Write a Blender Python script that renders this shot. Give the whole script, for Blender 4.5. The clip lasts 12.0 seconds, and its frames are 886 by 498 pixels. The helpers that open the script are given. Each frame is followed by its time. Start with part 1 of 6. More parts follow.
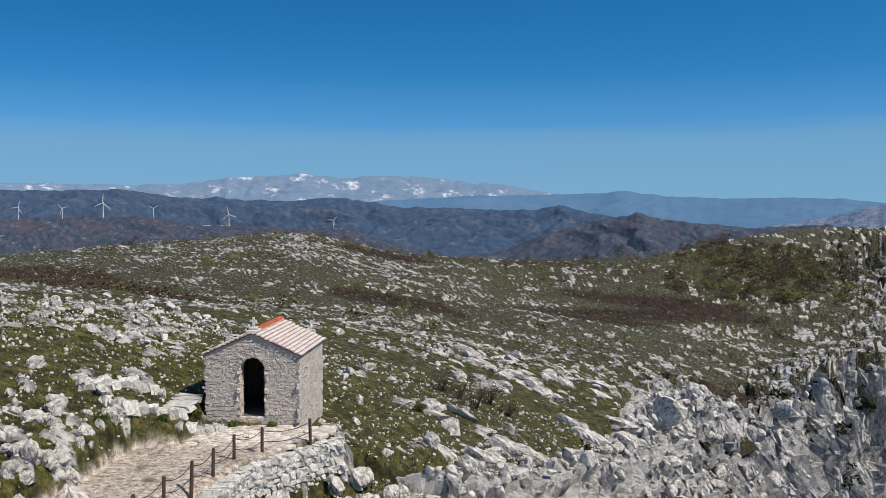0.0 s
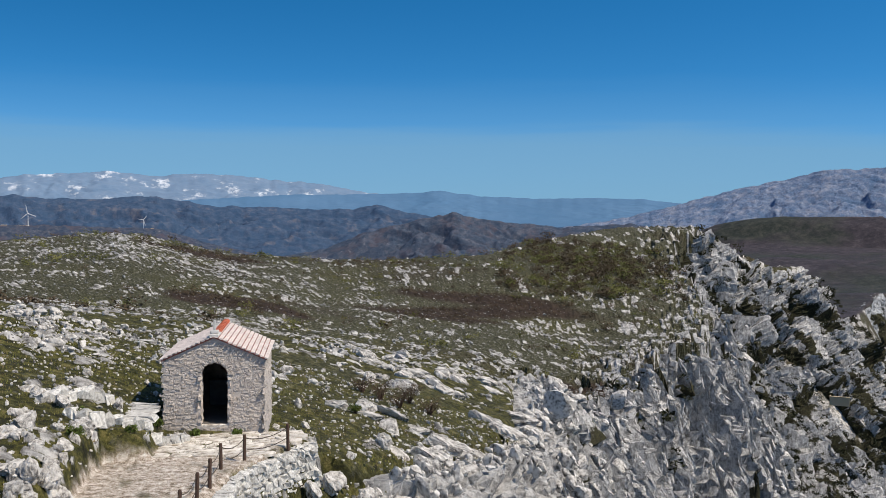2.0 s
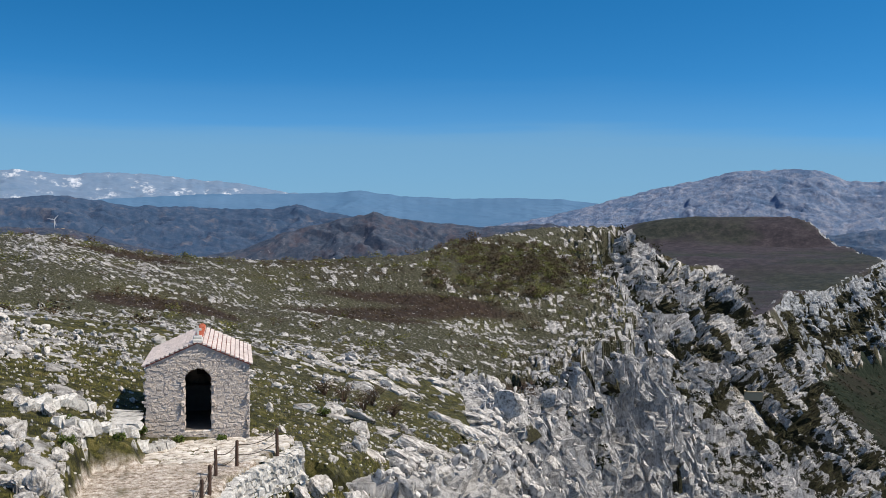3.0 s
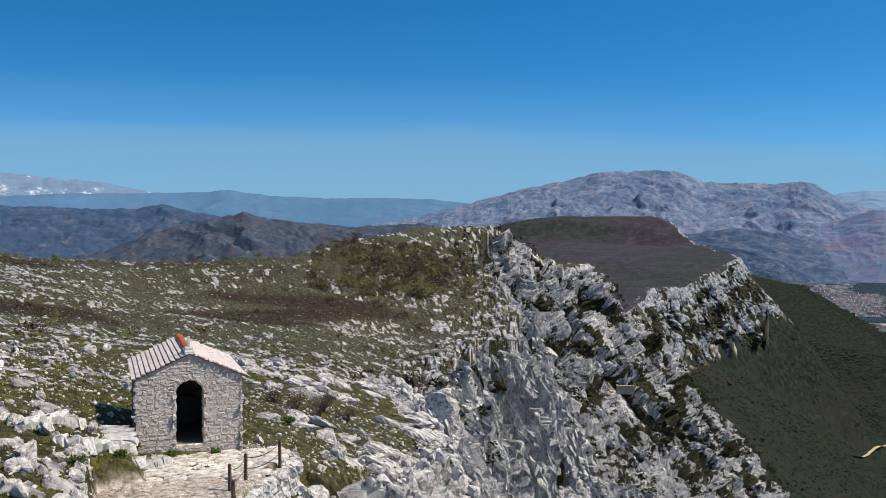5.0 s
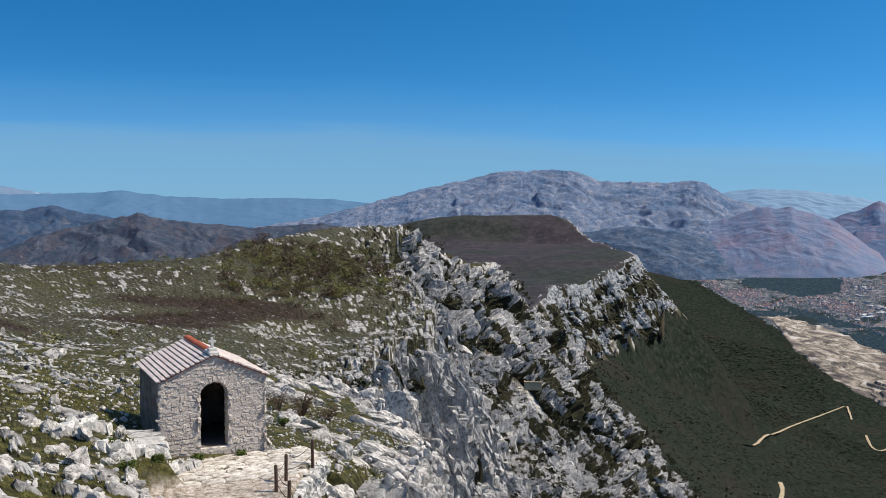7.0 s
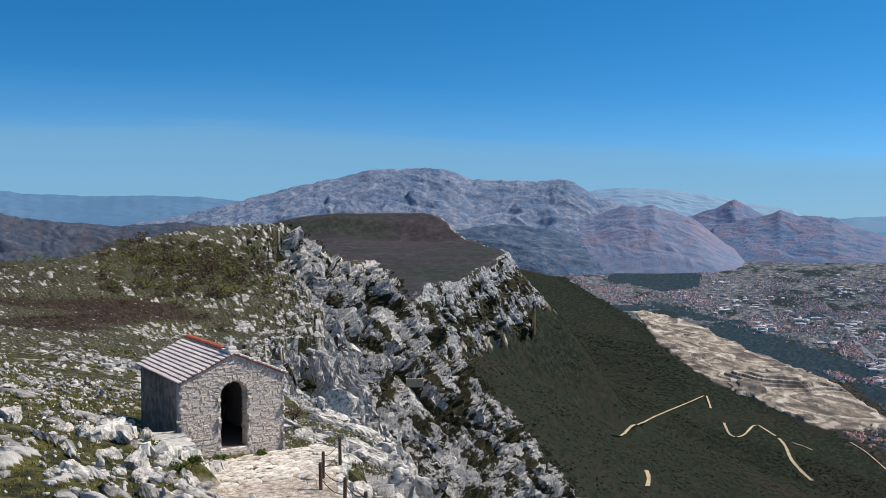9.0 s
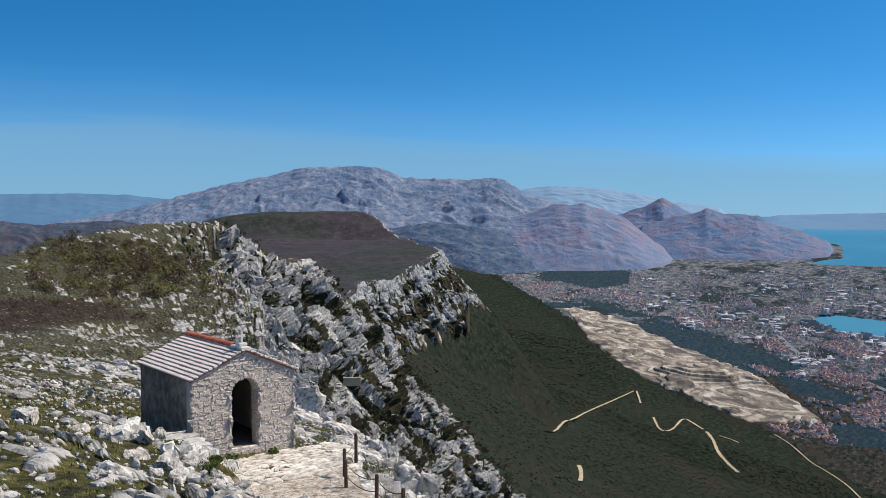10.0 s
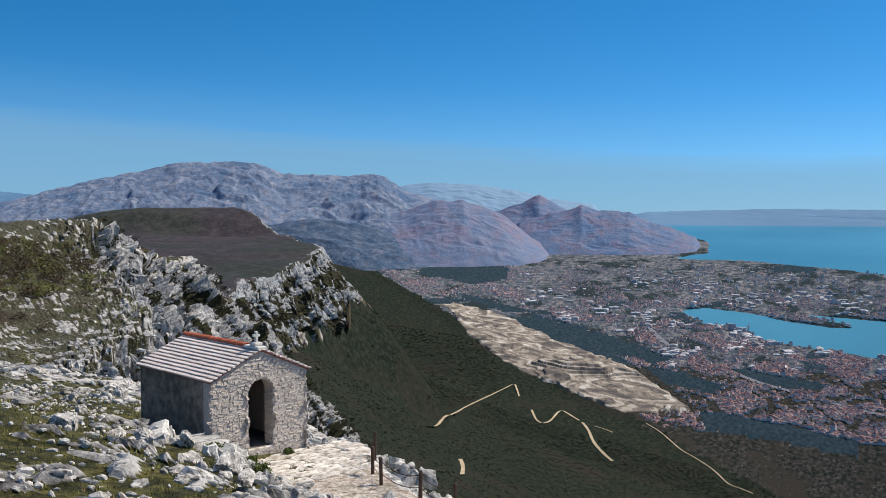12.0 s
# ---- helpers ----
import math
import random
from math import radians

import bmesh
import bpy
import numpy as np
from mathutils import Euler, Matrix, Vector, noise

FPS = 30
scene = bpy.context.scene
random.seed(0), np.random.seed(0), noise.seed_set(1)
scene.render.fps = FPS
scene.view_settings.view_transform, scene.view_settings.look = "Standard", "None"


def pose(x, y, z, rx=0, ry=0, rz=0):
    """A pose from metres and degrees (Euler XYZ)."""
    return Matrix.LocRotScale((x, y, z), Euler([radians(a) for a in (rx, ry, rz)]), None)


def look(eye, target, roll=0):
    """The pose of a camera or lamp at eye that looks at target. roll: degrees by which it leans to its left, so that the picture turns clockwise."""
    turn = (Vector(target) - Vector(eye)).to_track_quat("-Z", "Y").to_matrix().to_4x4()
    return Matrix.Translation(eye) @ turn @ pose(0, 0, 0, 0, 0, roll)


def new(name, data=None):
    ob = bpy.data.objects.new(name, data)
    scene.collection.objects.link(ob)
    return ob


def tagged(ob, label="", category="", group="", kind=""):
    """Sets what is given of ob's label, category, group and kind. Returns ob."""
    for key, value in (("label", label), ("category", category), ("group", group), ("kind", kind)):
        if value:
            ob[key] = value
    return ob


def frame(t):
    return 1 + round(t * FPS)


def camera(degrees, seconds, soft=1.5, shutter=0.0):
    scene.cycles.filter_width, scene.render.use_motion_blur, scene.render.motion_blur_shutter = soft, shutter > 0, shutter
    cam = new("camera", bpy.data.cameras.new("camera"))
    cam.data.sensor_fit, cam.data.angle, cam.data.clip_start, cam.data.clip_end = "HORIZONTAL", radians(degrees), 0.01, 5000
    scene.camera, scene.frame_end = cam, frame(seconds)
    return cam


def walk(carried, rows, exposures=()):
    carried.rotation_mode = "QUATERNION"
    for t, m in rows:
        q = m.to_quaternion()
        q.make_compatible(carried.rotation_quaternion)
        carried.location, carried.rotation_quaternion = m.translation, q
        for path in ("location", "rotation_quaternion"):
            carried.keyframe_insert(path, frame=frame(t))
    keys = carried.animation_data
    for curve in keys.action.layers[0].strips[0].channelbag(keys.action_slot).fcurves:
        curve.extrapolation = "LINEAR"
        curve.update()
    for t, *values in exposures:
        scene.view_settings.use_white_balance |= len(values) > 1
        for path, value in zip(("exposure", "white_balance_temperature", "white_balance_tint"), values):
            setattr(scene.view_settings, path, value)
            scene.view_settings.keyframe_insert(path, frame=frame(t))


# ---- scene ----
cam = camera(49.0, 12.0, soft=0.75)
PATH = [
    (0, (8.087, -30.601, 6.672), (7.96, -28.607, 6.596), 0.0),
    (0.5, (6.757, -30.505, 6.61), (6.718, -28.507, 6.534), 0.0),
    (1, (5.484, -30.359, 6.576), (5.535, -28.361, 6.499), 0.1),
    (1.5, (4.356, -30.3, 6.572), (4.506, -28.307, 6.495), 0.1),
    (2, (3.266, -30.347, 6.652), (3.515, -28.364, 6.575), 0.1),
    (2.5, (2.23, -30.459, 6.74), (2.569, -28.489, 6.663), 0.1),
    (4.5, (-1.554, -29.633, 6.936), (-0.959, -27.726, 6.859), 0.2),
    (5, (-2.476, -29.449, 7.0), (-1.809, -27.565, 6.923), 0.1),
    (5.5, (-3.365, -29.147, 6.985), (-2.649, -27.281, 6.907), 0.1),
    (6, (-4.265, -29.063, 7.034), (-3.504, -27.216, 6.957), 0.0),
    (6.5, (-5.134, -28.63, 6.966), (-4.324, -26.803, 6.889), -0.1),
    (7, (-6.002, -28.236, 6.94), (-5.146, -26.431, 6.862), -0.2),
    (9, (-9.942, -26.357, 6.892), (-8.856, -24.68, 6.809), -0.2),
    (9.5, (-10.821, -25.517, 6.811), (-9.68, -23.877, 6.726), -0.2),
    (10, (-11.678, -24.719, 6.737), (-10.478, -23.122, 6.65), -0.2),
    (10.5, (-12.548, -24.167, 6.735), (-11.291, -22.615, 6.645), -0.2),
    (11, (-13.328, -23.534, 6.753), (-12.022, -22.022, 6.66), -0.2),
    (11.5, (-14.094, -22.975, 6.766), (-12.743, -21.504, 6.673), -0.1),
    (12, (-14.776, -22.461, 6.796), (-13.387, -21.026, 6.701), -0.1),
]
walk(cam, [(t, look(eye, target, roll)) for t, eye, target, roll in PATH], ((0, -0.14), (2.5, -0.07), (5.0, 0.0), (12, 0.0)))

# ---- world, sun, exposure ----
SUN = Vector((0.54, -0.33, 0.77)).normalized()
world = bpy.data.worlds.new("world")
scene.world = world
world.use_nodes = True
wn, wl = world.node_tree.nodes, world.node_tree.links
wn.clear()
w_out, w_bg, w_sky = wn.new("ShaderNodeOutputWorld"), wn.new("ShaderNodeBackground"), wn.new("ShaderNodeTexSky")
w_sky.sky_type, w_sky.sun_disc = "NISHITA", False
w_sky.sun_elevation = math.asin(SUN.z)
w_sky.sun_rotation = math.atan2(SUN.x, SUN.y)
w_sky.altitude, w_sky.air_density, w_sky.dust_density, w_sky.ozone_density = 650, 1.0, 0.3, 4.0
w_co, w_map, w_hsv = wn.new("ShaderNodeTexCoord"), wn.new("ShaderNodeMapping"), wn.new("ShaderNodeHueSaturation")
w_map.inputs["Scale"].default_value = (1, 1, 2.0)
w_map.inputs["Location"].default_value = (0, 0, 0.085)
w_hsv.inputs["Hue"].default_value = 0.493
w_sat = wn.new("ShaderNodeMapRange")
for w_key, w_v in (("From Min", 0.24), ("From Max", 0.6), ("To Min", 1.34), ("To Max", 1.0)):
    w_sat.inputs[w_key].default_value = w_v
w_bg.inputs["Strength"].default_value = 0.154
wl.new(w_co.outputs["Generated"], w_map.inputs["Vector"])
wl.new(w_map.outputs["Vector"], w_sky.inputs["Vector"])
wl.new(w_sky.outputs["Color"], w_hsv.inputs["Color"])
w_sep, w_haze, w_mix = wn.new("ShaderNodeSeparateXYZ"), wn.new("ShaderNodeValToRGB"), wn.new("ShaderNodeMix")
w_mix.data_type = "RGBA"
w_mix.inputs["B"].default_value = (1.35, 2.7, 4.0, 1)      # the pale haze that lies along the horizon
# its upper edge is soft, streaked, and lower towards the sea
w_haze.color_ramp.elements[0].position, w_haze.color_ramp.elements[0].color = 0.0, (0.95, 0.95, 0.95, 1)
w_haze.color_ramp.elements[1].position, w_haze.color_ramp.elements[1].color = 0.15, (0, 0, 0, 1)
for w_at, w_f in ((0.078, 0.74), (0.089, 0.58), (0.100, 0.20)):
    w_haze.color_ramp.elements.new(w_at).color = (w_f, w_f, w_f, 1)
w_streak, w_long = wn.new("ShaderNodeTexNoise"), wn.new("ShaderNodeMapping")
w_long.inputs["Scale"].default_value = (2.5, 2.5, 40)
w_streak.inputs["Scale"].default_value, w_streak.inputs["Detail"].default_value = 1.6, 4
w_low, w_pos, w_sum, w_wisp = (wn.new("ShaderNodeMath") for _ in range(4))
w_low.operation, w_pos.operation, w_sum.operation, w_wisp.operation = "SUBTRACT", "MAXIMUM", "MULTIPLY_ADD", "MULTIPLY_ADD"
w_low.inputs[1].default_value, w_pos.inputs[1].default_value, w_sum.inputs[1].default_value, w_wisp.inputs[1].default_value = 0.35, 0.0, 0.075, 0.022
wl.new(w_co.outputs["Generated"], w_sep.inputs["Vector"])
wl.new(w_co.outputs["Generated"], w_long.inputs["Vector"])
wl.new(w_long.outputs["Vector"], w_streak.inputs["Vector"])
wl.new(w_sep.outputs["Z"], w_sat.inputs["Value"])
wl.new(w_sat.outputs["Result"], w_hsv.inputs["Saturation"])
wl.new(w_sep.outputs["X"], w_low.inputs[0])
wl.new(w_low.outputs["Value"], w_pos.inputs[0])
wl.new(w_pos.outputs["Value"], w_sum.inputs[0])
wl.new(w_sep.outputs["Z"], w_sum.inputs[2])
wl.new(w_streak.outputs["Fac"], w_wisp.inputs[0])
wl.new(w_sum.outputs["Value"], w_wisp.inputs[2])
wl.new(w_wisp.outputs["Value"], w_haze.inputs["Fac"])
wl.new(w_haze.outputs["Color"], w_mix.inputs["Factor"])
wl.new(w_hsv.outputs["Color"], w_mix.inputs["A"])
wl.new(w_mix.outputs["Result"], w_bg.inputs["Color"])
wl.new(w_bg.outputs["Background"], w_out.inputs["Surface"])

sun = new("sun", bpy.data.lights.new("sun", "SUN"))
sun.data.energy, sun.data.angle, sun.data.color = 5.0, radians(0.53), (1.0, 0.885, 0.74)
sun.matrix_world = look((60, -30, 120), Vector((60, -30, 120)) - SUN)


# ---- numeric noise ----
def hash01(ix, iy, seed):
    h = (ix.astype(np.int64) * 374761393 + iy.astype(np.int64) * 668265263 + seed * 1442695041) & 0xFFFFFFFF
    h = ((h ^ (h >> 13)) * 1274126177) & 0xFFFFFFFF
    return ((h ^ (h >> 16)) & 0xFFFFFF) / float(0x1000000)


_ring = np.random.RandomState(77)
PERM = np.concatenate([_ring.permutation(256)] * 2).astype(np.int32)
_turn = _ring.uniform(0, 2 * math.pi, 256)
GRAD_X, GRAD_Y = np.cos(_turn), np.sin(_turn)


def vnoise(x, y, seed=0):
    """Smooth noise in -1..1."""
    fx, fy = np.floor(x), np.floor(y)
    ix, iy = fx.astype(np.int32) + seed * 37, fy.astype(np.int32) + seed * 101
    fx, fy = x - fx, y - fy
    ux, uy = fx * fx * fx * (fx * (6 * fx - 15) + 10), fy * fy * fy * (fy * (6 * fy - 15) + 10)
    x0, x1 = ix & 255, (ix + 1) & 255
    y0, y1 = PERM[iy & 255], PERM[(iy + 1) & 255]
    h = PERM[x0 + y0]
    top = GRAD_X[h] * fx + GRAD_Y[h] * fy
    h = PERM[x1 + y0]
    top = top * (1 - ux) + (GRAD_X[h] * (fx - 1) + GRAD_Y[h] * fy) * ux
    h = PERM[x0 + y1]
    low = GRAD_X[h] * fx + GRAD_Y[h] * (fy - 1)
    h = PERM[x1 + y1]
    low = low * (1 - ux) + (GRAD_X[h] * (fx - 1) + GRAD_Y[h] * (fy - 1)) * ux
    return 1.5 * (top * (1 - uy) + low * uy)


def fbm(x, y, octaves=4, seed=0, gain=0.5):
    total, amp = 0.0, 1.0
    for o in range(octaves):
        total = total + amp * vnoise(x, y, seed + 17 * o)
        x, y, amp = x * 2.03 + 5.1, y * 2.03 - 3.7, amp * gain
    return total


def ridged(x, y, octaves=4, seed=0, gain=0.55):
    total, amp, norm = 0.0, 1.0, 0.0
    for o in range(octaves):
        total = total + amp * (1 - np.abs(vnoise(x, y, seed + 31 * o)) * 1.6)
        norm += amp
        x, y, amp = x * 2.1 + 1.7, y * 2.1 + 9.2, amp * gain
    return total / norm


def cells(x, y, seed=0):
    """Distance to the nearest point and to the next one, and a number for the cell."""
    ix, iy = np.floor(x), np.floor(y)
    one, two, who = np.full(x.shape, 9.0), np.full(x.shape, 9.0), np.zeros(x.shape)
    for dx in (-1, 0, 1):
        for dy in (-1, 0, 1):
            cx, cy = ix + dx, iy + dy
            d = np.hypot(cx + hash01(cx, cy, seed) - x, cy + hash01(cx, cy, seed + 7) - y)
            near = d < one
            two = np.where(near, one, np.minimum(two, d))
            who = np.where(near, hash01(cx, cy, seed + 13), who)
            one = np.where(near, d, one)
    return one, two, who


def cells_where(mask, x, y, seed):
    one, two, who = np.zeros(x.shape), np.ones(x.shape), np.full(x.shape, 0.5)
    if mask.any():
        one[mask], two[mask], who[mask] = cells(x[mask], y[mask], seed)
    return one, two, who


def blocks(x, y, seed, tilt=1.1, crack=0.14):
    """Jointed rock: a height for each tilted block face, and the open joints between them."""
    ix, iy = np.floor(x), np.floor(y)
    one, two = np.full(x.shape, 9.0), np.full(x.shape, 9.0)
    who, ox, oy = np.zeros(x.shape), np.zeros(x.shape), np.zeros(x.shape)
    for dx in (-1, 0, 1):
        for dy in (-1, 0, 1):
            cx, cy = ix + dx, iy + dy
            ex, ey = cx + hash01(cx, cy, seed) - x, cy + hash01(cx, cy, seed + 7) - y
            d = np.maximum(np.abs(ex), np.abs(ey)) * 0.6 + np.hypot(ex, ey) * 0.4
            near = d < one
            two = np.where(near, one, np.minimum(two, d))
            who, ox, oy = np.where(near, hash01(cx, cy, seed + 13), who), np.where(near, ex, ox), np.where(near, ey, oy)
            one = np.where(near, d, one)
    face = who - 0.5 + tilt * ((who * 57.3 % 1 - 0.5) * ox + (who * 131.7 % 1 - 0.5) * oy)
    return face, 1 - smooth(0, crack, two - one)


def smooth(a, b, v):
    t = np.clip((v - a) / (b - a), 0, 1)
    return t * t * (3 - 2 * t)


# ---- the lie of the land ----
CX, CY, CZ = -3.0, -28.0, 6.8          # middle of the flight
AXIS = radians(33)                     # the mountain's crest runs this way, clockwise from +y
SEA = -650.0
NEAR = 2000.0                          # beyond this, distances shrink towards the horizon
POWER = 0.281


def polar(x, y):
    return np.degrees(np.arctan2(x - CX, y - CY)), np.hypot(x - CX, y - CY)


def place(az, r, z=None):
    a = np.radians(az)
    return CX + r * np.sin(a), CY + r * np.cos(a)


def shrink(x, y, z):
    """Draws far land in towards the flight along the line of sight."""
    dx, dy, dz = x - CX, y - CY, z - CZ
    r = np.sqrt(dx * dx + dy * dy + dz * dz) + 1e-9
    k = np.where(r > NEAR, NEAR * (r / NEAR) ** POWER / r, 1.0)
    return CX + dx * k, CY + dy * k, CZ + dz * k


TABLE_AZ = (-45, -28, -18, -10, -3, 4, 11, 18, 22.5, 27)
TABLE_R = (9, 20, 29, 40, 62, 100, 160, 225, 290, 400, 520)
TABLE_Z = (
    (2.8, 2.8, 3.0, 2.8, 3.0, 3.0, 1.0, -2.8, -5.4, -6.9, -6.9),
    (2.1, 2.6, 2.9, 2.9, 2.5, 1.0, -2.4, -4.0, -3.4, -3.2, -3.2),
    (1.3, 2.3, 2.9, 2.8, 1.6, -1.8, -5.6, -3.7, -1.0, -0.4, -0.4),
    (0.5, 1.9, 2.5, 2.3, 0.6, -3.6, -8.1, -3.0, 0.1, 1.1, 1.1),
    (-0.2, 1.1, 1.5, 1.1, -0.6, -5.0, -10.5, -8.2, -6.4, 2.2, 2.2),
    (-0.6, 0.1, 0.3, -0.2, -1.7, -6.3, -14.9, -14.1, -8.2, 5.3, 5.3),
    (-0.6, -0.6, -0.9, -1.6, -3.2, -7.7, -19.0, -17.7, -7.8, 8.1, 8.1),
    (-0.4, -1.0, -1.9, -3.3, -5.4, -11.5, -24.0, -22.5, -10.3, 3.8, 3.8),
    (-0.3, -1.2, -2.4, -4.2, -7.2, -14.0, -24.5, -22.5, -14.5, -0.5, -7),
    (-0.2, -1.4, -2.8, -5.0, -8.9, -16.5, -25.8, -23.5, -16.0, -9.0, -22.0),
)


def table_height(az, r):
    ta, tr, tz = np.array(TABLE_AZ, float), np.log(np.array(TABLE_R, float)), np.array(TABLE_Z)
    a, b = np.clip(az, ta[0], ta[-1]), np.clip(np.log(np.maximum(r, 1)), tr[0], tr[-1])
    i = np.clip(np.searchsorted(ta, a) - 1, 0, len(ta) - 2)
    j = np.clip(np.searchsorted(tr, b) - 1, 0, len(tr) - 2)
    f, g = (a - ta[i]) / (ta[i + 1] - ta[i]), (b - tr[j]) / (tr[j + 1] - tr[j])
    f, g = (f * f * (3 - 2 * f) + f) / 2, (g * g * (3 - 2 * g) + g) / 2
    return (tz[i, j] * (1 - f) + tz[i + 1, j] * f) * (1 - g) + (tz[i, j + 1] * (1 - f) + tz[i + 1, j + 1] * f) * g


EDGE_S = (-400, -60, 0, 22, 45, 85, 125, 190, 205, 222, 255, 300, 330, 370, 450, 490, 515, 540, 610, 700, 800, 1000, 1229, 1400, 1550, 1675, 1760, 1850, 2000, 2200, 2400, 2700)
EDGE_O = (20, 4, -4, -7, -9, -24, -32, -40, -42, -37, -35, -54, -63, -70, -66, -60, -48, -42, -42, -52, -62, -45, -29, 22, 62, 106, 108, 92, 45, 0, -54, -110)


def wall_line(y):
    """x of the dry stone wall's outer foot beside the terrace."""
    return np.interp(y, (-14, -9, -7, -4.8, -3.4, -0.9, 0.6), (1.4, 1.0, 0.95, 1.0, 1.65, 3.0, 3.1))


def land(x, y, detail=True):
    """Height and kinds of ground: rock, green, brown, gravel."""
    az, r = polar(x, y)
    a = np.radians(az) - AXIS
    s, off = r * np.cos(a), r * np.sin(a)
    # the top: near plateau, then the brown tableland behind
    p = table_height(az, r)
    crest = np.interp(az, (-40, -28, -10, 0, 11, 14, 20, 25, 27), (235, 245, 295, 290, 300, 330, 385, 470, 540))
    past = np.maximum(r - crest, 0)
    p = p - past * 0.32 - 40 * smooth(0, 200, past)
    table = np.interp(s, (500, 700, 900, 1229, 1400, 1550, 1675, 1850, 2000, 2250, 2400, 2900), (-150, -105, -92, -89, -96, -86, -69, -68, -56, -17, -2, -120))
    table = table - np.maximum(-off - 250, 0) * 0.035 - smooth(330, 1000, -off) * 270
    table = np.where(s < 500, -150 - (500 - s) * 0.1, table)
    table = table + 5 * fbm(x / 160, y / 160, 3, 5)
    inland = -340 + 14 * fbm(x / 900, y / 900, 3, 8)
    top = np.maximum(np.maximum(p, table), inland)
    # the scarp and the slope below it
    lip = np.interp(s, EDGE_S, EDGE_O)
    near_slope = np.interp(off, (-120, -60, -32, -17, 14, 56, 100, 150, 300, 600, 1080, 1250), (-30, -50, -72, -82, -106, -160, -228, -280, -378, -500, -632, -640))
    far_slope = np.interp(off, (-120, -30, 0, 60, 118, 170, 300, 600, 1080, 1250), (-140, -160, -170, -200, -245, -285, -378, -500, -632, -640))
    turn = smooth(640, 800, s)
    lift = np.interp(s, (-300, 0, 75, 125, 200, 260, 330, 400), (60, 74, 62, 36, 10, 4, 0, 0))
    slope = near_slope * (1 - turn) + far_slope * turn + lift * np.exp(-np.maximum(off + 40, 0) / 160)
    far = smooth(2300, 3200, s)
    slope = slope * (1 - far) + far * np.interp(off, (-900, -200, 1000), (-340, -420, -638))
    big, mid_b, wee = 0.0, 0.0, 0.0
    if detail:
        lip = lip + smooth(60, 200, r) * (3 * fbm(s / 60, 0 * s, 2, 21)) + turn * 9 * fbm(s / 130, off / 300, 3, 26)
        rocky = (off - lip > -14) & (off < 300) & (s < 860) & (r > 18)
        z0 = np.maximum(top - np.maximum(off - lip, 0) * 2.6, slope)
        sw, zw = s + 4 * fbm(s / 20, z0 / 20, 2, 22), z0 + 5 * fbm(s / 25, z0 / 25, 2, 24)
        f1, f2, w1 = cells_where(rocky, sw / 17, zw / 26, 23)
        big = smooth(70, 190, r) * (1 - turn) * (9 * (w1 - 0.5) * smooth(0.0, 0.35, f2 - f1) - 2.0 * (1 - smooth(0, 0.2, f2 - f1)) + 3 * fbm(sw / 22, zw / 40, 2, 28))
        f1, f2, w2 = cells_where(rocky & (r < 330), sw / 7 + 0.2 * zw / 5, zw / 11, 27)
        mid_b = smooth(24, 70, r) * (1 - turn) * (2.0 * (w2 - 0.5) * smooth(0.0, 0.3, f2 - f1) - 0.5 * (1 - smooth(0, 0.2, f2 - f1)) + 1.2 * fbm(sw / 11, zw / 16, 2, 30))
        big, mid_b, wee = 0.45 * big, 0.35 * mid_b, 0.0
        lip = lip + big + mid_b
    u = off - lip
    lower = smooth(-20, 15, u) * (1 - smooth(110, 260, off)) * (1 - 0.85 * turn)
    slope = slope + lower * (1.25 * big + 0.9 * mid_b + 0.8 * wee)
    steep = np.interp(s, (0, 130, 190, 245, 300, 360, 436, 461, 490, 515, 560, 590, 625, 760, 1150, 1450, 1650, 2300), (2.3, 1.8, 3.0, 2.6, 1.6, 1.4, 1.6, 1.1, 1.0, 1.25, 1.2, 0.98, 1.0, 1.3, 1.9, 1.9, 1.35, 1.2))
    face = top - np.maximum(u, 0) * steep
    z = np.where(u > 0, np.minimum(np.maximum(face, slope), top), top)
    ragged = fbm(s / 45, off / 45, 4, 41)
    cliff = smooth(-3, 2, u) * (1 - smooth(70, 120, off - 26 * ragged))
    cliff = np.where(s > 760, smooth(-6, 2, u) * (1 - smooth(0.65, 1.0, (u + 20 * fbm(s / 60, off / 60, 4, 43)) / np.interp(s, (1150, 1420, 1640, 1800), (52, 55, 92, 98)))), cliff)
    cliff = cliff * (1 - far)
    z = np.where(off > 1250, np.minimum(z, -640 + 3 * fbm(x / 300, y / 300, 3, 3)), z)

    forest = smooth(5, 60, u) * (1 - cliff) * (1 - smooth(1050, 1150, off))
    valley = smooth(1040, 1120, off + 30 * fbm(s / 90, off / 90, 2, 47)) * (s > -3000)
    behind = np.clip(smooth(560, 640, s) + smooth(10, 60, past), 0, 1) * (u < 0)

    # bare rock standing in broken rows out of the turf
    ca, sa = math.cos(0.95), math.sin(0.95)
    bx, by = x * ca - y * sa, x * sa + y * ca
    bx, by = bx + 0.8 * fbm(x / 3, y / 3, 2, 49), by + 0.5 * fbm(x / 2.2, y / 2.2, 2, 50)
    lump = fbm(x / 34, y / 34, 3, 51)
    fine = fbm(bx / 5.2, by / 1.9, 4, 53, 0.6)
    fringe = np.exp(-np.abs(np.minimum(u, 0)) / (4 + r * 0.055)) * smooth(40, 110, r)
    near = 1 - smooth(55, 110, r)
    west = smooth(8, -4, az) * near
    strip = smooth(0.42, 0.7, fbm(x / 75, y / 24, 2, 57)) * smooth(60, 130, r)
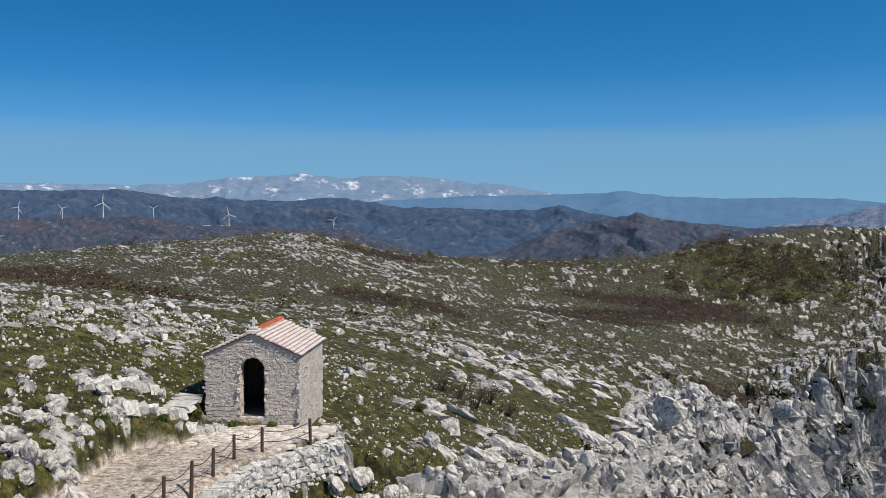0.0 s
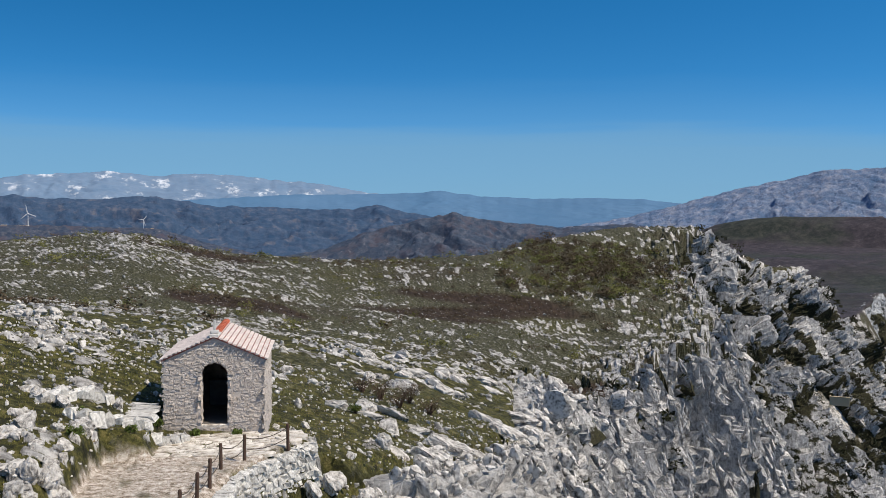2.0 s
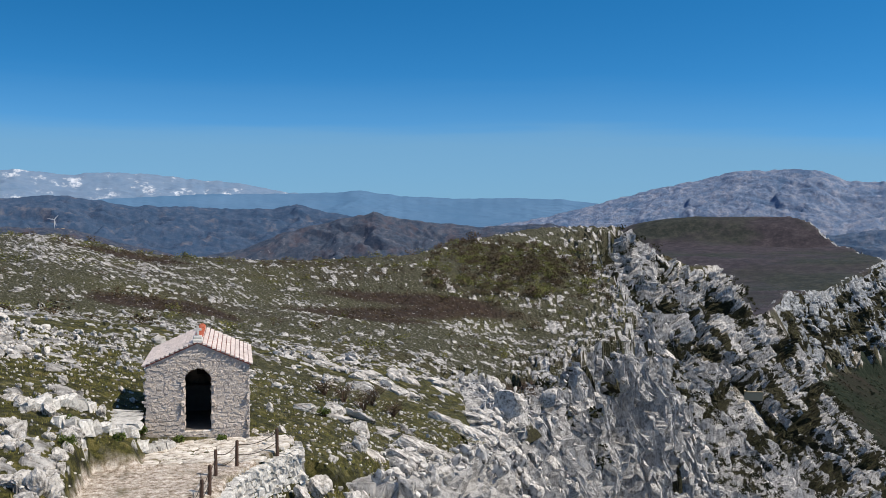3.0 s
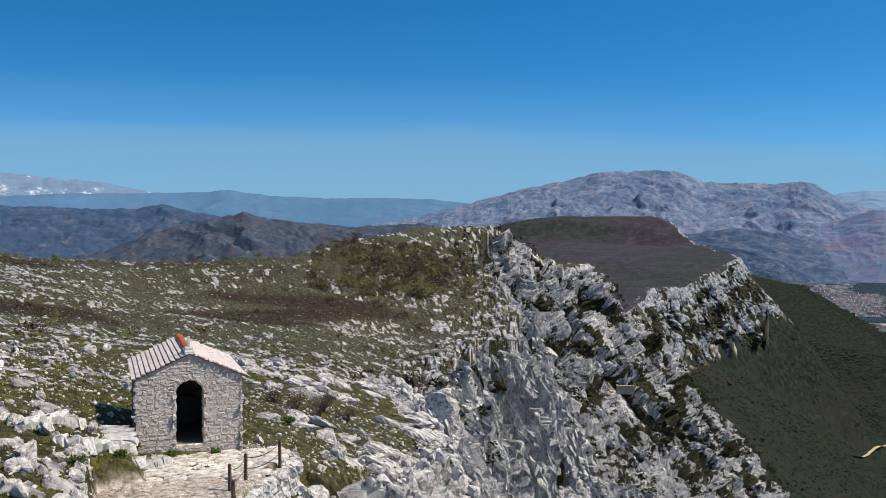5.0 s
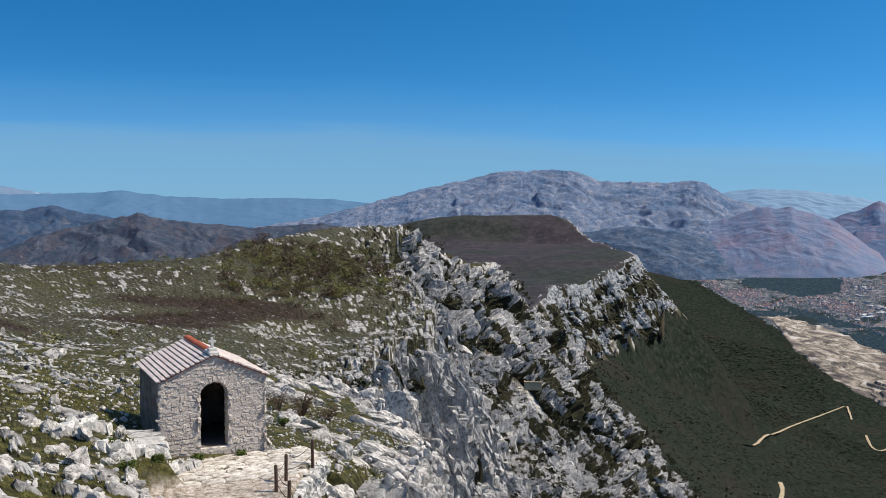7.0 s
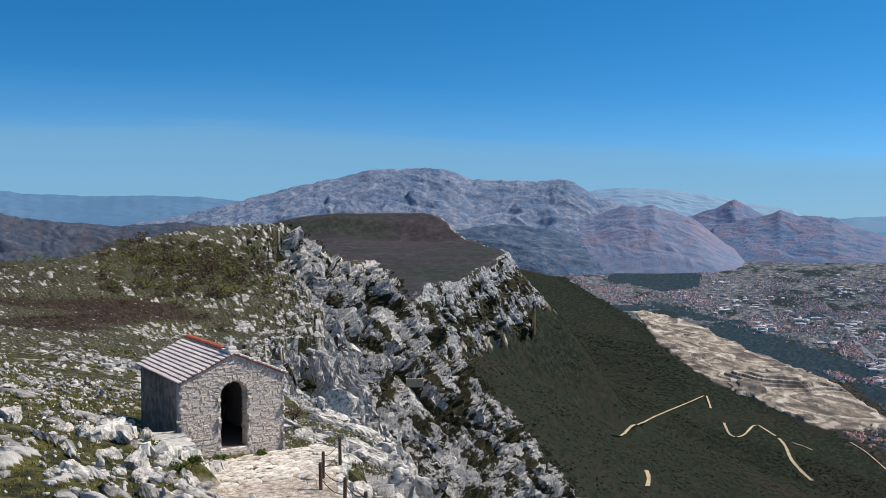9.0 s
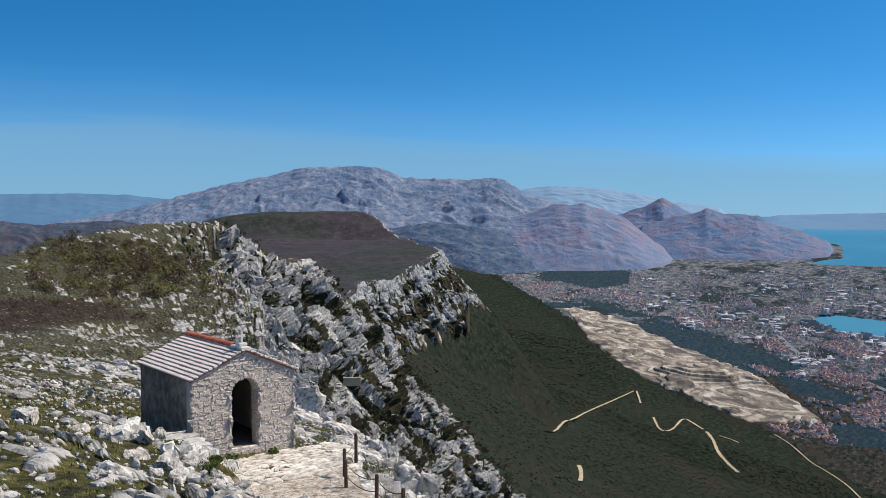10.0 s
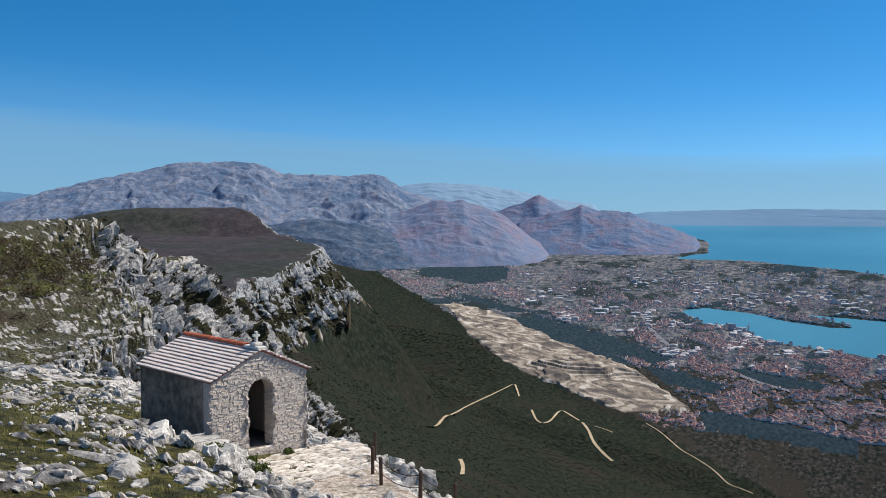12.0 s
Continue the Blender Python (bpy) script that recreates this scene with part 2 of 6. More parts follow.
    for sa_, sr_, wa, wr in ((-23, 150, 7, 38), (-3, 178, 5, 8), (-14, 120, 5, 12)):
        strip = np.maximum(strip, smooth(0.35, 0.65, np.exp(-((az - sa_) / wa) ** 2 - ((r - sr_) / wr) ** 2) + 0.2 * lump))
    knoll = np.exp(-((az + 9) / 8) ** 2) * smooth(195, 225, r)
    patch = fbm(x / 11, y / 11, 3, 58)
    want = np.clip(0.18 - 0.06 * smooth(55, 110, r) - 0.04 * smooth(0, -12, az) * smooth(50, 90, r) + 0.16 * lump + 0.30 * patch + 0.38 * fringe - 0.10 * smooth(4, 9, az) * (1 - smooth(85, 110, r)) + 0.10 * west + 0.25 * knoll - 0.6 * strip, 0, 1)
    rock, tall = np.zeros(x.shape), np.zeros(x.shape)
    for long, wide, w, seed in ((0.95, 0.5, near, 59), (1.5, 0.7, smooth(30, 80, r) * (1 - smooth(230, 330, r)), 63), (2.2, 1.0, smooth(90, 170, r), 67)):
        f1, f2, who = cells_where((w > 0.01) & (r < 420) & (u < 15), bx / long, by / wide, seed)
        rim = f2 - f1
        stand = smooth(0.04, 0.20, rim) * smooth(-0.04, 0.04, want - 0.05 - who) * w
        rock = np.maximum(rock, stand)
        tall = np.maximum(tall, stand * (0.25 + 0.75 * (who * 37.7 % 1)) * long * 0.26 * np.clip(rim * 2.5, 0.2, 1))
    rock = np.maximum(rock, smooth(0.35, 0.8, cliff + 0.3 * fine) * (1 - turn * (0.62 + 0.4 * ragged)))
    green = np.clip(0.45 + 0.6 * lump + 0.35 * near - 0.35 * fringe - 0.42 * smooth(70, 150, r), 0, 1)
    brown = np.clip(0.4 * smooth(0.25, 0.7, fbm(x / 48, y / 22, 3, 61)) * smooth(60, 120, r) + strip, 0, 1)

    # the terrace before the chapel and its pad
    edge = wall_line(y)
    in_x = smooth(-2.9, -2.55, x) * (1 - smooth(-0.2, 0.05, x - edge))
    terrace = in_x * smooth(-12.5, -11.5, y) * (1 - smooth(-3.4, -2.7, y))
    frayed = 0.9 * fbm(x / 0.7, y / 0.7, 4, 81)
    pad = smooth(-1.75, -1.35, x) * (1 - smooth(-0.2, 0.05, x - edge)) * smooth(-3.6, -3.0, y) * (1 - smooth(-0.4, 0.3, y))
    nearby = (r < 60)
    flat = np.where(nearby, np.maximum(terrace, pad), 0)
    rock = np.maximum(rock, np.where(nearby, smooth(0.05, 0.3, flat * (1 - flat) * 4) * smooth(0.0, 0.5, fine), 0))
    rough = np.where(nearby, 1 - flat, 1)
    if detail:
        bare = smooth(0.2, 0.7, 0.8 * fringe * smooth(45, 100, r))
        f1, f2, who = cells_where((bare > 0.01) & (r < 420), bx / 3.6, by / 1.6, 71)
        z = z + rough * (tall + 0.06 * fbm(x / 0.9, y / 0.9, 3, 65) * np.clip(r / 40, 0.5, 3) + 0.25 * fbm(x / 7, y / 7, 2, 66) * smooth(20, 45, r))
        z = z + rough * bare * (1 - smooth(0, 3, u)) * np.clip(r / 120, 0.2, 1) * (2.6 * (who - 0.4) - 1.6 * (1 - smooth(0, 0.15, f2 - f1)))
    z = z * (1 - flat) + flat * (-0.17 + 0.02 * fbm(x, y, 3, 77))
    outside = np.where((y > -16) & (y < 0.3) & nearby, smooth(-0.02, 0.25, x - edge), 0) * (1 - smooth(4, 9, x - edge))
    z = z * (1 - outside) + outside * np.minimum(z, -1.55 - 0.35 * np.maximum(x - edge, 0))
    under = smooth(-1.9, -1.4, x) * (1 - smooth(1.4, 1.9, x)) * smooth(-0.4, 0.2, y) * (1 - smooth(3.6, 4.2, y))
    z = z * (1 - under) + under * np.minimum(z, -0.1)
    gravel = smooth(0.55, 0.95, terrace + 0.75 * pad + frayed * 0.35)
    return z, np.clip(rock * rough, 0, 1), green, brown, np.clip(np.where(nearby, gravel, 0), 0, 1), cliff, forest, valley, np.clip(behind, 0, 1)


# ---- materials ----
def material(name):
    m = bpy.data.materials.new(name)
    m.use_nodes = True
    nt = m.node_tree
    bsdf = nt.nodes["Principled BSDF"]
    bsdf.inputs["Specular IOR Level"].default_value = 0.25
    return m, nt, nt.nodes, nt.links, bsdf


def ramp(nodes, stops):
    r = nodes.new("ShaderNodeValToRGB")
    e = r.color_ramp.elements
    while len(e) < len(stops):
        e.new(0.5)
    for k, (pos, c) in enumerate(stops):
        e[k].position = pos
        e[k].color = (*c, 1) if len(c) == 3 else c
    return r


def grain(nodes, links, scale, detail=4, rough=0.6, stretch=None):
    co = nodes.new("ShaderNodeTexCoord")
    n = nodes.new("ShaderNodeTexNoise")
    n.inputs["Scale"].default_value, n.inputs["Detail"].default_value, n.inputs["Roughness"].default_value = scale, detail, rough
    src = co.outputs["Object"]
    if stretch:
        mp = nodes.new("ShaderNodeMapping")
        mp.inputs["Scale"].default_value = stretch
        links.new(src, mp.inputs["Vector"])
        src = mp.outputs["Vector"]
    links.new(src, n.inputs["Vector"])
    return n.outputs["Fac"]


def blend(nodes, links, fac, a, b, mode="MIX"):
    m = nodes.new("ShaderNodeMix")
    m.data_type, m.blend_type = "RGBA", mode
    for sock, v in ((m.inputs["Factor"], fac), (m.inputs["A"], a), (m.inputs["B"], b)):
        if isinstance(v, (int, float)):
            sock.default_value = v
        elif isinstance(v, tuple):
            sock.default_value = (*v, 1)
        else:
            links.new(v, sock)
    return m.outputs["Result"]


def bump(nodes, links, bsdf, height, strength, distance):
    b = nodes.new("ShaderNodeBump")
    b.inputs["Strength"].default_value, b.inputs["Distance"].default_value = strength, distance
    links.new(height, b.inputs["Height"])
    links.new(b.outputs["Normal"], bsdf.inputs["Normal"])


def speckled(name, stops, scale, rough=0.9, bump_by=0.0, bump_scale=None, second=None, vary=0.0, stretch=None):
    """A surface with two scales of grain; vary: how far each object differs in brightness."""
    m, nt, nodes, links, bsdf = material(name)
    fac = grain(nodes, links, scale, 6, 0.65, stretch)
    r = ramp(nodes, stops)
    links.new(fac, r.inputs["Fac"])
    col = r.outputs["Color"]
    if second:
        s_scale, s_col, lo, hi = second
        f2 = grain(nodes, links, s_scale, 4, 0.6)
        r2 = ramp(nodes, [(lo, (0, 0, 0)), (hi, (1, 1, 1))])
        links.new(f2, r2.inputs["Fac"])
        col = blend(nodes, links, r2.outputs["Color"], col, s_col)
    if vary:
        info = nodes.new("ShaderNodeObjectInfo")
        rr = ramp(nodes, [(0, (1 - vary,) * 3), (1, (1 + vary,) * 3)])
        links.new(info.outputs["Random"], rr.inputs["Fac"])
        col = blend(nodes, links, 1.0, col, rr.outputs["Color"], "MULTIPLY")
    links.new(col, bsdf.inputs["Base Color"])
    bsdf.inputs["Roughness"].default_value = rough
    if bump_by:
        bump(nodes, links, bsdf, grain(nodes, links, bump_scale or scale * 3, 6, 0.7), 0.8, bump_by)
    return m


LIME = [(0.36, (0.10, 0.096, 0.09)), (0.45, (0.41, 0.39, 0.36)), (0.55, (0.65, 0.625, 0.59)), (0.72, (0.77, 0.75, 0.715))]
M_rock = speckled("limestone", LIME, 3.4, 0.92, 0.09, 6, second=(1.7, (0.22, 0.21, 0.20), 0.65, 0.74))
M_crag = speckled("weathered plateau limestone", [(0.34, (0.10, 0.097, 0.092)), (0.46, (0.30, 0.293, 0.283)), (0.56, (0.47, 0.46, 0.445)), (0.72, (0.60, 0.59, 0.57))], 1.6, 0.93, 0.1, 4)
M_wallstone = speckled("wall stone", [(0.32, (0.36, 0.318, 0.285)), (0.5, (0.53, 0.475, 0.43)), (0.68, (0.65, 0.595, 0.54))], 6, 0.93, 0.03, 20, vary=0.11)
M_drystone = speckled("dry wall stone", [(0.32, (0.26, 0.25, 0.235)), (0.5, (0.54, 0.53, 0.50)), (0.68, (0.68, 0.67, 0.64))], 4, 0.93, 0.02, 18, vary=0.25)
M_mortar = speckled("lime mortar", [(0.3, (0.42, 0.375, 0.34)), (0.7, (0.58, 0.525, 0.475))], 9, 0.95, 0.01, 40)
# render kept darker and browner than the mortar: wall's shade put into its colour
M_render = speckled("old lime render toned for shade", [(0.36, (0.15, 0.115, 0.085)), (0.52, (0.29, 0.225, 0.175)), (0.68, (0.41, 0.33, 0.265))], 3.5, 0.95, 0.02, 14, second=(1.2, (0.16, 0.13, 0.105), 0.5, 0.65))
M_inside = speckled("inside plaster", [(0.3, (0.10, 0.09, 0.085)), (0.7, (0.17, 0.16, 0.15))], 3, 0.95)
M_tile = speckled("pale roof tile", [(0.3, (0.50, 0.42, 0.39)), (0.55, (0.68, 0.60, 0.56)), (0.75, (0.76, 0.69, 0.65))], 6, 0.85, 0.006, 35, vary=0.10)
M_bed = speckled("dark red under-tile", [(0.3, (0.20, 0.075, 0.058)), (0.7, (0.34, 0.145, 0.12))], 8, 0.9)
M_ridge = speckled("red clay ridge tile", [(0.3, (0.32, 0.075, 0.04)), (0.6, (0.50, 0.14, 0.07)), (0.8, (0.55, 0.25, 0.16))], 7, 0.8, 0.004, 40, vary=0.15)
M_cross = speckled("white stone", [(0.3, (0.48, 0.47, 0.44)), (0.7, (0.66, 0.65, 0.62))], 9, 0.8, 0.004, 40)
M_flag = speckled("trodden flagstone", [(0.36, (0.22, 0.185, 0.145)), (0.46, (0.54, 0.495, 0.435)), (0.56, (0.70, 0.66, 0.60)), (0.68, (0.78, 0.745, 0.69))], 5, 0.9, 0.03, 16, second=(1.6, (0.34, 0.29, 0.22), 0.55, 0.66), vary=0.12)
M_wood = speckled("weathered brown post", [(0.3, (0.045, 0.028, 0.02)), (0.7, (0.12, 0.075, 0.055))], 8, 0.8, 0.004, 30, stretch=(6, 6, 0.7))
M_rope = speckled("dark rope", [(0.3, (0.04, 0.03, 0.025)), (0.7, (0.10, 0.08, 0.065))], 30, 0.9)
M_grass = speckled("spring grass", [(0.3, (0.09, 0.095, 0.022)), (0.55, (0.18, 0.18, 0.05)), (0.75, (0.30, 0.25, 0.10))], 1.3, 0.85)
M_bush = speckled("olive shrub", [(0.3, (0.085, 0.092, 0.026)), (0.55, (0.16, 0.16, 0.050)), (0.75, (0.24, 0.21, 0.075))], 0.25, 0.9)
M_heath = speckled("bare brown shrub", [(0.3, (0.055, 0.040, 0.026)), (0.6, (0.105, 0.078, 0.048)), (0.8, (0.15, 0.125, 0.07))], 0.3, 0.95)
M_tree = speckled("dark maquis leaves", [(0.36, (0.017, 0.026, 0.015)), (0.5, (0.033, 0.042, 0.024)), (0.64, (0.068, 0.068, 0.042))], 0.06, 0.95, second=(0.012, (0.048, 0.040, 0.029), 0.5, 0.7))
M_straw = speckled("dry grass", [(0.3, (0.13, 0.10, 0.045)), (0.7, (0.30, 0.24, 0.12))], 2.0, 0.9)
M_fresh = speckled("fresh leaves", [(0.3, (0.04, 0.065, 0.012)), (0.7, (0.13, 0.17, 0.035))], 3.0, 0.8)
M_scarp = speckled("scarp bush", [(0.3, (0.014, 0.017, 0.008)), (0.55, (0.035, 0.036, 0.016)), (0.75, (0.075, 0.07, 0.028))], 0.1, 0.95)
M_asphalt = speckled("far asphalt", [(0.3, (0.16, 0.17, 0.20)), (0.7, (0.22, 0.23, 0.26))], 0.02, 0.95)
M_plaster = speckled("pale house wall", [(0.3, (0.50, 0.48, 0.47)), (0.7, (0.72, 0.69, 0.67))], 0.02, 0.9)
# roof red is greyed and paled to carry the distance haze
M_redroof = speckled("red roofs dulled for haze", [(0.36, (0.20, 0.13, 0.13)), (0.5, (0.31, 0.18, 0.165)), (0.62, (0.38, 0.26, 0.24))], 0.04, 0.9)
M_hall = speckled("pale hall roof", [(0.35, (0.24, 0.25, 0.28)), (0.5, (0.44, 0.44, 0.46)), (0.65, (0.70, 0.69, 0.69))], 0.03, 0.8)
M_white = speckled("white painted steel", [(0.3, (0.62, 0.63, 0.65)), (0.7, (0.72, 0.73, 0.75))], 0.2, 0.5)
M_track = speckled("pale earth track", [(0.3, (0.40, 0.32, 0.20)), (0.7, (0.58, 0.48, 0.33))], 0.05, 0.95)


def ground_material():
    m, nt, nodes, links, bsdf = material("karst ground")
    kinds = nodes.new("ShaderNodeAttribute")
    kinds.attribute_name = "kinds"
    more = nodes.new("ShaderNodeAttribute")
    more.attribute_name = "more"
    split, split2 = nodes.new("ShaderNodeSeparateColor"), nodes.new("ShaderNodeSeparateColor")
    links.new(kinds.outputs["Color"], split.inputs["Color"])
    links.new(more.outputs["Color"], split2.inputs["Color"])
    rock, green, brown = split.outputs["Red"], split.outputs["Green"], split.outputs["Blue"]
    gravel, cliff, behind = kinds.outputs["Alpha"], split2.outputs["Red"], split2.outputs["Green"]

    soil = ramp(nodes, [(0.39, (0.009, 0.009, 0.004)), (0.47, (0.033, 0.033, 0.015)), (0.55, (0.070, 0.068, 0.034)), (0.625, (0.27, 0.26, 0.235))])
    links.new(grain(nodes, links, 2.3, 9, 0.8), soil.inputs["Fac"])
    turf = ramp(nodes, [(0.39, (0.008, 0.009, 0.003)), (0.48, (0.038, 0.039, 0.009)), (0.56, (0.105, 0.098, 0.024)), (0.66, (0.24, 0.20, 0.085))])
    links.new(grain(nodes, links, 1.9, 9, 0.8), turf.inputs["Fac"])
    heath = ramp(nodes, [(0.3, (0.016, 0.011, 0.008)), (0.55, (0.038, 0.025, 0.017)), (0.75, (0.075, 0.052, 0.034))])
    links.new(grain(nodes, links, 0.5, 6, 0.7), heath.inputs["Fac"])
    col = blend(nodes, links, green, soil.outputs["Color"], turf.outputs["Color"])
    col = blend(nodes, links, brown, col, heath.outputs["Color"])
    # stone: pale, with dark lichen and cracks
    stone = ramp(nodes, [(0.36, (0.06, 0.058, 0.054)), (0.45, (0.29, 0.283, 0.272)), (0.55, (0.53, 0.52, 0.50)), (0.72, (0.68, 0.665, 0.64))])
    links.new(grain(nodes, links, 0.9, 8, 0.72), stone.inputs["Fac"])
    crack = nodes.new("ShaderNodeTexVoronoi")
    crack.feature = "DISTANCE_TO_EDGE"
    crack.inputs["Scale"].default_value = 0.45
    co, mp = nodes.new("ShaderNodeTexCoord"), nodes.new("ShaderNodeMapping")
    mp.inputs["Rotation"].default_value = (0.5, 0.35, -0.95)
    mp.inputs["Scale"].default_value = (0.6, 1.6, 0.5)
    warp = nodes.new("ShaderNodeTexNoise")
    warp.inputs["Scale"].default_value = 0.8
    links.new(co.outputs["Object"], warp.inputs["Vector"])
    links.new(co.outputs["Object"], mp.inputs["Vector"])
    bent = blend(nodes, links, 0.35, mp.outputs["Vector"], warp.outputs["Color"], "ADD")
    links.new(bent, crack.inputs["Vector"])
    cr = ramp(nodes, [(0.0, (0.28, 0.27, 0.26)), (0.10, (1, 1, 1))])
    links.new(crack.outputs["Distance"], cr.inputs["Fac"])
    stone_c = blend(nodes, links, 0.8, stone.outputs["Color"], cr.outputs["Color"], "MULTIPLY")
    # ragged edge between stone and turf
    add = nodes.new("ShaderNodeMath")
    add.operation = "ADD"
    links.new(rock, add.inputs[0])
    mul = nodes.new("ShaderNodeMath")
    mul.operation = "MULTIPLY_ADD"
    links.new(grain(nodes, links, 3.2, 5, 0.75), mul.inputs[0])
    mul.inputs[1].default_value, mul.inputs[2].default_value = 1.1, -0.55
    links.new(mul.outputs["Value"], add.inputs[1])
    rr = ramp(nodes, [(0.40, (0, 0, 0)), (0.60, (1, 1, 1))])
    links.new(add.outputs["Value"], rr.inputs["Fac"])
    col = blend(nodes, links, rr.outputs["Color"], col, stone_c)
    # ledges on the scarp hold scrub
    scrub = ramp(nodes, [(0.48, (0, 0, 0)), (0.56, (1, 1, 1))])
    links.new(grain(nodes, links, 0.075, 7, 0.68), scrub.inputs["Fac"])
    on = blend(nodes, links, 1.0, scrub.outputs["Color"], cliff, "MULTIPLY")
    leaf = ramp(nodes, [(0.35, (0.02, 0.022, 0.012)), (0.6, (0.075, 0.06, 0.035)), (0.75, (0.09, 0.10, 0.03))])
    links.new(grain(nodes, links, 0.35, 6, 0.7), leaf.inputs["Fac"])
    col = blend(nodes, links, on, col, leaf.outputs["Color"])
    # the brown tableland behind
    moor = ramp(nodes, [(0.36, (0.019, 0.018, 0.023)), (0.5, (0.041, 0.035, 0.042)), (0.64, (0.078, 0.066, 0.072))])
    links.new(grain(nodes, links, 0.05, 11, 0.78), moor.inputs["Fac"])
    lush = ramp(nodes, [(0.44, (0, 0, 0)), (0.56, (1, 1, 1))])
    links.new(grain(nodes, links, 0.004, 6, 0.6), lush.inputs["Fac"])
    scrubby = ramp(nodes, [(0.36, (0.011, 0.016, 0.015)), (0.5, (0.027, 0.032, 0.027)), (0.64, (0.060, 0.060, 0.050))])
    links.new(grain(nodes, links, 0.07, 10, 0.78), scrubby.inputs["Fac"])
    moor_c = blend(nodes, links, lush.outputs["Color"], moor.outputs["Color"], scrubby.outputs["Color"])
    col = blend(nodes, links, behind, col, moor_c)
    # trodden gravel
    grit = ramp(nodes, [(0.38, (0.13, 0.10, 0.065)), (0.46, (0.40, 0.33, 0.26)), (0.54, (0.62, 0.55, 0.48)), (0.61, (0.82, 0.77, 0.71))])
    links.new(grain(nodes, links, 5.5, 8, 0.8), grit.inputs["Fac"])
    col = blend(nodes, links, gravel, col, grit.outputs["Color"])
    links.new(col, bsdf.inputs["Base Color"])
    bsdf.inputs["Roughness"].default_value = 0.95
    bump(nodes, links, bsdf, grain(nodes, links, 2.4, 8, 0.75), 0.9, 0.16)
    return m


def broad(name, stops, scale, detail=10, patches=(), relief=0.0):
    """Land seen from far off: broad mottling and patches of other cover."""
    m, nt, nodes, links, bsdf = material(name)
    r = ramp(nodes, stops)
    links.new(grain(nodes, links, scale, detail, 0.7), r.inputs["Fac"])
    col = r.outputs["Color"]
    for p_scale, c, lo, hi in patches:
        pr = ramp(nodes, [(lo, (0, 0, 0)), (hi, (1, 1, 1))])
        links.new(grain(nodes, links, p_scale, 9, 0.68), pr.inputs["Fac"])
        col = blend(nodes, links, pr.outputs["Color"], col, c)
    links.new(col, bsdf.inputs["Base Color"])
    bsdf.inputs["Roughness"].default_value = 1.0
    bsdf.inputs["Specular IOR Level"].default_value = 0.0
    if relief:
        bump(nodes, links, bsdf, grain(nodes, links, scale * 1.3, 12, 0.75), 1.0, relief * 0.7)
    return m


def quarry_material():
    """Cut limestone: beige and white beds, grey dust, by the sheet's tone, darker on bench risers."""
    m, nt, nodes, links, bsdf = material("quarried limestone")
    at = nodes.new("ShaderNodeAttribute")
    at.attribute_name = "tone"
    r = ramp(nodes, [(0.16, (0.11, 0.10, 0.095)), (0.40, (0.27, 0.23, 0.185)), (0.56, (0.40, 0.35, 0.29)), (0.72, (0.53, 0.49, 0.43)), (0.95, (0.66, 0.64, 0.60))])
    f = blend(nodes, links, 0.28, at.outputs["Color"], grain(nodes, links, 0.05, 9, 0.75))
    links.new(f, r.inputs["Fac"])
    links.new(r.outputs["Color"], bsdf.inputs["Base Color"])
    bsdf.inputs["Roughness"].default_value = 0.95
    return m


M_quarry = quarry_material()
M_ground = ground_material()
# slope colour is darkened so gaps between shrubs read as their shadow
M_forest = broad("maquis slope", [(0.36, (0.010, 0.015, 0.012)), (0.5, (0.020, 0.027, 0.020)), (0.64, (0.040, 0.044, 0.034))], 0.12, 14, [(0.006, (0.033, 0.030, 0.026), 0.52, 0.66)])
# floor and woods carry the valley's blue haze in their base colours
M_valley = broad("valley floor with haze tint", [(0.38, (0.046, 0.066, 0.082)), (0.5, (0.105, 0.120, 0.138)), (0.62, (0.26, 0.245, 0.255))], 0.06, 14, [(0.010, (0.030, 0.043, 0.046), 0.50, 0.56), (0.03, (0.20, 0.15, 0.14), 0.60, 0.66)])
M_woods = broad("valley woods with haze tint", [(0.36, (0.018, 0.036, 0.052)), (0.5, (0.030, 0.052, 0.068)), (0.64, (0.052, 0.074, 0.088))], 0.12, 12)
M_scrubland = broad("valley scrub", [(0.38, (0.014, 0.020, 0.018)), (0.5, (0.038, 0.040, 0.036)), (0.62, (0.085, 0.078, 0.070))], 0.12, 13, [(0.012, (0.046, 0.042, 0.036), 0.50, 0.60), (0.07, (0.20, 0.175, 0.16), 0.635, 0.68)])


# ---- mesh helpers ----
def mesh_object(name, verts, faces, mats, mat_index=None, shade=False):
    """verts: n x 3; faces: m x 3 or m x 4."""
    me = bpy.data.meshes.new(name)
    verts, faces = np.asarray(verts, np.float32), np.asarray(faces, np.int32)
    k = faces.shape[1]
    me.vertices.add(len(verts))
    me.vertices.foreach_set("co", verts.ravel())
    me.loops.add(faces.size)
    me.loops.foreach_set("vertex_index", faces.ravel())
    me.polygons.add(len(faces))
    me.polygons.foreach_set("loop_start", np.arange(len(faces), dtype=np.int32) * k)
    for m in (mats if isinstance(mats, (list, tuple)) else [mats]):
        me.materials.append(m)
    if mat_index is not None:
        me.polygons.foreach_set("material_index", np.asarray(mat_index, np.int32))
    me.update(calc_edges=True)
    me.validate()
    me.polygons.foreach_set("use_smooth", np.full(len(me.polygons), bool(shade)))
    return new(name, me)


def part(name, bm, mat, parent=None, label=""):
    me = bpy.data.meshes.new(name)
    bm.to_mesh(me)
    bm.free()
    me.materials.append(mat)
    ob = new(name, me)
    if parent:
        ob.parent = parent
    return tagged(ob, label)


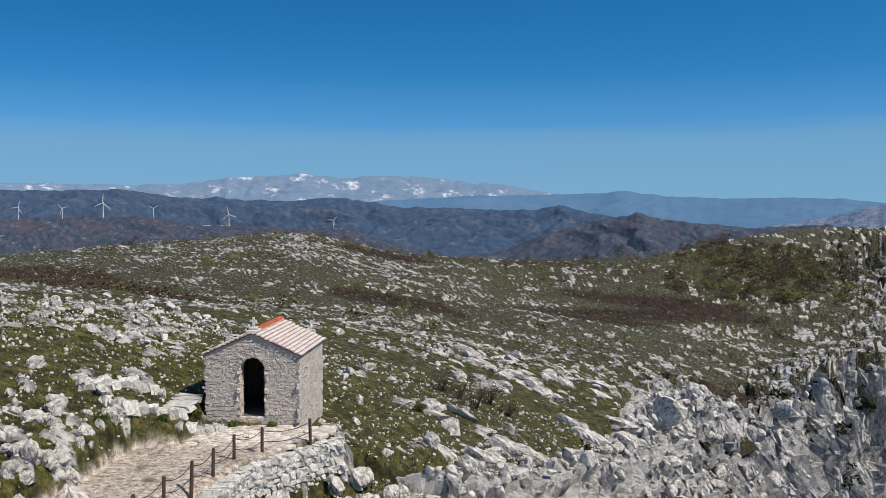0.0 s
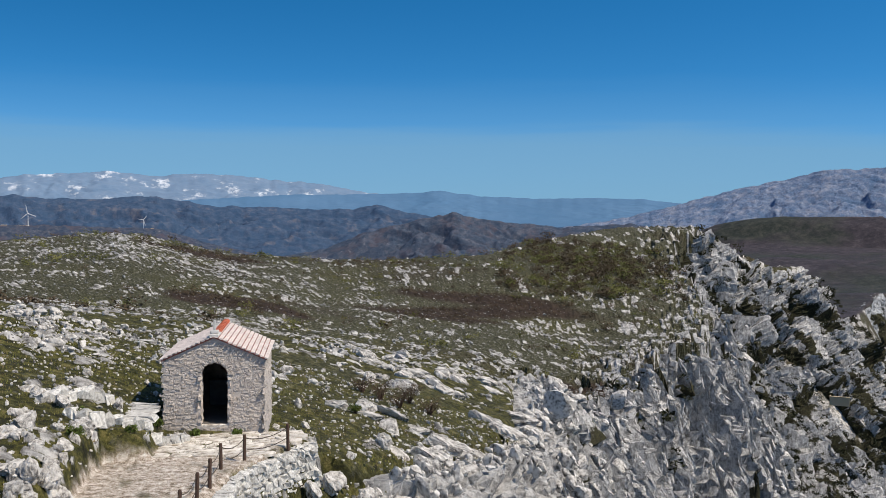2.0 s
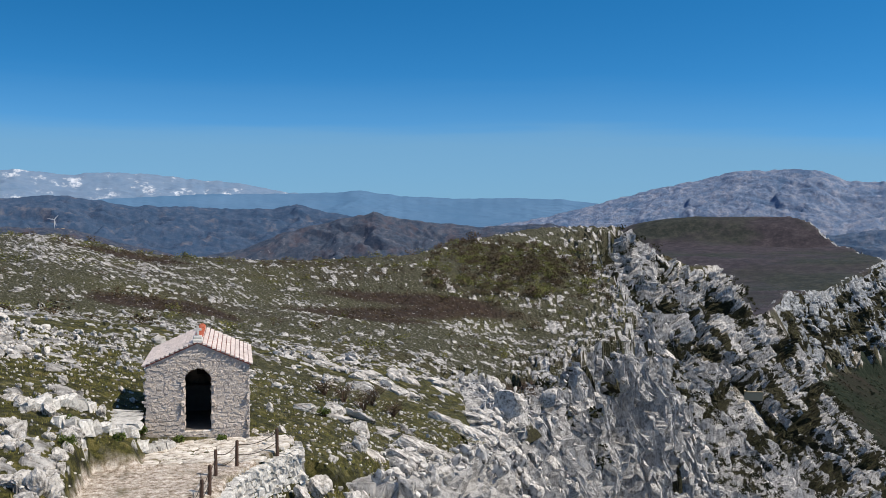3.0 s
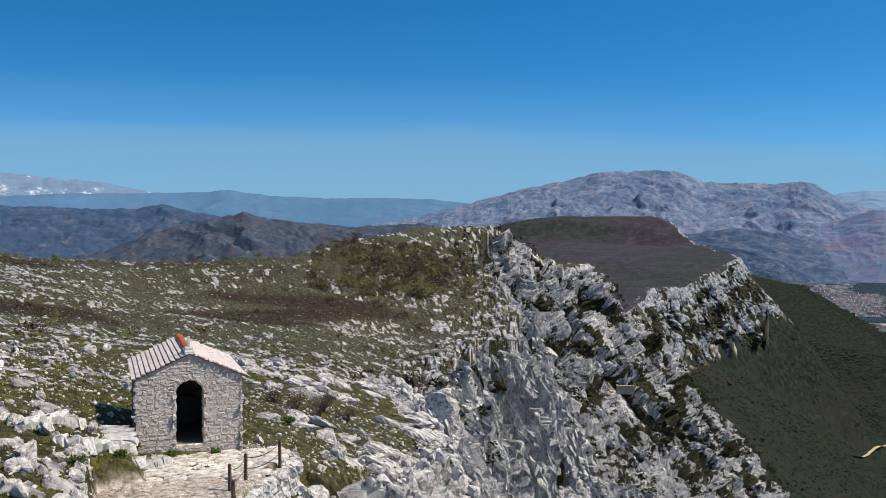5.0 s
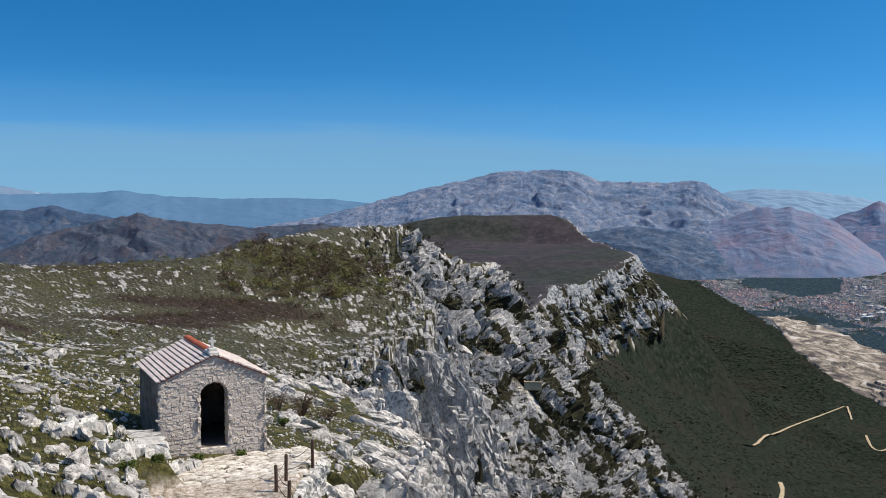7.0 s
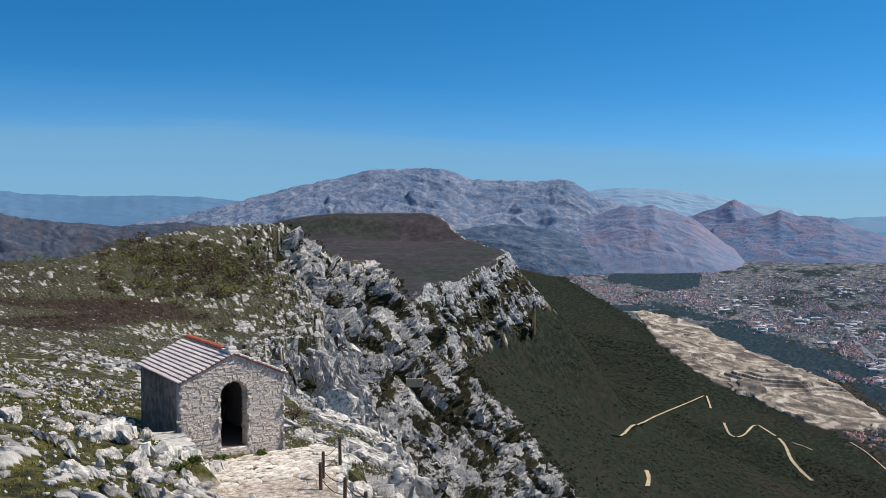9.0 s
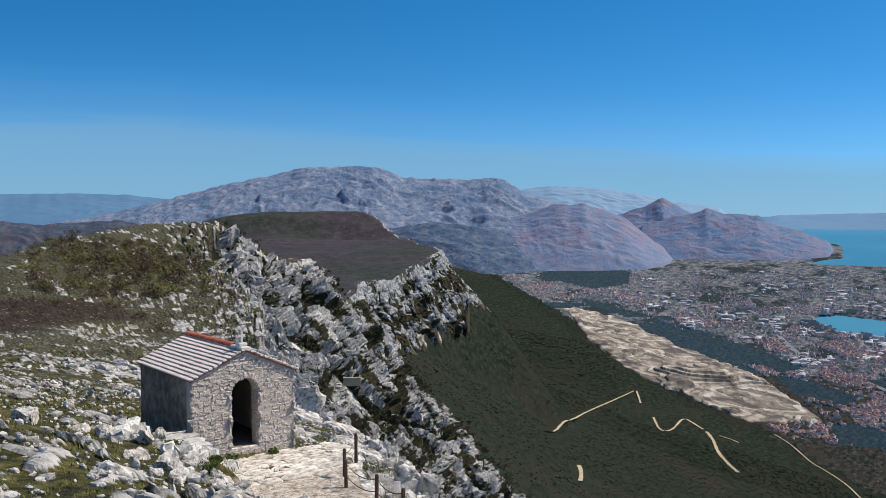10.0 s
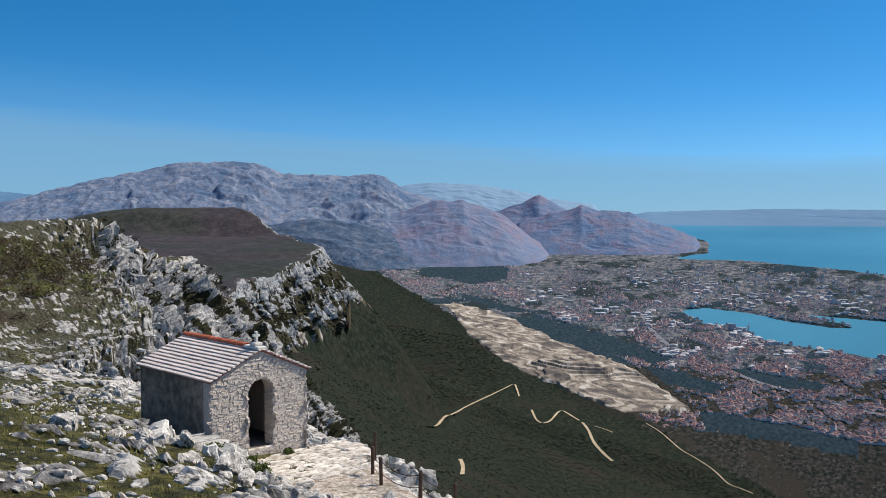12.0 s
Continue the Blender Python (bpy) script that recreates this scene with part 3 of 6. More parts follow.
def thing(name, at, label, category, group="", kind=""):
    ob = new(name)
    ob.location = at
    ob.empty_display_size = 0.2
    return tagged(ob, label, category, group, kind)


def box_bm(x0, x1, y0, y1, z0, z1, bevel=0.0):
    bm = bmesh.new()
    bmesh.ops.create_cube(bm, size=1)
    for v in bm.verts:
        v.co = Vector(((x0 + x1) / 2 + v.co.x * (x1 - x0), (y0 + y1) / 2 + v.co.y * (y1 - y0), (z0 + z1) / 2 + v.co.z * (z1 - z0)))
    if bevel:
        bmesh.ops.bevel(bm, geom=bm.edges[:], offset=bevel, segments=1, affect="EDGES")
    return bm


def grid_faces(nr, na, closed=False):
    i, j = np.meshgrid(np.arange(nr - 1), np.arange(na if closed else na - 1), indexing="ij")
    a, b = i * na + j, i * na + (j + 1) % na
    return np.stack([a, a + na, b + na, b], -1).reshape(-1, 4)


# ---- ground: one sheet to the horizon ----
def log_rows(*legs):
    rows = [legs[0][0]]
    for start, end, step in legs:
        n = max(1, round(math.log(end / start) / step))
        rows += [start * (end / start) ** ((k + 1) / n) for k in range(n)]
    return np.array(rows)


BAY = ((68.5, 8.43), (66, 8.15), (63.1, 7.84), (61.9, 7.6), (61.5, 7.2), (59.1, 6.97), (57.7, 6.24), (59.1, 6.07), (61.5, 6.32), (63.6, 6.72),
       (65.7, 6.94), (67.4, 6.95), (66, 6.56), (64.6, 6.31), (68.5, 6.5), (76, 6.6), (82, 7.0), (82, 8.9), (76, 8.9))


# dark woods in the valley, by bearing and dip
WOODS = (
    ((42.54, 3.5), (43.88, 3.24), (46.21, 3.64), (47.71, 3.83), (47.54, 4.56), (45.55, 4.9), (43.88, 4.5), (42.37, 4.3)),
    ((47.38, 6.68), (49.2, 6.73), (50.85, 7.17), (52.81, 7.59), (54.75, 8.19), (57.45, 9.0), (56.03, 9.24), (53.47, 8.81), (50.86, 8.28), (48.71, 7.66)),
    ((39.21, 3.36), (41.54, 3.3), (42.54, 3.64), (41.54, 4.03), (39.54, 3.96)),
    ((62.27, 3.71), (63.58, 3.46), (65.03, 3.59), (64.74, 3.9), (63.01, 4.01)),
    ((55.4, 9.55), (57.3, 9.7), (60.1, 10.45), (59.18, 10.97), (56.68, 10.46)),
    ((44.55, 5.3), (47.21, 5.96), (49.2, 6.47), (47.55, 6.48), (45.21, 5.83)),
    ((60.09, 9.36), (62.79, 9.61), (65.7, 10.1), (65.14, 10.44), (62.21, 10.33)),
    ((58.57, 11.94), (62.24, 12.17), (67.1, 12.96), (67.12, 13.84), (62.85, 13.34), (58.9, 13.01)),
)


def inside_distance(px, py, poly):
    """Distance to a closed line, positive inside."""
    best, inside = np.full(px.shape, 1e9), np.zeros(px.shape, bool)
    for (x0, y0), (x1, y1) in zip(poly, poly[1:] + poly[:1]):
        t = np.clip(((px - x0) * (x1 - x0) + (py - y0) * (y1 - y0)) / ((x1 - x0) ** 2 + (y1 - y0) ** 2), 0, 1)
        best = np.minimum(best, np.hypot(px - x0 - t * (x1 - x0), py - y0 - t * (y1 - y0)))
        cross = ((y0 > py) != (y1 > py)) & (px < (x1 - x0) * (py - y0) / (y1 - y0 + 1e-12) + x0)
        inside ^= cross
    return np.where(inside, best, -best)


def water_depth(az, r):
    """Above nought where there is sea, in degrees of view."""
    dip = np.degrees(np.arctan2(CZ - SEA, r))
    bay = inside_distance(az, dip, BAY)
    coast = np.interp(az, (50, 57, 58.5, 61.2, 64.2, 66, 68.4, 80, 110), (3.05, 3.15, 3.22, 3.24, 3.5, 3.62, 3.89, 4.6, 6.0))
    open_sea = np.minimum(coast - dip, (az - np.interp(dip, (0.9, 1.5, 1.9, 2.2, 2.9, 3.0, 3.3), (52, 54, 57.5, 59.4, 59.4, 58.5, 57.0))) * 0.3)
    return np.maximum(bay, open_sea) + 0.03 * fbm(az * 3, dip * 6, 3, 91)


def build_ground():
    az = np.concatenate([np.arange(-31, 72.01, 0.13), np.arange(75, 326, 3.2)])
    rr = log_rows((0.01, 5, 0.3), (5, 14, 0.05), (14, 60, 0.008), (60, 700, 0.0098), (700, 2500, 0.014), (2500, 3500, 0.016), (3500, 13000, 0.016), (13000, 45000, 0.08))
    A, R = np.meshgrid(az, rr)
    x, y = place(A, R)
    wide = np.where(A > 180, A - 360, A)
    z, rock, green, brown, gravel, cliff, forest, valley, behind = land(x, y)
    sea = np.where((R > 4000) & (A < 130), water_depth(wide, R), -1)
    z = np.where(sea > -0.12, np.minimum(z, SEA + 6 - (sea + 0.12) * 90), z)
    # room under the cliff's own rock
    along, out = R * np.cos(np.radians(wide) - AXIS), R * np.sin(np.radians(wide) - AXIS)
    hang = smooth(0.02, 0.45, cliff) * smooth(9, 14, along) * (1 - smooth(670, 710, along)) * (1 - smooth(95, 112, out))
    hang = hang + smooth(0.7, 1.0, cliff) * smooth(1080, 1120, along) * (1 - smooth(2200, 2300, along))
    deep = hang > 0.01
    back = np.clip(R * 0.06, 1.5, 14)[deep]
    z_out = land(x[deep] + back * math.cos(AXIS), y[deep] - back * math.sin(AXIS), False)[0]
    z[deep] = z[deep] - hang[deep] * (np.maximum(z[deep] - z_out, 0) + np.clip(R[deep] * 0.02, 0.6, 6))
    x, y, z = shrink(x, y, z)
    verts = np.stack([x, y, z], -1).reshape(-1, 3)
    # close the middle
    verts = np.concatenate([verts, [[CX, CY, float(z[0].mean())]]])
    na = len(az)
    faces = grid_faces(len(rr), na, closed=True)
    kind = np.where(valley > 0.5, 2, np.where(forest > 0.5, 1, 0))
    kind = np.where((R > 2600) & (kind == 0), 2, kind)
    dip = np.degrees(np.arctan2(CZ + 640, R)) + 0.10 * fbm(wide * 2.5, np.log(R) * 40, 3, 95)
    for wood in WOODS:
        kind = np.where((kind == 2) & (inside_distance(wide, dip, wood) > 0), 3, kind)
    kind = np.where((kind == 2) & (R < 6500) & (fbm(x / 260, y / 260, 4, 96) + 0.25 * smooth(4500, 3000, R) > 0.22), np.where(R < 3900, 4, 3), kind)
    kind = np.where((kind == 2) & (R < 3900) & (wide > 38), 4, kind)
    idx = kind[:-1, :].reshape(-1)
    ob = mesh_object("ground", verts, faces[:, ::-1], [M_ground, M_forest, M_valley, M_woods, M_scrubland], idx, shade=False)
    for name, cols in (("kinds", (rock, green, brown, gravel)), ("more", (cliff, behind, forest, valley))):
        at = ob.data.color_attributes.new(name, "FLOAT_COLOR", "POINT")
        data = np.zeros((len(verts), 4), np.float32)
        data[:-1] = np.stack(cols, -1).reshape(-1, 4)
        at.data.foreach_set("color", data.ravel())
    flags = np.repeat(rr[:-1] > 420, na)
    if len(flags) == len(ob.data.polygons):
        ob.data.polygons.foreach_set("use_smooth", flags)
    return tagged(ob, "karst plateau of white limestone and spring turf with a cliff above a wooded slope", "ground", kind="structure")


ground = build_ground()


def ground_z(x, y):
    """Height of the near ground at places, with its detail."""
    return land(np.asarray(x, float), np.asarray(y, float))[0]


# ---- sea ----
def build_sea():
    m, nt, nodes, links, bsdf = material("sea water")
    r = ramp(nodes, [(0.35, (0.038, 0.205, 0.33)), (0.7, (0.065, 0.27, 0.41))])
    links.new(grain(nodes, links, 0.002, 4, 0.5), r.inputs["Fac"])
    links.new(r.outputs["Color"], bsdf.inputs["Base Color"])
    bsdf.inputs["Roughness"].default_value = 0.35
    bsdf.inputs["Specular IOR Level"].default_value = 0.3
    bump(nodes, links, bsdf, grain(nodes, links, 0.06, 5, 0.6), 0.3, 0.5)
    az, rr = np.arange(49, 131, 0.5), log_rows((4000, 60000, 0.02))
    A, R = np.meshgrid(az, rr)
    x, y = place(A, R)
    x, y, z = shrink(x, y, np.full(x.shape, SEA))
    ob = mesh_object("water", np.stack([x, y, z], -1).reshape(-1, 3), grid_faces(len(rr), len(az))[:, ::-1], m, shade=True)
    return tagged(ob, "calm turquoise sea in a bay and out to an island", "sea", kind="structure")


build_sea()


# ---- far hills and mountains ----
def range_mesh(name, profile, r_top, r_foot, foot_z, mat, label, rough=1.0, seed=1, gully=0.07, spread=0.06, cols=0.11, ramp_power=1.0):
    """A range whose skyline runs through (azimuth, elevation in degrees); it falls to foot_z at r_foot on the near side."""
    pa, pe = zip(*profile)
    az = np.arange(pa[0], pa[-1] + cols / 2, cols)
    t = np.concatenate([np.linspace(0, 1, 90), np.linspace(1.02, 1.5, 5)])
    A, T = np.meshgrid(az, t)
    R = r_foot + (r_top - r_foot) * T
    el = np.interp(A, pa, pe)
    peak = CZ + r_top * np.tan(np.radians(el))
    km = r_top / 1000.0
    wob = fbm(A * 1.3, 0 * A, 4, seed) * 0.0035 * r_top * rough * 0.3
    rise = np.clip(peak + wob - foot_z, 0, None)
    shape = np.where(T <= 1, np.clip(T, 0, 1) ** ramp_power, 1 - (T - 1) * 2.8)
    across, deep = np.radians(A) * r_top, R
    span = spread * r_top
    bend = 0.8 * fbm(across / span / 2.5, deep / span / 2.5, 3, seed + 2)
    cut = ridged(across / span / 1.6 + bend, deep / span / 4.5 + 0.5 * bend, 3, seed + 3, 0.45) - 0.55
    cut = cut + 0.42 * (ridged(across / span * 1.5 + 1.5 * bend, deep / span / 1.5, 4, seed + 7, 0.55) - 0.55)
    cut = np.clip(cut, -0.22, 0.22) + 0.16 * (ridged(across / span * 5 + 2 * bend, deep / span * 3, 3, seed + 9) - 0.5)
    side = np.clip((A - pa[0]) / (0.08 * (pa[-1] - pa[0])), 0, 1) * np.clip((pa[-1] - A) / (0.08 * (pa[-1] - pa[0])), 0, 1)
    hold = np.clip(T * (1.02 - np.minimum(T, 1.02)) * 4, 0, 1)
    z = foot_z - 40 + side * (40 + rise * shape) + rise * gully * rough * cut * 3.0 * hold
    z = z + rise * 0.012 * fbm(across / span * 4, deep / span * 3, 4, seed + 5) * np.clip(T * 2, 0, 1)
    x, y = place(A, R)
    x, y, z = shrink(x, y, z)
    ob = mesh_object(name, np.stack([x, y, z], -1).reshape(-1, 3), grid_faces(len(t), len(az))[:, ::-1], mat, shade=True)
    return tagged(ob, label, "mountain", kind="structure")


# aerial haze is put into these base colours: bluer and paler with distance
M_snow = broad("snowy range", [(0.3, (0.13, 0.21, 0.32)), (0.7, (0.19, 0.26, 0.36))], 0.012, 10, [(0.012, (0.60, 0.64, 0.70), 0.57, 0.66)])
M_blue = broad("far range in painted blue haze", [(0.3, (0.080, 0.17, 0.29)), (0.7, (0.105, 0.20, 0.325))], 0.004, 6)
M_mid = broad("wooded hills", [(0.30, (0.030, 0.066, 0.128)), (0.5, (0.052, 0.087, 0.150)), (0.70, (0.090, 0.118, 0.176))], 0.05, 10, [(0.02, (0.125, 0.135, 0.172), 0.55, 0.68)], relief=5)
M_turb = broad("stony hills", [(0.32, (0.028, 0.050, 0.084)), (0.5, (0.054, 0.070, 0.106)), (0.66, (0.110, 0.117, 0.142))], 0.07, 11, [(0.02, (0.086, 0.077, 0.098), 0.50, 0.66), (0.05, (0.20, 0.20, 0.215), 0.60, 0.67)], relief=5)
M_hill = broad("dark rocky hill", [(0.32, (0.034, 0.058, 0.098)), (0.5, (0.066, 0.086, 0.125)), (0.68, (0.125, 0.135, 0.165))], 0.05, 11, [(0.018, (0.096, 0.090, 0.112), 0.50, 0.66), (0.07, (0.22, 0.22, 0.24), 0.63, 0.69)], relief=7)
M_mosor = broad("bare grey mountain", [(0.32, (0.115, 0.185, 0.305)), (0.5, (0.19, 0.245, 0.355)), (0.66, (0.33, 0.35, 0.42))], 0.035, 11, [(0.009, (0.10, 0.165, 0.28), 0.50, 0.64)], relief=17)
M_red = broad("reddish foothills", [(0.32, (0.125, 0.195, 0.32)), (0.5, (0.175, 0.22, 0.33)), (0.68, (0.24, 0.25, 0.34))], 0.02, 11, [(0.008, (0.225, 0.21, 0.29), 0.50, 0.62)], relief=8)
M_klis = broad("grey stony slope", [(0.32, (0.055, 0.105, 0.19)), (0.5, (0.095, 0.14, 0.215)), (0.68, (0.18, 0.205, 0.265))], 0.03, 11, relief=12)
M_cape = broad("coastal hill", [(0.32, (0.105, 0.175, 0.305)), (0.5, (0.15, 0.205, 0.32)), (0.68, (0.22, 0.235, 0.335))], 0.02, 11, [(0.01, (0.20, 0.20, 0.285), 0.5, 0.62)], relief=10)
M_haze = broad("far range in painted pale haze", [(0.3, (0.20, 0.32, 0.46)), (0.7, (0.23, 0.35, 0.48))], 0.003, 5)
M_isle = broad("island in painted haze", [(0.3, (0.15, 0.27, 0.41)), (0.7, (0.17, 0.29, 0.43))], 0.003, 5)

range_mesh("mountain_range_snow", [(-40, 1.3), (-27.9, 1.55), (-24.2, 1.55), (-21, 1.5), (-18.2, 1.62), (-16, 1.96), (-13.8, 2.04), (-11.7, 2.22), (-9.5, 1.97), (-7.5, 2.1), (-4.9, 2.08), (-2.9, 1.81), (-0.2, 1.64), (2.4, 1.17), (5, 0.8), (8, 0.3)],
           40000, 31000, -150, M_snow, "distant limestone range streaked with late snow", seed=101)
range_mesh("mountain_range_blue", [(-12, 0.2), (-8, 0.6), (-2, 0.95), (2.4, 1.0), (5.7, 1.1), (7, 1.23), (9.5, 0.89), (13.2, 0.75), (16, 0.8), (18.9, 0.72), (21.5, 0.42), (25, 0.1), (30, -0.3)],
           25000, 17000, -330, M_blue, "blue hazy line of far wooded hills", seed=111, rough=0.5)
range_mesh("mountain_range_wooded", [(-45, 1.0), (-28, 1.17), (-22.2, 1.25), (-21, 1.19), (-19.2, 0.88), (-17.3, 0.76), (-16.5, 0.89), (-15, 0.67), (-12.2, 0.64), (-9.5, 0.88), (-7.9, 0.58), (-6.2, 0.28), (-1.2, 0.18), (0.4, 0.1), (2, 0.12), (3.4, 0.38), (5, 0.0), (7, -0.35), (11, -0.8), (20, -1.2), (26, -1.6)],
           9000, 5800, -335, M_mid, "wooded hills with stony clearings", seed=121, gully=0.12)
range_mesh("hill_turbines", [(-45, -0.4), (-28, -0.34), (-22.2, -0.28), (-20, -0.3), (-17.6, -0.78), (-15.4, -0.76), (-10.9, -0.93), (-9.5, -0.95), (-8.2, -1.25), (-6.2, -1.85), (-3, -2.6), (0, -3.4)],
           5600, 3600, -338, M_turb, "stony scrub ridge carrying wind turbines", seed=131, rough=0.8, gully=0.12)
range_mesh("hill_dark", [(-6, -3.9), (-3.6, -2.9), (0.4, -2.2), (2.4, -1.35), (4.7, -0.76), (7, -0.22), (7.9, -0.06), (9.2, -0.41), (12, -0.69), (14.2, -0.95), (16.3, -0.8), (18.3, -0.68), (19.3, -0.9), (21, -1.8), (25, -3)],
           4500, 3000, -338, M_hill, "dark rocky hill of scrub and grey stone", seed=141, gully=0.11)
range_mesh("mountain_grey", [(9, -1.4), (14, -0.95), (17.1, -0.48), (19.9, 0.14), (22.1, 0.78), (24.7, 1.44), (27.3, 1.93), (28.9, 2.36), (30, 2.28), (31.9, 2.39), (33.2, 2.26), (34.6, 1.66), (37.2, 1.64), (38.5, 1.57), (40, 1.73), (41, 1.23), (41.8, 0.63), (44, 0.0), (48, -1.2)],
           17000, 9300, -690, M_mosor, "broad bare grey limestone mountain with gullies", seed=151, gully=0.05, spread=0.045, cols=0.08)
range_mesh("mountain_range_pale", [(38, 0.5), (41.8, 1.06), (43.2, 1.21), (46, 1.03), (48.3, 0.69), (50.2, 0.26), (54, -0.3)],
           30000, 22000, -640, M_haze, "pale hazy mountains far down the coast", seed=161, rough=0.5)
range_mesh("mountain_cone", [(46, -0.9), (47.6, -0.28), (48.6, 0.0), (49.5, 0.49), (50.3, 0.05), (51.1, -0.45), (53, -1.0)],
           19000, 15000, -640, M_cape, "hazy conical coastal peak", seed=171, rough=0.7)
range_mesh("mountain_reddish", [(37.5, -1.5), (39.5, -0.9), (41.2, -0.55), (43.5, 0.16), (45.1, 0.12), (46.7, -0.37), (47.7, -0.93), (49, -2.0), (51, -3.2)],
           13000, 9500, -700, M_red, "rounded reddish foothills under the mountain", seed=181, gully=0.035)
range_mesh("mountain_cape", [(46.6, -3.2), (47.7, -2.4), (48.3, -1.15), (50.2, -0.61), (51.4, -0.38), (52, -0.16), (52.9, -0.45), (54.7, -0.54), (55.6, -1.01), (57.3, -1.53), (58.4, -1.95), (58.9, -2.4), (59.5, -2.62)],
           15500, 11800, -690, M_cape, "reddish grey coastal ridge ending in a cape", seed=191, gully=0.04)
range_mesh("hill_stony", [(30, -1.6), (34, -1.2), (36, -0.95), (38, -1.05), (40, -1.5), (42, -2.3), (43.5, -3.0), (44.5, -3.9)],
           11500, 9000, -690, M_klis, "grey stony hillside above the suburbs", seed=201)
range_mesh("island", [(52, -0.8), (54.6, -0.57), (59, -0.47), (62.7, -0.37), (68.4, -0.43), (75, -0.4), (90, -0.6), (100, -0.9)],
           33000, 28500, SEA, M_isle, "long low island across the water, its haze painted blue", seed=211, rough=0.5, cols=0.3)


# ---- stones and slabs ----
def chip(seed, rough=0.16, bevel=0.12):
    """A rough-hewn unit block, -0.5..0.5, shared by many stones."""
    rng = random.Random(seed)
    bm = bmesh.new()
    bmesh.ops.create_cube(bm, size=1)
    bmesh.ops.bevel(bm, geom=bm.edges[:], offset=bevel, segments=1, affect="EDGES")
    for v in bm.verts:
        v.co += Vector([rng.uniform(-rough, rough) * 0.5 for _ in range(3)])
    me = bpy.data.meshes.new("stone")
    bm.to_mesh(me)
    bm.free()
    return me


def with_material(meshes, mat):
    out = []
    for me in meshes:
        me = me.copy()
        me.materials.append(mat)
        out.append(me)
    return out


CHIPS = [chip(k, 0.36, 0.17) for k in range(10)]
PLATES = [chip(k + 50, 0.10, 0.08) for k in range(6)]


def stone(name, me, parent, m, size):
    ob = new(name, me)
    ob.parent = parent
    ob.matrix_basis = m @ Matrix.Diagonal((*size, 1))
    return ob


def solid_rock(seed, level=3, cuts=11, near=0.42, far=0.8, rough=1.0):
    """Verts and faces of an angular boulder about 1 m across, sitting on z = 0."""
    rng = np.random.RandomState(seed)
    bm = bmesh.new()
    bmesh.ops.create_icosphere(bm, subdivisions=level, radius=1)
    v = np.array([p.co for p in bm.verts])
    f = np.array([[q.index for q in face.verts] for face in bm.faces])
    bm.free()
    for _ in range(cuts):
        n = rng.normal(size=3)
        n /= np.linalg.norm(n)
        d = rng.uniform(near, far)
        over = np.maximum(v @ n - d, 0)
        v = v - over[:, None] * n * 0.92
    crease = ridged(v[:, 0] * 1.6 + v[:, 2] * 0.7 + seed, v[:, 1] * 1.6 - v[:, 2] * 1.1, 4, seed + 500, 0.65)
    pits = fbm(v[:, 0] * 5 + v[:, 2] * 3, v[:, 1] * 5 - v[:, 2] * 3, 3, seed + 700)
    v = v * (0.9 + rough * (0.34 * (crease - 0.45) + 0.07 * pits))[:, None]
    v[:, 2] = v[:, 2] - v[:, 2].min() * 0.75
    return v * 0.5, f


# ---- the chapel ----
HALF, LONG, EAVE, RIDGE, WALL = 1.52, 3.95, 2.08, 2.76, 0.42
DOOR_HALF, DOOR_SPRING, DOOR_TOP, SILL = 0.40, 1.60, 2.0, 0.12


def gable(x):
    return RIDGE - (RIDGE - EAVE) * abs(x) / HALF


def arch(k, n):
    a = math.pi * k / n
    return -DOOR_HALF * math.cos(a), DOOR_SPRING + DOOR_HALF * math.sin(a)


def front_wall_bm():
    bm = bmesh.new()
    for side in (-1, 1):
        pts = [(side * HALF, -0.8), (side * DOOR_HALF, -0.8)]
        for k in range(9):
            ax, az_ = arch(k, 16)
            pts.append((side * abs(ax), az_))
        pts += [(0, RIDGE), (side * HALF, EAVE)]
        fr = [bm.verts.new((x, 0, z)) for x, z in pts]
        bk = [bm.verts.new((x, WALL, z)) for x, z in pts]
        bm.faces.new(fr if side < 0 else fr[::-1])
        bm.faces.new(bk[::-1] if side < 0 else bk)
        for k in range(len(pts)):
            j = (k + 1) % len(pts)
            if k == len(pts) - 3:
                continue
            bm.faces.new((fr[j], fr[k], bk[k], bk[j]) if side < 0 else (fr[k], fr[j], bk[j], bk[k]))
    bmesh.ops.remove_doubles(bm, verts=bm.verts[:], dist=0.0005)
    bmesh.ops.recalc_face_normals(bm, faces=bm.faces[:])
    return bm


def lay_stones(parent, meshes, length, height_at, low, skip, frame_m, seed, course=(0.07, 0.16), run=(0.08, 0.27)):
    """Courses of rubble over a wall face; frame_m takes (along, up, out) to the world."""
    rng = random.Random(seed)
    z = low
    while z < RIDGE:
        h = rng.uniform(*course)
        a = -length / 2 + rng.uniform(-0.1, 0)
        while a < length / 2:
            w = min(rng.uniform(*run), length / 2 - a + 0.02)
            mid = a + w / 2
            a += w
            if w < 0.07 or z + h * 0.6 > height_at(mid) or skip(mid, z + h / 2, w / 2):
                continue
            turn = Matrix.Rotation(rng.uniform(-0.2, 0.2), 4, "Z") @ Matrix.Rotation(rng.uniform(-0.12, 0.12), 4, "X")
            out = rng.uniform(-0.036, -0.02)
            m = frame_m @ Matrix.Translation((mid, z + h / 2 + rng.uniform(-0.03, 0.03), out)) @ turn
            stone("stone", rng.choice(meshes), parent, m, (w * 0.99, h * rng.uniform(0.8, 1.3), 0.085))
        z += h


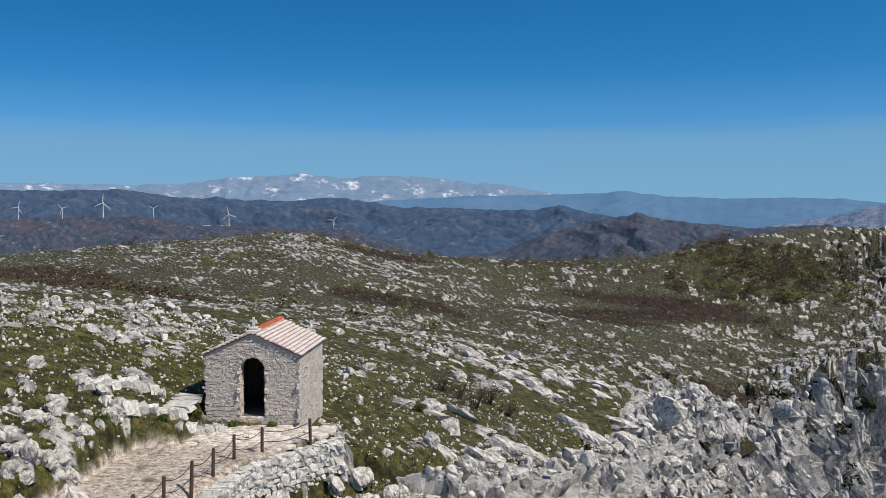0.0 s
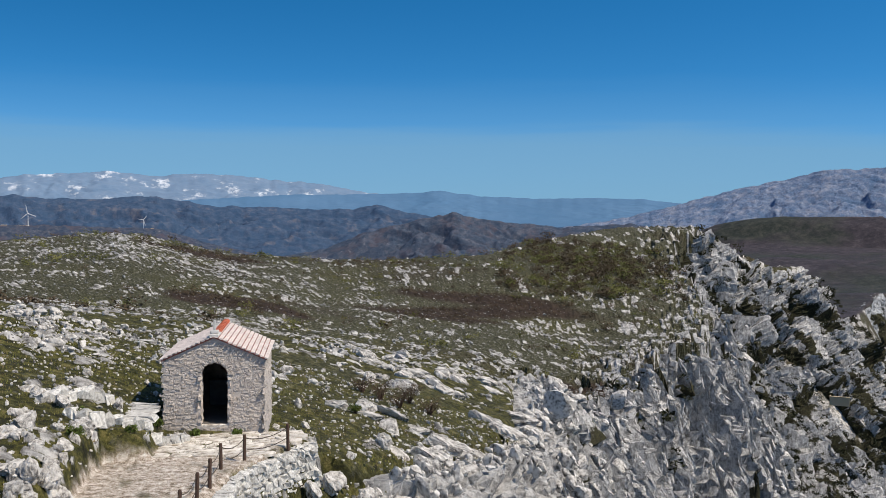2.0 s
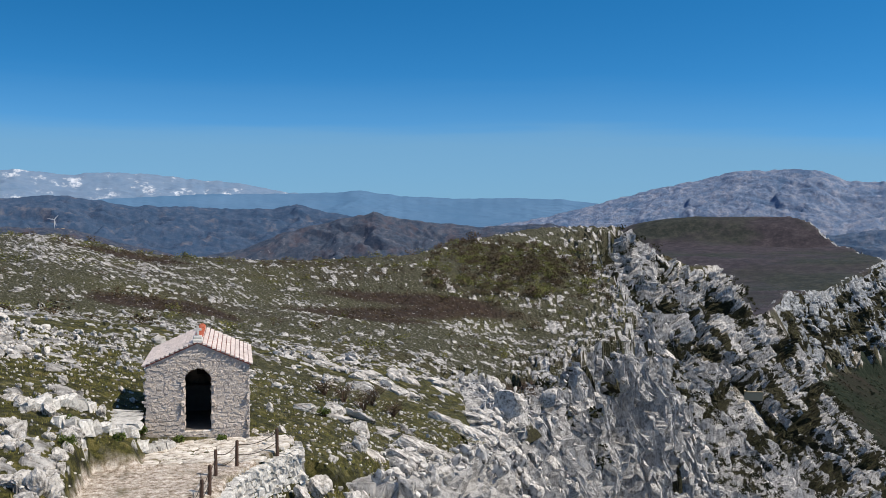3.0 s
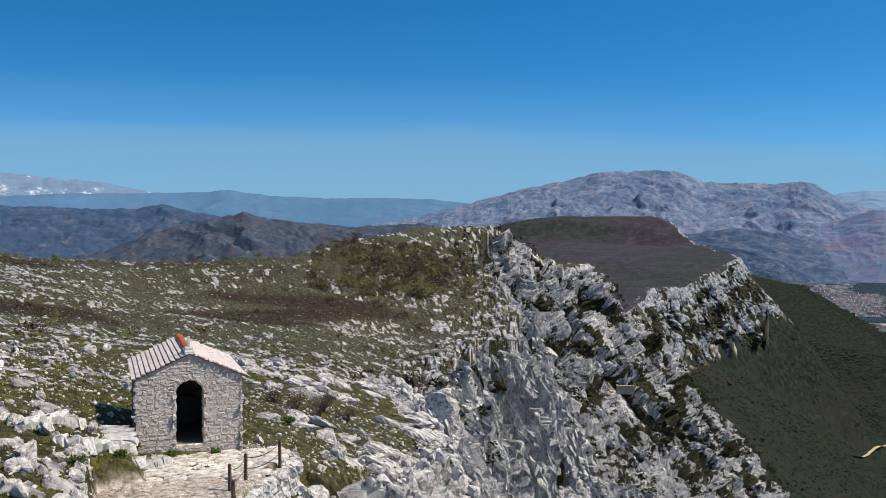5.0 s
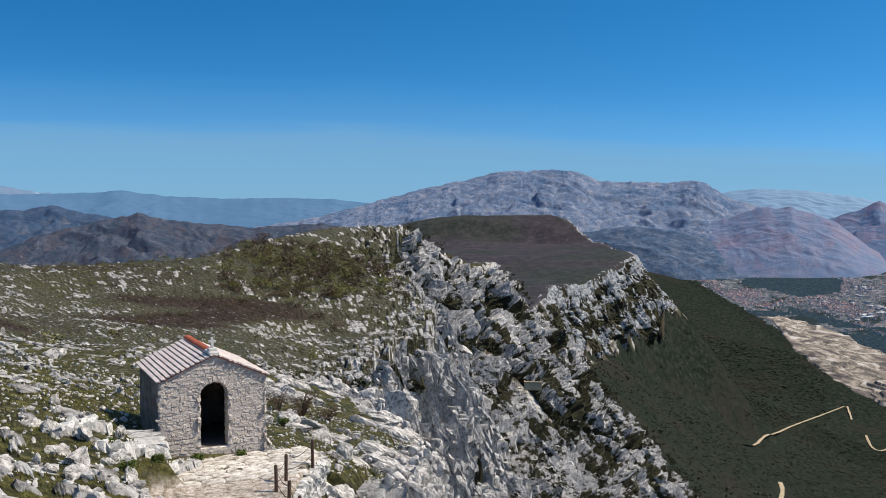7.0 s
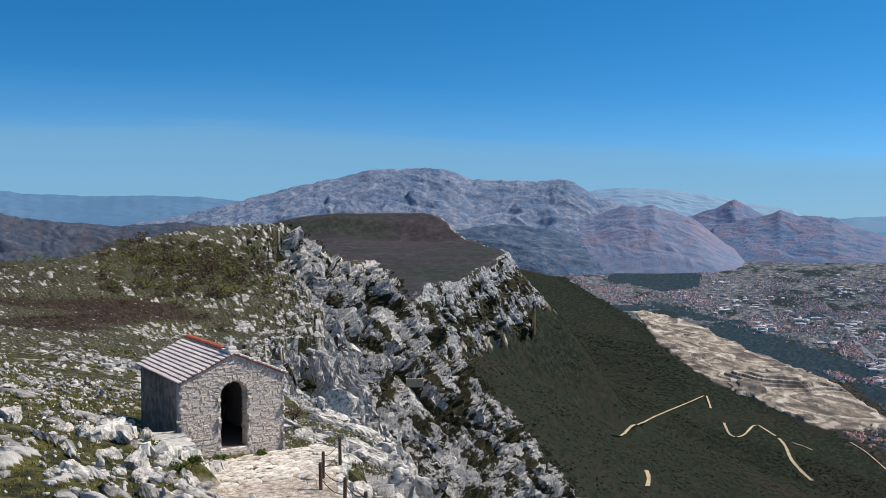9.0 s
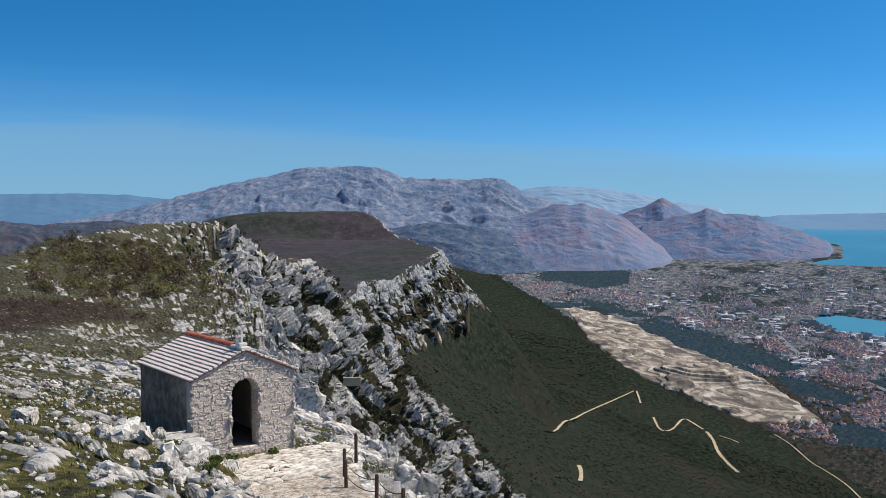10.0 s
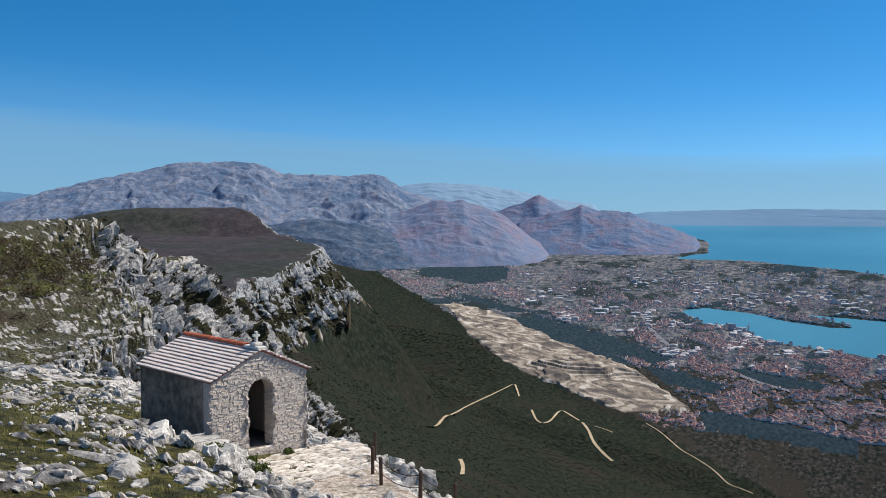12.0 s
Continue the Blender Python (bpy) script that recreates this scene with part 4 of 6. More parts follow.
def build_chapel():
    c = thing("chapel", (0, 0, 0), "small rubble stone chapel with pale tiled roof and open arched doorway", "chapel")
    front = part("front_wall", front_wall_bm(), M_mortar, c, "front wall of grey rubble with an arched doorway")
    bm = bmesh.new()
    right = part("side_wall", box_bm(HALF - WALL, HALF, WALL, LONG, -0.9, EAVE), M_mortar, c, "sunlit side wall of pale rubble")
    left = part("side_wall", box_bm(-HALF, -HALF + WALL, WALL, LONG, -0.9, EAVE), M_render, c, "smooth rendered side wall, toned darker for shade")
    bm.free()
    bk = bmesh.new()
    prof = [(-HALF + WALL, -0.9), (HALF - WALL, -0.9), (HALF - WALL, gable(HALF - WALL)), (0, RIDGE), (-HALF + WALL, gable(HALF - WALL))]
    a = [bk.verts.new((x, LONG - WALL, z)) for x, z in prof]
    b = [bk.verts.new((x, LONG, z)) for x, z in prof]
    bk.faces.new(a)
    bk.faces.new(b[::-1])
    for k in range(5):
        bk.faces.new((b[k], b[(k + 1) % 5], a[(k + 1) % 5], a[k]))
    bmesh.ops.recalc_face_normals(bk, faces=bk.faces[:])
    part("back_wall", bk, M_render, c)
    part("floor_slab", box_bm(-HALF + WALL, HALF - WALL, 0.1, LONG - WALL, -0.2, SILL - 0.03), M_inside, c)
    part("threshold", box_bm(-0.40, 0.40, 0.0, 0.30, -0.05, SILL - 0.035, 0.02), M_flag, c, "worn pale stone threshold")
    part("altar", box_bm(-0.5, 0.5, LONG - WALL - 0.5, LONG - WALL - 0.003, SILL - 0.03, 0.95, 0.02), M_inside, c, "low plastered altar block in the dark interior")
    part("picture", box_bm(-0.16, 0.16, LONG - WALL - 0.03, LONG - WALL - 0.003, 1.25, 1.65, 0.01), M_wood, c, "small dark framed picture")
    # rubble on the front, round the arch and on the sunny side
    rub = with_material(CHIPS, M_wallstone)
    fm = Matrix(((1, 0, 0, 0), (0, 0, -1, 0), (0, 1, 0, 0), (0, 0, 0, 1)))

    def in_door(x, z, w):
        if z < DOOR_SPRING:
            return abs(x) < DOOR_HALF + w * 0.9 and z > SILL - 0.05
        return math.hypot(x, z - DOOR_SPRING) < DOOR_HALF + 0.17
    lay_stones(front, rub, 2 * HALF, lambda x: gable(x) - 0.05, -0.45, in_door, fm, 5)
    n = 13
    for k in range(n):
        ang = math.pi * (k + 0.5) / n
        rad = DOOR_HALF + 0.085
        m = fm @ Matrix.Translation((rad * math.cos(ang), DOOR_SPRING + rad * math.sin(ang), 0.006)) @ Matrix.Rotation(ang, 4, "Z")
        stone("arch_stone", rub[k % 10], front, m, (0.17, 0.115, 0.09))
    sm = Matrix(((0, 0, 1, HALF), (1, 0, 0, LONG / 2), (0, 1, 0, 0), (0, 0, 0, 1)))
    lay_stones(right, rub, LONG, lambda x: EAVE - 0.02, -0.55, lambda *q: False, sm, 6, (0.17, 0.27), (0.25, 0.55))
    # quoins of the doorway, running through the wall
    for side in (-1, 1):
        z = SILL
        k = 0
        while z < DOOR_SPRING - 0.05:
            h = (0.24, 0.19, 0.27, 0.21)[k % 4]
            h = min(h, DOOR_SPRING - z)
            m = Matrix.Translation((side * (DOOR_HALF + 0.05), 0.19, z + h / 2))
            stone("jamb_stone", rub[(k * 3) % 10], front, m, (0.13, 0.44, h * 0.98))
            z, k = z + h, k + 1
    build_roof(c)
    return c


def build_roof(c):
    over, y0, y1 = 0.13, -0.11, LONG + 0.09
    run = HALF + over
    drop = (RIDGE - EAVE) / HALF
    slope_len = run * math.hypot(1, drop)
    pitch = math.atan(drop)
    roof = part("roof", bmesh.new(), M_tile, c)
    tiles = with_material(PLATES, M_tile)
    rng = random.Random(12)
    rows, cols = 12, 10
    for side in (-1, 1):
        bm = bmesh.new()
        inn = run - 0.06
        prof = [(0, RIDGE + 0.005), (side * inn, RIDGE + 0.005 - drop * inn), (side * inn, RIDGE + 0.055 - drop * inn), (0, RIDGE + 0.055)]
        a = [bm.verts.new((x, y0 + 0.07, z)) for x, z in prof]
        b = [bm.verts.new((x, y1 - 0.05, z)) for x, z in prof]
        bm.faces.new(a)
        bm.faces.new(b[::-1])
        for k in range(4):
            bm.faces.new((a[k], b[k], b[(k + 1) % 4], a[(k + 1) % 4]))
        bmesh.ops.recalc_face_normals(bm, faces=bm.faces[:])
        part("roof_bed", bm, M_bed, c, "dark red clay under-tiles")
        for i in range(rows):
            d = (i + 0.5) / rows * slope_len
            for j in range(cols):
                y = y0 + (j + 0.5 + 0.0 * (i % 2)) * (y1 - y0) / cols
                x, z = side * d * math.cos(pitch), RIDGE + 0.078 - d * math.sin(pitch)
                m = Matrix.Translation((x, y + rng.uniform(-0.01, 0.01), z + rng.uniform(-0.004, 0.004))) @ Matrix.Rotation(side * (pitch - 0.2 + rng.uniform(-0.02, 0.02)), 4, "Y")
                stone("roof_tile", rng.choice(tiles), roof, m, (slope_len / rows * 0.80, (y1 - y0) / cols * 1.0, 0.05))
    # red ridge tiles, then the white plinth and cross over the door
    caps = 9
    start, end = 0.62, y1 - 0.01
    for k in range(caps):
        bm = bmesh.new()
        ya, yb = start + (end - start) * k / caps, start + (end - start) * (k + 1.12) / caps
        ring = 9
        loops = []
        for y, r_out in ((ya, 0.115), (min(yb, end), 0.10)):
            for rad in (r_out, r_out - 0.018):
                loops.append([bm.verts.new((rad * 1.15 * math.cos(math.pi * q / (ring - 1)), y, RIDGE + 0.055 + rad * math.sin(math.pi * q / (ring - 1)))) for q in range(ring)])
        for q in range(ring - 1):
            bm.faces.new((loops[0][q], loops[0][q + 1], loops[2][q + 1], loops[2][q]))
            bm.faces.new((loops[1][q], loops[1][q + 1], loops[0][q + 1], loops[0][q]))
            bm.faces.new((loops[2][q], loops[2][q + 1], loops[3][q + 1], loops[3][q]))
        bmesh.ops.recalc_face_normals(bm, faces=bm.faces[:])
        part("ridge_tile", bm, M_ridge, roof, "red clay ridge tile" if k == 0 else "")
    for j in range(2):
        part("ridge_stone", box_bm(-0.15, 0.15, y0 + 0.36 * j, y0 + 0.36 * (j + 1) - 0.006, RIDGE + 0.03, RIDGE + 0.125, 0.02), M_cross, roof)
    plinth = part("cross_plinth", box_bm(-0.13, 0.13, 0.06, 0.32, RIDGE + 0.128, RIDGE + 0.22, 0.02), M_cross, roof, "white stone plinth")
    bm = box_bm(-0.038, 0.038, 0.15, 0.23, RIDGE + 0.22, RIDGE + 0.52, 0.008)
    arm = box_bm(-0.11, 0.11, 0.152, 0.228, RIDGE + 0.37, RIDGE + 0.44, 0.008)
    me = bpy.data.meshes.new("arm")
    arm.to_mesh(me)
    arm.free()
    bm.from_mesh(me)
    bpy.data.meshes.remove(me)
    part("cross", bm, M_cross, roof, "small white stone cross")


build_chapel()


# ---- terrace: flags, steps, low walls, dry stone wall, rope fence ----
def slab(name, x, y, z, sx, sy, sz, turn, mat, label, category, group="", seed=0, tilt=0.0):
    bm = bmesh.new()
    rng = random.Random(seed)
    n = 9
    pts = []
    for k in range(n):
        a = 2 * math.pi * k / n + rng.uniform(-0.25, 0.25)
        q = max(abs(math.cos(a)), abs(math.sin(a))) ** -0.75
        pts.append((0.5 * sx * q * math.cos(a) * rng.uniform(0.86, 1.0), 0.5 * sy * q * math.sin(a) * rng.uniform(0.86, 1.0)))
    low = [bm.verts.new((px, py, 0)) for px, py in pts]
    rim = [bm.verts.new((px, py, sz * 0.8)) for px, py in pts]
    top = [bm.verts.new((px * 0.93, py * 0.93, sz + rng.uniform(-0.01, 0.01))) for px, py in pts]
    bm.faces.new(low[::-1])
    bm.faces.new(top)
    for k in range(n):
        j = (k + 1) % n
        bm.faces.new((low[k], low[j], rim[j], rim[k]))
        bm.faces.new((rim[k], rim[j], top[j], top[k]))
    ob = part(name, bm, mat)
    ob.matrix_basis = Matrix.Translation((x, y, z)) @ Matrix.Rotation(turn, 4, "Z") @ Matrix.Rotation(tilt, 4, "X")
    return tagged(ob, label, category, group)


rng = random.Random(3)
k = 0
for row in range(6):
    x = -1.25 - 0.06 * row
    y = -0.38 - 0.47 * row
    while x < float(wall_line(y)) - 0.55:
        w, d = rng.uniform(0.5, 0.95), rng.uniform(0.42, 0.58)
        slab("flagstone", x + w / 2, y + rng.uniform(-0.05, 0.05), -0.232, w * 1.12, d * 1.15, 0.085 + rng.uniform(-0.014, 0.016), rng.uniform(-0.12, 0.12), M_flag,
             "worn pale flagstone before the chapel door", "flagstone", "flagstones before the door", 300 + k)
        x += w
        k += 1
STEP_MESHES = with_material(CHIPS, M_drystone)
for i in range(4):
    ob = new("step", STEP_MESHES[i])
    sx, sy = -2.06 - 0.05 * i, -1.25 + 0.46 * i
    sz = max(float(ground_z([sx], [sy])[0]), -0.12 + 0.09 * i)
    ob.matrix_basis = Matrix.Translation((sx, sy, sz + 0.06)) @ Matrix.Rotation(0.12 * math.sin(i * 2.3), 4, "Z") @ Matrix.Rotation(0.05 * math.cos(i), 4, "X") @ Matrix.Diagonal((0.95 + 0.15 * math.sin(i * 1.7), 0.52, 0.2, 1))
    tagged(ob, "rough stone step climbing beside the chapel", "step", "steps beside the chapel")


def retaining_row(line, count, low, tall, label, group, seed):
    """Squared stones set side by side along a bent line."""
    rng = random.Random(seed)
    far = [0.0]
    for (ax, ay), (bx, by) in zip(line, line[1:]):
        far.append(far[-1] + math.hypot(bx - ax, by - ay))
    for i in range(count):
        d = far[-1] * (i + 0.5) / count
        k = max(q for q in range(len(line) - 1) if far[q] <= d)
        (ax, ay), (bx, by) = line[k], line[k + 1]
        t = (d - far[k]) / (far[k + 1] - far[k])
        px, py = ax + (bx - ax) * t, ay + (by - ay) * t
        high = tall * rng.uniform(0.8, 1.2)
        ob = new("kerb_stone", STEP_MESHES[rng.randrange(10)])
        ob.matrix_basis = Matrix.Translation((px, py, max(low, float(ground_z([px], [py])[0])) + high * 0.22)) @ Matrix.Rotation(math.atan2(by - ay, bx - ax) + rng.uniform(-0.12, 0.12), 4, "Z") @ Matrix.Diagonal((far[-1] / count * 1.12, rng.uniform(0.3, 0.42), high, 1))
        tagged(ob, label, "stone", group)


retaining_row(((-2.62, -2.3), (-2.1, -2.07), (-1.62, -1.68), (-0.7, -0.95)), 8, -0.2, 0.34, "squared pale stone in a low retaining row", "low retaining row", 430)
retaining_row(((-4.45, -2.7), (-3.83, -1.4), (-2.99, -0.43)), 8, 0.02, 0.38, "squared pale stone in an upper retaining row", "upper retaining row", 450)
retaining_row(((-3.6, -3.2), (-2.95, -3.25), (-2.62, -2.45)), 5, -0.2, 0.4, "pale stone in the corner of the retaining row", "corner of the retaining row", 470)


def build_dry_wall():
    """A dry stone retaining wall under the fence: each stone a part."""
    w = thing("dry_stone_wall", (1.5, -3.4, -0.5), "dry laid grey rubble retaining wall under the terrace", "wall")
    bases = with_material(CHIPS, M_drystone)
    rng = random.Random(9)
    line = [(2.55, 0.15), (2.98, -0.9), (1.65, -3.4), (1.0, -4.85), (0.95, -7.0), (1.0, -9.0)]
    for (ax, ay), (bx, by) in zip(line, line[1:]):
        length = math.hypot(bx - ax, by - ay)
        turn = math.atan2(by - ay, bx - ax)
        fill = part("core", box_bm(0.0, length, 0.06, 0.5, -1.9, -0.36), M_drystone, w)
        fill.matrix_basis = Matrix.Translation((ax - 1.5, ay + 3.4, 0.5)) @ Matrix.Rotation(turn, 4, "Z") @ Matrix.Diagonal((1, -1, 1, 1))
        z = -1.95
        while z < -0.42:
            h = rng.uniform(0.14, 0.27)
            a = 0.0
            while a < length:
                wd = rng.uniform(0.16, 0.42)
                m = Matrix.Translation((ax - 1.5, ay + 3.4, 0.5)) @ Matrix.Rotation(turn, 4, "Z") @ Matrix.Translation((a + wd / 2, rng.uniform(-0.03, 0.03), z + h / 2)) @ Matrix.Rotation(rng.uniform(-0.22, 0.22), 4, "Y") @ Matrix.Rotation(rng.uniform(-0.15, 0.15), 4, "Z")
                stone("stone", rng.choice(bases), w, m, (wd * 1.0, 0.26, h * rng.uniform(0.92, 1.08)))
                a += wd
            z += h * 0.95
        a = 0.0
        while a < length:
            wd = rng.uniform(0.28, 0.5)
            m = Matrix.Translation((ax - 1.5, ay + 3.4, 0.5)) @ Matrix.Rotation(turn, 4, "Z") @ Matrix.Translation((a + wd / 2, -0.15, -0.38 + rng.uniform(-0.03, 0.04))) @ Matrix.Rotation(rng.uniform(-0.2, 0.2), 4, "Z")
            stone("coping_stone", rng.choice(bases), w, m, (wd, 0.45, 0.17))
            a += wd * 0.98


build_dry_wall()

POSTS = ((2.3, -2.1), (1.16, -3.37), (0.62, -4.35), (0.5, -5.9), (0.35, -7.2), (0.15, -8.6), (0.0, -10.1))


def build_fence():
    f = thing("rope_fence", (0.6, -4.3, -0.2), "brown wooden posts joined by dark sagging ropes", "fence")
    rng = random.Random(4)
    tops = []
    for x, y in POSTS:
        bm = bmesh.new()
        lean = Vector((rng.uniform(-0.03, 0.03), rng.uniform(-0.03, 0.03), 0))
        rings = []
        for h, rad in ((-0.25, 0.05), (0.0, 0.05), (0.35, 0.046), (0.68, 0.047), (0.72, 0.035)):
            rings.append([bm.verts.new((x + lean.x * h + rad * math.cos(a) * rng.uniform(0.93, 1.05), y + lean.y * h + rad * math.sin(a), -0.2 + h)) for a in [2 * math.pi * q / 8 for q in range(8)]])
        for a, b in zip(rings, rings[1:]):
            for q in range(8):
                bm.faces.new((a[q], a[(q + 1) % 8], b[(q + 1) % 8], b[q]))
        bm.faces.new(rings[-1])
        post = part("post", bm, M_wood, f)
        post.location = (-0.6, 4.3, 0.2)
        tops.append((x, y))
    for (ax, ay), (bx, by) in zip(tops, tops[1:]):
        for h, sag in ((0.62, 0.14), (0.32, 0.12)):
            cu = bmesh.new()
            prev = None
            n = 12
            for q in range(n + 1):
                t = q / n
                p = Vector((ax + (bx - ax) * t, ay + (by - ay) * t, -0.2 + h - sag * 4 * t * (1 - t)))
                ring = [cu.verts.new(p + Vector((0.013 * math.cos(a) * 0.7, 0.013 * math.cos(a) * 0.7, 0.013 * math.sin(a)))) for a in [2 * math.pi * w / 5 for w in range(5)]]
                if prev:
                    for w in range(5):
                        cu.faces.new((prev[w], prev[(w + 1) % 5], ring[(w + 1) % 5], ring[w]))
                prev = ring
            rope = part("rope", cu, M_rope, f)
            rope.location = (-0.6, 4.3, 0.2)


build_fence()


# ---- loose limestone: single boulders, then the countless rest ----
ROCKS = [solid_rock(s, 4, 9) for s in range(12)]
ROCK_MESHES = []
for v, f in ROCKS:
    ob = mesh_object("limestone_rock", v, f, M_rock)
    ROCK_MESHES.append(ob.data)
    bpy.data.objects.remove(ob)

NAMED = ((-2.25, -8.15, 1.5, 1.5, 1.3), (-4.1, -5.0, 1.5, 1.2, 1.3), (-4.3, -5.9, 1.3, 1.0, 0.9), (-4.5, -2.2, 1.3, 1.0, 1.0), (-3.8, -2.75, 0.9, 0.7, 0.75), (-6.2, -2.0, 1.7, 1.3, 1.1),
         (-2.72, -0.7, 0.75, 0.6, 0.9), (-4.2, 1.9, 0.8, 0.6, 0.7), (-3.6, -8.4, 1.6, 1.2, 0.8), (-4.3, -7.3, 1.2, 0.9, 0.7), (-1.05, -0.62, 0.32, 0.22, 0.85), (-0.83, -0.5, 0.26, 0.2, 0.75),
         (-1.35, -0.75, 0.42, 0.3, 0.45), (2.0, 0.5, 0.8, 0.7, 0.8), (2.15, 1.6, 0.7, 0.6, 0.7), (2.4, 7.2, 1.0, 0.7, 1.0), (2.7, 4.2, 0.9, 0.6, 0.8), (1.7, 15.2, 1.3, 0.9, 1.0), (3.6, -0.4, 0.9, 0.7, 1.0),
         (3.5, -2.6, 1.1, 0.9, 1.1), (2.6, -3.6, 1.2, 1.0, 0.9), (-5.0, -1.7, 1.1, 0.8, 0.7), (-4.5, -4.1, 1.1, 0.8, 0.9), (-6.2, -7.1, 1.0, 0.8, 0.6), (-5.75, -5.85, 1.0, 0.7, 0.6), (-4.75, -5.9, 0.8, 0.6, 0.6),
         (-3.0, -4.0, 0.8, 0.6, 0.8), (-2.95, -4.8, 0.7, 0.6, 0.7), (-3.05, -5.5, 0.9, 0.7, 0.85), (-2.9, -6.3, 0.8, 0.6, 0.7), (-3.0, -7.1, 0.9, 0.7, 0.75), (-2.85, -9.2, 0.8, 0.7, 0.7),
         (-3.5, -4.5, 0.7, 0.6, 0.6), (-3.6, -6.1, 0.8, 0.6, 0.6), (1.95, -1.2, 0.5, 0.4, 0.4), (1.75, 2.7, 0.6, 0.5, 0.6), (4.2, 1.2, 0.9, 0.6, 0.7), (4.9, -1.0, 1.0, 0.8, 0.9), (4.4, -3.2, 1.0, 0.8, 0.9))
rng = random.Random(21)
for k, (x, y, sx, sy, sz) in enumerate(NAMED):
    ob = new("limestone_rock", ROCK_MESHES[k % 12])
    z = float(ground_z([x], [y])[0])
    ob.matrix_basis = Matrix.Translation((x, y, z - 0.16 * sz)) @ Matrix.Rotation(rng.uniform(0, 6.28), 4, "Z") @ Matrix.Diagonal((sx * 0.6, sy * 0.58, sz * 0.62, 1))
    tagged(ob, "weathered white limestone boulder in the turf", "rock", "boulders round the chapel")


# broken rocks along the bank between terrace and turf, and at the dry wall's foot
rng = random.Random(91)
for k in range(76):
    y = rng.uniform(-12.5, -2.6) if k < 20 else rng.uniform(-12.5, -0.5)
    x = rng.uniform(-3.3, -2.5) if k < 20 else float(wall_line(y)) + rng.uniform(0.4, 3.4)
    q = rng.uniform(0.25, 0.55) * (1 if k < 20 else 1.5)
    ob = new("limestone_rock", ROCK_MESHES[rng.randrange(12)])
    z = float(ground_z([x], [y])[0])
    ob.matrix_basis = Matrix.Translation((x, y, z - 0.12 * q)) @ Matrix.Rotation(rng.uniform(0, 6.28), 4, "Z") @ Matrix.Rotation(rng.uniform(-0.4, 0.4), 4, "X") @ Matrix.Diagonal((q * rng.uniform(1, 1.5), q, q * rng.uniform(0.8, 1.4), 1))
    tagged(ob, "broken white limestone rock in the bank" if k < 20 else "white limestone rock below the dry stone wall", "rock", "rocks in the bank" if k < 20 else "rocks below the wall")


def scatter_rocks(name, n, seed, az_range, r_range, size, verts_of, label, need=0.35, way=-0.95, flat=1.0, mat=M_rock):
    """Rocks standing where the ground is stony, joined as stuff."""
    rg = np.random.RandomState(seed)
    az = rg.uniform(*az_range, n)
    r = np.sqrt(rg.uniform(r_range[0] ** 2, r_range[1] ** 2, n))
    x, y = place(az, r)
    z, rock, green, brown, gravel, cliff, forest, valley, behind = land(x, y)
    chapel = (np.abs(x) < 1.75) & (y > -0.3) & (y < 4.3)
    keep = (rock + rg.uniform(-0.25, 0.25, n) > need) & (gravel < 0.05) & ~chapel & (cliff < 0.6)
    keep &= ~((x > -2.5) & (x < wall_line(y) + 0.1) & (y < -0.2) & (y > -13))
    x, y, z = x[keep], y[keep], z[keep]
    allv, allf, at = [], [], 0
    for i in range(len(x)):
        v, f = verts_of[rg.randint(len(verts_of))]
        s = size * np.exp(rg.normal(0, 0.42))
        a = rg.normal(way, 0.5)
        ca, sa = math.cos(a), math.sin(a)
        w = v * (s * rg.uniform(1.0, 1.9), s * rg.uniform(0.6, 1.0), s * rg.uniform(0.5, 1.1) * flat)
        allv.append(np.stack([w[:, 0] * ca - w[:, 1] * sa + x[i], w[:, 0] * sa + w[:, 1] * ca + y[i], w[:, 2] + z[i] - 0.14 * s], -1))
        allf.append(f + at)
        at += len(v)
    ob = mesh_object(name, np.concatenate(allv), np.concatenate(allf), mat)
    return tagged(ob, label, "rocks", kind="stuff")


# long tilted slabs that run down the slope beside the chapel
rg = np.random.RandomState(33)
az, r = rg.uniform(7.5, 24, 420), rg.uniform(30, 66, 420)
sx_, sy_ = place(az, r)
got = land(sx_, sy_)
count = 0
for i in range(420):
    if got[4][i] > 0.05 or got[5][i] > 0.5 or count >= 70 or (abs(sx_[i]) < 2.4 and sy_[i] < 5) or vnoise(sx_[i:i + 1] / 6, sy_[i:i + 1] / 6, 5)[0] < -0.05:
        continue
    long = rg.uniform(0.9, 2.6)
    ob = new("long_rock", ROCK_MESHES[i % 12])
    ob.matrix_basis = Matrix.Translation((sx_[i], sy_[i], got[0][i] - 0.22)) @ Matrix.Rotation(rg.normal(-0.6, 0.2), 4, "Z") @ Matrix.Rotation(rg.normal(0.2, 0.1), 4, "Y") @ Matrix.Rotation(rg.normal(0.15, 0.15), 4, "X") @ Matrix.Diagonal((long, rg.uniform(0.45, 0.8), rg.uniform(0.5, 1.0), 1))
    tagged(ob, "long tilted slab of white limestone on the slope", "rock", "slabs on the slope")
    count += 1

